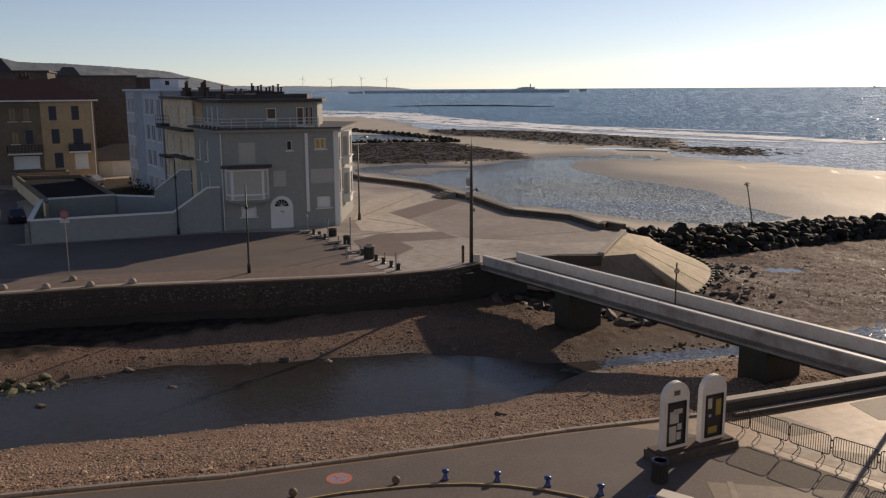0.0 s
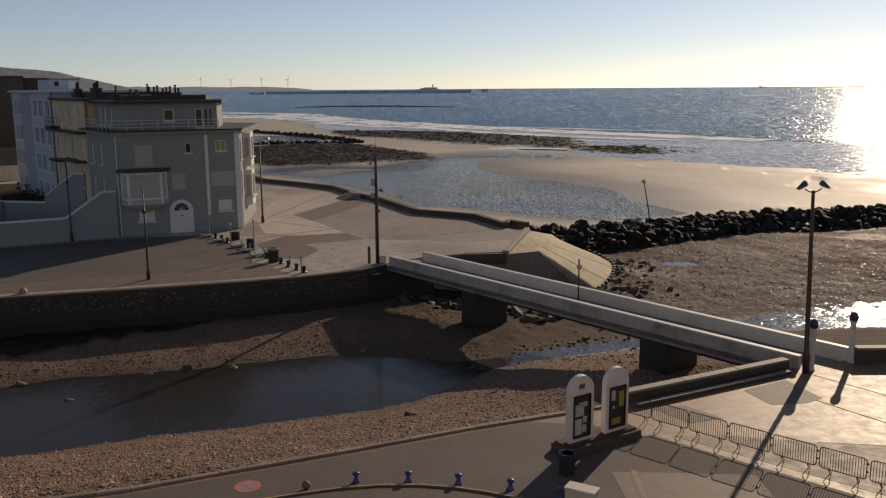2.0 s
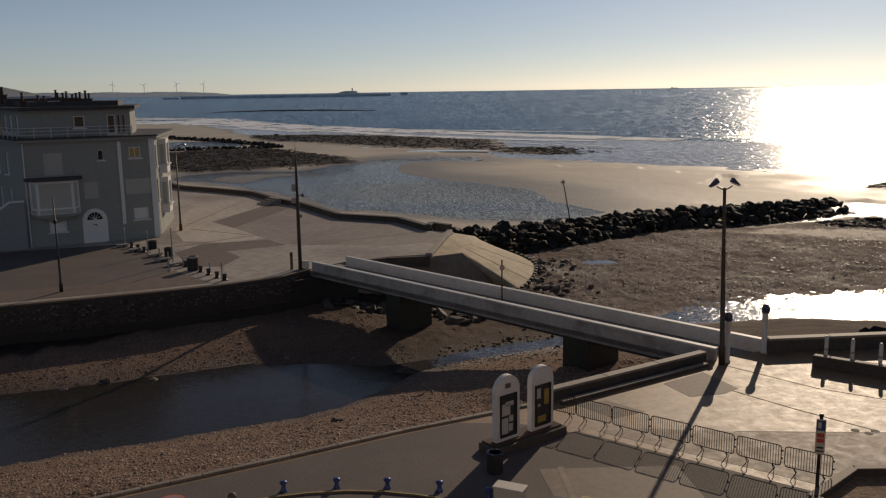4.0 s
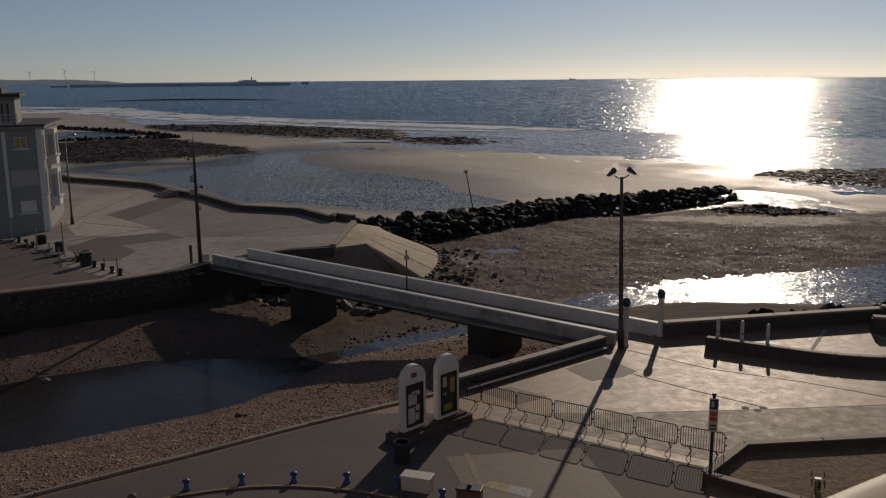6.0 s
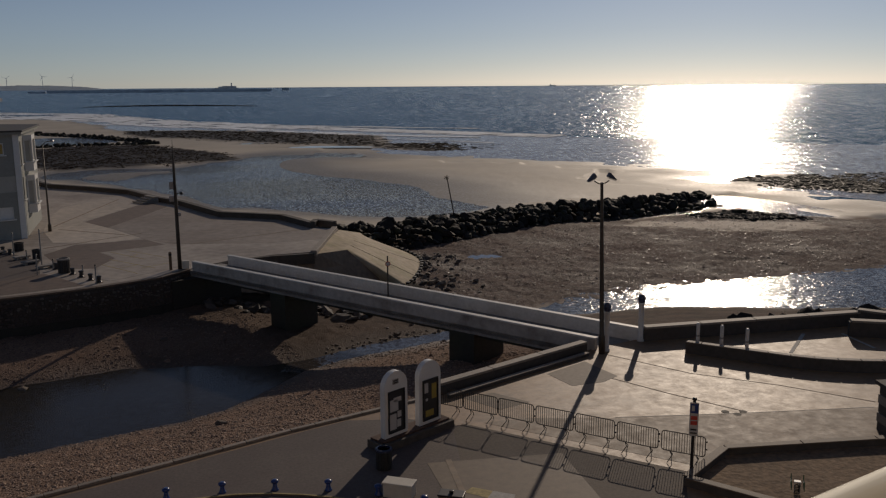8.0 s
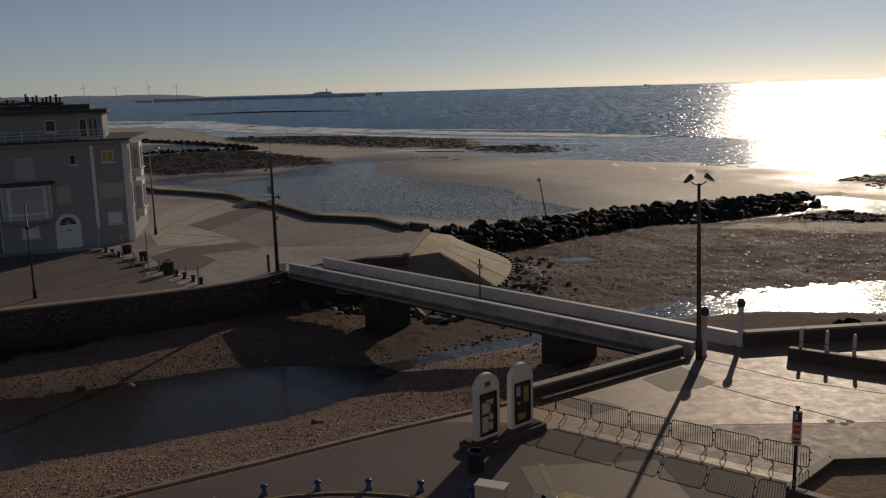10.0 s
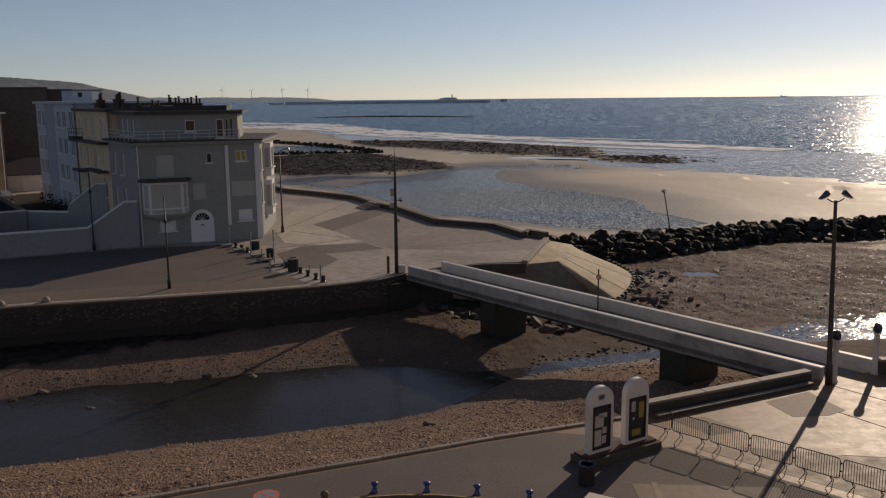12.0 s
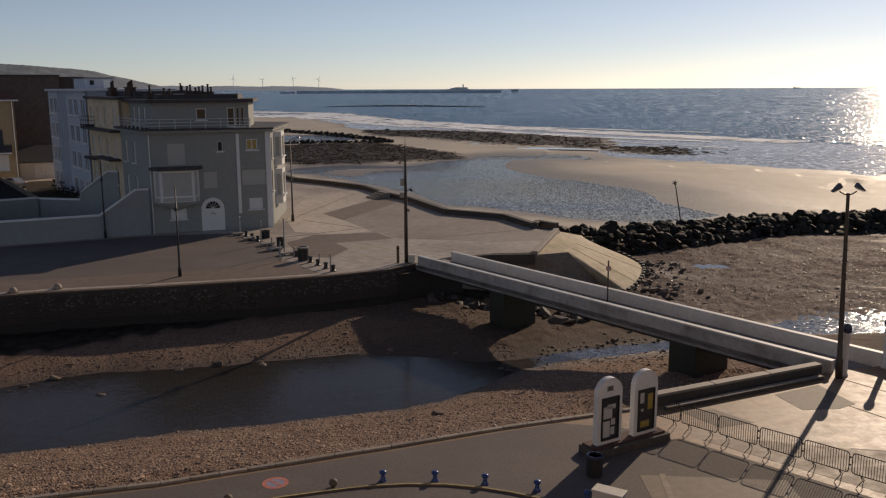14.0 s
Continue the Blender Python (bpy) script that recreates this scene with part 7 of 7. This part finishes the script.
arc = smooth_line([(-8, 25.6), (-4.3, 27.3), (-2.8, 27.75), (-0.5, 28.2), (0.8, 28.25), (2.2, 28.1), (3.4, 27.75), (4.4, 27.3), (5.5, 26.65), (6.6, 25.75), (7.4, 24.7), (8.0, 22.5)], 0.75)
arc_ob = thing("kerb", "curved low kerb with a worn yellow edge", "kerb", kind="structure")
for p, q in zip(arc, arc[1:]):
    bm = bmesh.new()
    box(bm, length(p, q) - 0.01, 0.16, 0.12, along(p, q) @ pose(length(p, q) / 2, -0.12, -0.02), 0.015)
    k = part("kerb_stone", bm, "concrete_dark", arc_ob)
    bm = bmesh.new()
    box(bm, length(p, q) - 0.01, 0.05, 0.012, along(p, q) @ pose(length(p, q) / 2, -0.16, 0.1))
    part("painted_edge", bm, "worn_yellow", k)
slab("forecourt", arc + [(8, 10), (-8, 10)], -0.05, 0.05, "asphalt", "asphalt forecourt inside the curved kerb", "pavement")


def disc(x, y, r, z, material, label, inner=0.0):
    bm = bmesh.new()
    n = 32
    o = [bm.verts.new((x + r * math.cos(2 * math.pi * i / n), y + r * math.sin(2 * math.pi * i / n), z)) for i in range(n)]
    if inner:
        q = [bm.verts.new((x + inner * math.cos(2 * math.pi * i / n), y + inner * math.sin(2 * math.pi * i / n), z)) for i in range(n)]
        for i in range(n):
            bm.faces.new((o[i], o[(i + 1) % n], q[(i + 1) % n], q[i]))
    else:
        bm.faces.new(o)
    return tagged(part("road_marking", bm, material), label, "road marking", kind="structure")


disc(-3.72, 28.72, 0.46, 0.012, "worn_red", "worn red ring of a painted no-parking disc", 0.31)
disc(-3.72, 28.72, 0.31, 0.0115, "worn_blue", "worn blue centre of a painted no-parking disc")
strip("road_marking", (-3.95, 28.95), (-3.49, 28.49), 0.09, 0.016, "worn_red", "red bar of the painted disc", "road marking")


# ---- notice panels ----
def notice_panel(x, y, ang, papers, plate):
    ob = thing("notice_panel", "white round-topped notice panel with a dark display case", "notice board", pose(x, y, 0.36, 0, 0, ang), "twin notice panels")
    w, h, t = 1.18, 2.55, 0.24
    bm = bmesh.new()
    out = [(-w / 2, 0), (w / 2, 0)] + [(w / 2 * math.cos(a), h - w / 2 + w / 2 * math.sin(a)) for a in np.linspace(0, math.pi, 17)]
    f = [bm.verts.new((a, -t / 2, b)) for a, b in out]
    g = [bm.verts.new((a, t / 2, b)) for a, b in out]
    for i in range(len(out)):
        j = (i + 1) % len(out)
        bm.faces.new((f[i], g[i], g[j], f[j]))
    bm.faces.new(f)
    bm.faces.new(g[::-1])
    bmesh.ops.bevel(bm, geom=[e for e in bm.edges if e.calc_face_angle(0) > 1.2], offset=0.02, segments=2, affect="EDGES")
    part("body", bm, "panel_white", ob)
    bm = bmesh.new()
    cw, c0, c1 = 0.84, 0.16, 1.82
    for x0, x1, z0, z1 in ((-cw / 2, cw / 2, c0, c0 + 0.05), (-cw / 2, cw / 2, c1 - 0.05, c1), (-cw / 2, -cw / 2 + 0.05, c0 + 0.05, c1 - 0.05), (cw / 2 - 0.05, cw / 2, c0 + 0.05, c1 - 0.05)):
        box(bm, x1 - x0, 0.06, z1 - z0, pose((x0 + x1) / 2, -t / 2 - 0.025, z0), 0.008)
    case = part("case_frame", bm, "metal_dark", ob, "dark case frame")
    bm = bmesh.new()
    box(bm, cw - 0.1, 0.02, c1 - c0 - 0.1, pose(0, -t / 2 - 0.006, c0 + 0.05))
    part("backing", bm, "case_dark", case)
    for px, pz, pw, ph, mat in papers:
        bm = bmesh.new()
        box(bm, pw, 0.006, ph, pose(px, -t / 2 - 0.02, pz))
        part("paper", bm, mat, case, "yellow poster" if mat == "paper_yellow" else "")
    if plate:
        bm = bmesh.new()
        box(bm, 0.3, 0.015, 0.2, pose(-0.02, -t / 2 - 0.006, 2.05), 0.005)
        pl = part("plate", bm, "grey_concrete", ob, "small grey plate with illegible lettering")
        for k in range(2):
            bm = bmesh.new()
            box(bm, 0.22, 0.006, 0.045, pose(-0.02, -t / 2 - 0.016, 2.09 + 0.075 * k))
            part("bar", bm, "metal_dark", pl)
    return ob


notice_panel(8.38, 30.42, 27, [(-0.12, 1.0, 0.42, 0.46, "paper"), (-0.18, 0.28, 0.34, 0.62, "paper"), (0.14, 0.72, 0.2, 0.24, "paper"), (0.12, 0.34, 0.2, 0.3, "paper"), (0.05, 1.35, 0.4, 0.18, "paper")], True)
notice_panel(9.98, 31.2, 27, [(-0.22, 1.28, 0.2, 0.4, "paper"), (0.2, 0.98, 0.26, 0.62, "paper_yellow"), (-0.05, 0.3, 0.44, 0.26, "paper_yellow"), (-0.2, 0.95, 0.12, 0.1, "paper")], False)
pl = thing("plinth", "dark brick-edged plinth under the notice panels", "plinth", pose(9.2, 30.85, 0, 0, 0, 26))
bm = bmesh.new()
box(bm, 3.7, 1.0, 0.3, pose(0, 0, 0), 0.03)
part("body", bm, "pit_wall", pl)
bm = bmesh.new()
box(bm, 3.5, 0.75, 0.07, pose(0, 0.05, 0.3), 0.02)
part("top_slab", bm, "chimney", pl)


# ---- crowd barriers ----
def barrier(w):
    ob = thing("crowd_barrier", "dull steel crowd barrier with bent feet", "barrier", group="row of crowd barriers")
    z0, z1, r = 0.36, 1.1, 0.019
    c = 0.1
    bm = bmesh.new()
    rim = [(-w / 2 + c, z0), (w / 2 - c, z0), (w / 2 - c * 0.3, z0 + c * 0.3), (w / 2, z0 + c), (w / 2, z1 - c), (w / 2 - c * 0.3, z1 - c * 0.3), (w / 2 - c, z1), (-w / 2 + c, z1),
           (-w / 2 + c * 0.3, z1 - c * 0.3), (-w / 2, z1 - c), (-w / 2, z0 + c), (-w / 2 + c * 0.3, z0 + c * 0.3), (-w / 2 + c, z0)]
    path_tube(bm, [(x, 0, z) for x, z in rim], r, 6)
    part("frame", bm, "barrier_steel", ob)
    for i in range(16):
        x = -w / 2 + w * (i + 1) / 17
        bm = bmesh.new()
        tube(bm, (x, 0, z0), (x, 0, z1), 0.012, seg=5)
        part("bar", bm, "barrier_steel", ob)
    for s in (-1, 1):
        bm = bmesh.new()
        x = s * w * 0.3
        path_tube(bm, [(x, 0, z0), (x + 0.1, -0.1, 0.24), (x - 0.02, -0.3, 0.02)], 0.016, 6)
        path_tube(bm, [(x, 0.0, z0), (x + 0.08, 0.12, 0.2), (x, 0.28, 0.02)], 0.016, 6)
        part("foot", bm, "barrier_steel", ob)
    for z in (0.62, 0.9):
        bm = bmesh.new()
        box(bm, 0.07, 0.05, 0.07, pose(w / 2 + 0.035, 0, z), 0.01)
        part("hook", bm, "barrier_steel", ob)
    return ob


joints = [(10.74, 33.36), (11.8, 32.12), (12.82, 30.93), (13.87, 29.65), (14.95, 28.4), (16.02, 27.14), (17.1, 25.88), (18.27, 24.66)]
b0 = None
for p, q in zip(joints, joints[1:]):
    m = along(p, q) @ pose(length(p, q) / 2, 0, 0)
    if b0 is None:
        b0 = barrier(1.55)
        b0.matrix_basis = m
    else:
        copy_thing(b0, m)

# ---- boxes on the quay ----
bx1 = thing("utility_box", "cream concrete box standing on the asphalt", "box", pose(7.35, 26.2, 0, 0, 0, -36))
bm = bmesh.new()
box(bm, 1.0, 0.5, 0.46, None, 0.03)
part("body", bm, "box_cream", bx1)
bm = bmesh.new()
box(bm, 1.06, 0.56, 0.07, pose(0, 0, 0.46), 0.02)
part("lid", bm, "box_cream", bx1)
bx2 = thing("utility_box", "dark grey box with a hinged lid", "box", pose(8.75, 24.95, 0, 0, 0, -32))
bm = bmesh.new()
box(bm, 0.8, 0.45, 0.4, None, 0.03)
part("body", bm, "concrete_dark", bx2)
bm = bmesh.new()
box(bm, 0.85, 0.5, 0.06, pose(0, 0, 0.4), 0.02)
lid = part("lid", bm, "metal_dark", bx2)
bm = bmesh.new()
box(bm, 0.14, 0.1, 0.08, pose(0, 0, 0.46), 0.02)
part("handle", bm, "metal_dark", lid)
slab("road_marking", [(9.45, 25.7), (9.85, 25.95), (10.4, 25.45), (10.05, 25.05)], -0.02, 0.018, "worn_yellow", "worn pale yellow paint patch", "road marking")
slab("road_marking", [(10.05, 25.05), (10.4, 25.45), (11.0, 24.95), (10.65, 24.4)], -0.02, 0.0185, "worn_white", "worn bluish white paint patch", "road marking")
slab("pavement_patch", [(9.0, 28.3), (13.95, 27.45), (13.5, 23.3), (12.0, 19.0), (9.6, 19.0), (8.75, 24.6)], -0.04, 0.013, "concrete_c", "pale concrete patch in the asphalt", "pavement")
slab("pavement_patch", [(11.5, 31.4), (17.9, 24.0), (16.3, 22.6), (14.8, 17), (17, 10), (8.05, 10), (9.15, 24), (10.9, 30.8)], -0.05, 0.009, "asphalt_warm", "dark brown asphalt beside the barriers", "pavement")
slab("pavement_patch", [(17.35, 35.8), (19.9, 36.9), (20.3, 34.4), (19.3, 33.9), (17.7, 33.9)], -0.04, 0.007, "concrete_dark", "darker square patch in the concrete", "pavement")
slab("pavement_patch", [(12.5, 34.2), (14.0, 34.3), (15.05, 32.7), (13.5, 32.3)], -0.04, 0.007, "concrete_c", "darker worn patch in the concrete", "pavement")
slab("pavement_patch", [(14.2, 31.05), (17.46, 29.9), (22.7, 28.5), (28.4, 27.2), (31, 26.6), (31, 22), (18.4, 24.4), (12.3, 31.2)], -0.04, 0.006, "concrete_b", "greyer concrete slab beside the sandpit", "pavement")
slab("pavement_patch", [(16.0, 22.45), (17.0, 24.0), (18.1, 24.5), (18.6, 24.2), (17.2, 21.0)], -0.04, 0.0135, "concrete", "pale concrete corner by the sandpit wall", "pavement")
for pts, w in (([(21.4, 37.6), (23.7, 33.6), (26.5, 30.8), (28.9, 27.7)], 0.025), ([(19.9, 34.2), (21.2, 31.65), (22.9, 28.8)], 0.035)):
    for a, b in zip(pts, pts[1:]):
        strip("pavement_joint", a, b, w, 0.0125, "joint", "thin dark joint in the concrete", "joint")
for a, b in (((17.6, 29.9), (22.7, 28.54)), ((22.7, 28.54), (28.4, 27.24))):
    strip("pavement_joint", a, b, 0.05, 0.0125, "concrete_pale", "pale edge of a concrete slab", "joint")
for x, y, s in ((22.2, 28.9, 0.3), (22.9, 28.65, 0.4), (22.5, 28.5, 0.25)):
    disc(x, y, 0.16, 0.013, "pit_wall", "dark broken hole along a joint")

for a, b, w in (((30.28, 34.54), (33.28, 37.1), 0.18), ((35.25, 36.4), (34.85, 33.75), 0.14)):
    strip("painted_line", a, b, w, 0.016, "worn_white", "worn white painted line behind the curved wall", "line")
strip("pavement_strip", (9.81, 28.32), (9.39, 25.58), 0.22, 0.019, "concrete_b", "narrow mortared strip along the concrete patch", "pavement")
strip("painted_line", (-49.9, 97.8), (-39.6, 76.3), 0.16, 0.016, "worn_yellow", "worn yellow kerb line up the side street", "line")
parapet("sea_parapet", [(35.3, 35.95), (37.0, 34.9)], 0.4, 0.85, "pit_wall", "short dark return of the sea parapet", cap="kerb")

# ---- sign post, sandpit, curved wall ----
sp = thing("sign_post", "slim post with a white, blue and red notice sign", "sign", pose(17.35, 24.25, 0, 0, 0, -32))
bm = bmesh.new()
lathe(bm, [(0.06, 0), (0.055, 2.76), (0.075, 2.77), (0.075, 2.84), (0.03, 2.87)], 12)
part("post", bm, "metal_dark", sp)
bm = bmesh.new()
box(bm, 0.3, 0.03, 1.2, pose(0, -0.075, 1.5), 0.008)
sg = part("sign_board", bm, "paper", sp, "white sign with blue and red fields")
for mat, z, h, w, x in (("blue_metal", 2.32, 0.34, 0.26, 0), ("red_paint", 1.9, 0.14, 0.22, 0), ("red_paint", 2.08, 0.14, 0.22, 0), ("metal_dark", 1.7, 0.06, 0.2, 0), ("metal_dark", 1.58, 0.05, 0.22, 0), ("paper", 2.4, 0.2, 0.1, -0.04)):
    bm = bmesh.new()
    box(bm, w, 0.008, h, pose(x, -0.094 - (0.006 if w == 0.1 else 0), z))
    part("field", bm, mat, sg)

parapet("pit_wall", [(16.75, 23.65), (19.5, 25.3), (25.35, 24.1), (31, 22.4)], 0.22, 0.34, "pit_wall", "low dark wall round the sandpit", cap="concrete_c", cap_h=0.05)
parapet("pit_wall", [(16.75, 23.65), (18.5, 21.1), (20.7, 17.9)], 0.22, 0.34, "pit_wall", "low dark wall round the sandpit", cap="concrete_c", cap_h=0.05)
slab("sandpit", [(16.8, 23.6), (19.5, 25.2), (25.3, 24.0), (31, 22.3), (31, 14), (20.7, 17.8), (18.5, 21.0)], -0.05, 0.03, "sand_pit", "trampled brown sand of a playground pit", "sand")


def spring_rider(x, y):
    ob = thing("spring_rider", "small playground spring rider with green side panels", "playground ride", pose(x, y, 0.02, 0, 0, 52) @ Matrix.Diagonal((0.75, 0.75, 0.75, 1)))
    bm = bmesh.new()
    path_tube(bm, [(0.12 * math.cos(a), 0.12 * math.sin(a), 0.04 + a * 0.011) for a in np.linspace(0, 6 * 2 * math.pi, 60)], 0.022, 5)
    part("spring", bm, "metal_dark", ob)
    for s in (-1, 1):
        bm = bmesh.new()
        prism(bm, [(-0.42, -0.02), (0.42, -0.02), (0.42, 0.02), (-0.42, 0.02)], 0.35, 0.4)
        out = [(-0.4, 0.42), (-0.2, 0.38), (0.25, 0.38), (0.42, 0.5), (0.34, 0.78), (0.2, 0.62), (-0.15, 0.6), (-0.36, 0.74)]
        a = [bm.verts.new((u, -0.02, z)) for u, z in out]
        b = [bm.verts.new((u, 0.02, z)) for u, z in out]
        for i in range(len(out)):
            j = (i + 1) % len(out)
            bm.faces.new((a[i], a[j], b[j], b[i]))
        bm.faces.new(a)
        bm.faces.new(b[::-1])
        bmesh.ops.translate(bm, vec=(0, s * 0.26, 0), verts=bm.verts)
        part("side_panel", bm, "leaf_green", ob, "green side panel")
    bm = bmesh.new()
    box(bm, 0.24, 0.3, 0.06, pose(-0.02, 0, 0.56), 0.025)
    part("seat", bm, "panel_white", ob, "white seat")
    return ob


spring_rider(19.8, 21.85)
ship_line = smooth_line([(25.4, 36.4), (27.35, 34.25), (29.5, 32.05), (32.2, 30.6), (35.15, 29.9), (41, 29.3)], 0.9)
parapet("curved_wall", ship_line, 0.24, 0.62, "pit_wall", "curved low concrete wall on the seafront, its near side in shade", cap="kerb", cap_h=0.05)
for x, y in ((26.0, 36.45), (26.85, 35.65), (27.65, 34.7)):
    ob = thing("post", "white round post rising behind the curved wall", "post", pose(x + 0.22, y + 0.2, 0), "white posts at the curved wall")
    bm = bmesh.new()
    lathe(bm, [(0.12, 0), (0.12, 0.05), (0.095, 0.08), (0.09, 1.36), (0.05, 1.43)], 12)
    part("shaft", bm, "white_wall", ob)
    bm = bmesh.new()
    lathe(bm, [(0.092, 0.7), (0.096, 0.72), (0.096, 0.78), (0.092, 0.8)], 12)
    part("band", bm, "galvanised", ob)
hut = thing("wall_pier", "dark stone pier with pale quoins ending a wall", "wall", pose(27.0, 24.75, 0, 0, 0, -16))
for k in range(5):
    bm = bmesh.new()
    box(bm, 1.1 + 0.08 * (k % 2), 0.9, 0.36, pose(0, 0, k * 0.37), 0.03)
    part("block", bm, "kerb" if k % 2 else "pit_wall", hut)
bm = bmesh.new()
box(bm, 1.4, 1.15, 0.16, pose(0, 0, 1.85), 0.03)
part("cap", bm, "pit_wall", hut)


# ---- cars ----
def car(x, y, ang, paint, label):
    ob = thing("car", label, "car", pose(x, y, 0, 0, 0, ang))
    bm = bmesh.new()
    prof = [(-2.0, 0.3), (-2.05, 0.75), (-1.9, 0.95), (-1.5, 1.0), (-1.0, 1.42), (0.3, 1.46), (1.0, 1.0), (1.8, 0.85), (2.05, 0.65), (2.05, 0.3)]
    rows = []
    for y0, k in ((-0.82, 0.94), (-0.7, 1.0), (0.7, 1.0), (0.82, 0.94)):
        rows.append([bm.verts.new((px, y0 if z < 1.05 else y0 * 0.82, z * (k if z > 0.5 else 1))) for px, z in prof])
    for a, b in zip(rows, rows[1:]):
        for i in range(len(prof)):
            j = (i + 1) % len(prof)
            bm.faces.new((a[i], b[i], b[j], a[j]))
    bm.faces.new(rows[0])
    bm.faces.new(rows[-1][::-1])
    body = part("body", bm, paint, ob)
    for s in (-1, 1):
        bm = bmesh.new()
        a = [bm.verts.new((px, s * (0.79 if z < 1.1 else 0.69), z)) for px, z in ((-1.3, 1.0), (-0.95, 1.32), (0.25, 1.36), (0.8, 1.0))]
        b = [bm.verts.new((v.co.x, v.co.y - s * 0.02, v.co.z)) for v in a]
        bm.faces.new(a)
        for i in range(4):
            bm.faces.new((a[i], a[(i + 1) % 4], b[(i + 1) % 4], b[i]))
        part("side_window", bm, "glass_dark", body)
    for px in (-1.25, 1.25):
        for s in (-1, 1):
            bm = bmesh.new()
            tube(bm, (px, s * 0.66, 0.31), (px, s * 0.85, 0.31), 0.31, seg=16)
            wh = part("wheel", bm, "rubber", ob)
            bm = bmesh.new()
            tube(bm, (px, s * 0.84, 0.31), (px, s * 0.862, 0.31), 0.19, seg=12)
            part("rim", bm, "galvanised", wh)
    for s in (-1, 1):
        bm = bmesh.new()
        box(bm, 0.05, 0.3, 0.14, pose(-2.03, s * 0.55, 0.68), 0.01)
        part("tail_light", bm, "red_paint", body)
    return ob


car(-49.8, 123.4, 148, "car_silver", "silver-grey hatchback parked behind the yard wall")
car(-43.9, 89.2, 117, "car_dark", "dark blue car parked beside the yard wall")


def hedge():
    r = random.Random(9)
    bm = bmesh.new()
    for k in range(1900):
        x, y, z = r.uniform(-36, -30), r.uniform(98, 108), 0.2 + 1.4 * r.random()
        if k >= 500:
            # a patchy row along the foot of the houses
            f = r.random()
            x, y, z = -35.5 - 8.5 * f + r.gauss(0, 0.5), 105 + 20 * f + r.gauss(0, 0.8), (0.4 + 1.3 * math.sin(9 * f) ** 2) * r.random()
        s = r.uniform(0.12, 0.3)
        v = [bm.verts.new((x + r.uniform(-s, s), y + r.uniform(-s, s), z + r.uniform(-s, s))) for _ in range(3)]
        bm.faces.new(v)
    for _ in range(30):
        x, y = r.uniform(-36, -30), r.uniform(98, 108)
        tube(bm, (x, y, 0), (x + r.uniform(-0.4, 0.4), y, 1.6), 0.03, 0.01, 4)
    return tagged(part("hedge", bm, "hedge"), "dry brown scrub in the garden behind the walls", "hedge", kind="stuff")


hedge()

# ---- the balcony from which the view is taken ----
bal = thing("balcony", "balcony with a cream tubular handrail", "balcony", kind="structure")
RA, RB2 = Vector((-2.6, -0.006, 12.906)), Vector((2.4, 1.257, 12.906))
bm = bmesh.new()
tube(bm, RA, RB2, 0.045, seg=28)
part("handrail", bm, "rail_cream", bal, "cream painted tubular handrail", smooth=True)
bm = bmesh.new()
for i in range(6):
    p = RA.lerp(RB2, i / 5)
    tube(bm, p, (p.x, p.y, 11.9), 0.02, seg=8)
part("balusters", bm, "rail_cream", bal)
bm = bmesh.new()
prism(bm, [(-2.9, -1.4), (2.9, -1.4), (2.9, 1.5), (-2.9, 0.02)], 11.7, 11.9)
part("slab", bm, "grey_concrete", bal)
slab("building_wall", [(-16, -2.2), (20, -2.2), (20, -14), (-16, -14)], 0, 21, "cream", "cream rendered apartment building carrying the balcony", "wall")
bm = bmesh.new()
box(bm, 5.8, 1.2, 0.3, pose(0, -1.7, 11.65))
part("bracket", bm, "grey_concrete", bal)


# ---- stones of the river wall ----
def wall_stones():
    r = random.Random(31)
    meshes = []
    for k in range(9):
        bm = bmesh.new()
        box(bm, 1, 0.16, 1, pose(0, 0, -0.5))
        for v in bm.verts:
            v.co.x += r.uniform(-0.16, 0.16)
            v.co.z += r.uniform(-0.18, 0.18)
            if v.co.y < 0:
                v.co.x *= 0.86
                v.co.z *= 0.82
        me = bpy.data.meshes.new("stone")
        bm.to_mesh(me)
        bm.free()
        me.materials.append(M["stone_pale" if k > 6 else "stone"])
        meshes.append(me)
    spots = []
    run = 0.0
    for p, q in zip(wall_line, wall_line[1:]):
        m = along(p, q)
        d = length(p, q)
        z = -0.36
        while z > -2.1:
            h = r.uniform(0.12, 0.2)
            u = r.uniform(0, 0.3)
            while u < d - 0.1:
                w = r.uniform(0.14, 0.34)
                spots.append((z > -1.25 and r.random() < 0.3, m @ pose(u + w / 2, -0.17, z + r.uniform(-0.04, 0.04), 0, r.uniform(-9, 9), 0) @ Matrix.Diagonal((w - 0.045, 1, h - 0.04, 1)), (m @ Vector((u, 0, 0))).x))
                u += w
            z -= h
    near = sorted(spots, key=lambda s: abs(s[2] + 12))
    for pale, m, _ in near[:300]:
        linked("stone", meshes[r.randrange(7, 9) if pale else r.randrange(7)], None, wall_ob, m=m)
    verts, faces = {"stone": [], "stone_pale": []}, {"stone": [], "stone_pale": []}
    for pale, m, _ in near[300:]:
        i = r.randrange(7, 9) if pale else r.randrange(7)
        mat = "stone_pale" if pale else "stone"
        k = len(verts[mat])
        verts[mat] += [(m @ v.co)[:] for v in meshes[i].vertices]
        faces[mat] += [[k + j for j in f.vertices] for f in meshes[i].polygons]
    for mat, label in (("stone", "squared rubble facing stones"), ("stone_pale", "paler facing stones among the dark ones")):
        me = bpy.data.meshes.new("stone_fill")
        me.from_pydata(verts[mat], [], faces[mat])
        tagged(linked("stone_fill", me, mat, wall_ob), label, kind="stuff")


wall_stones()
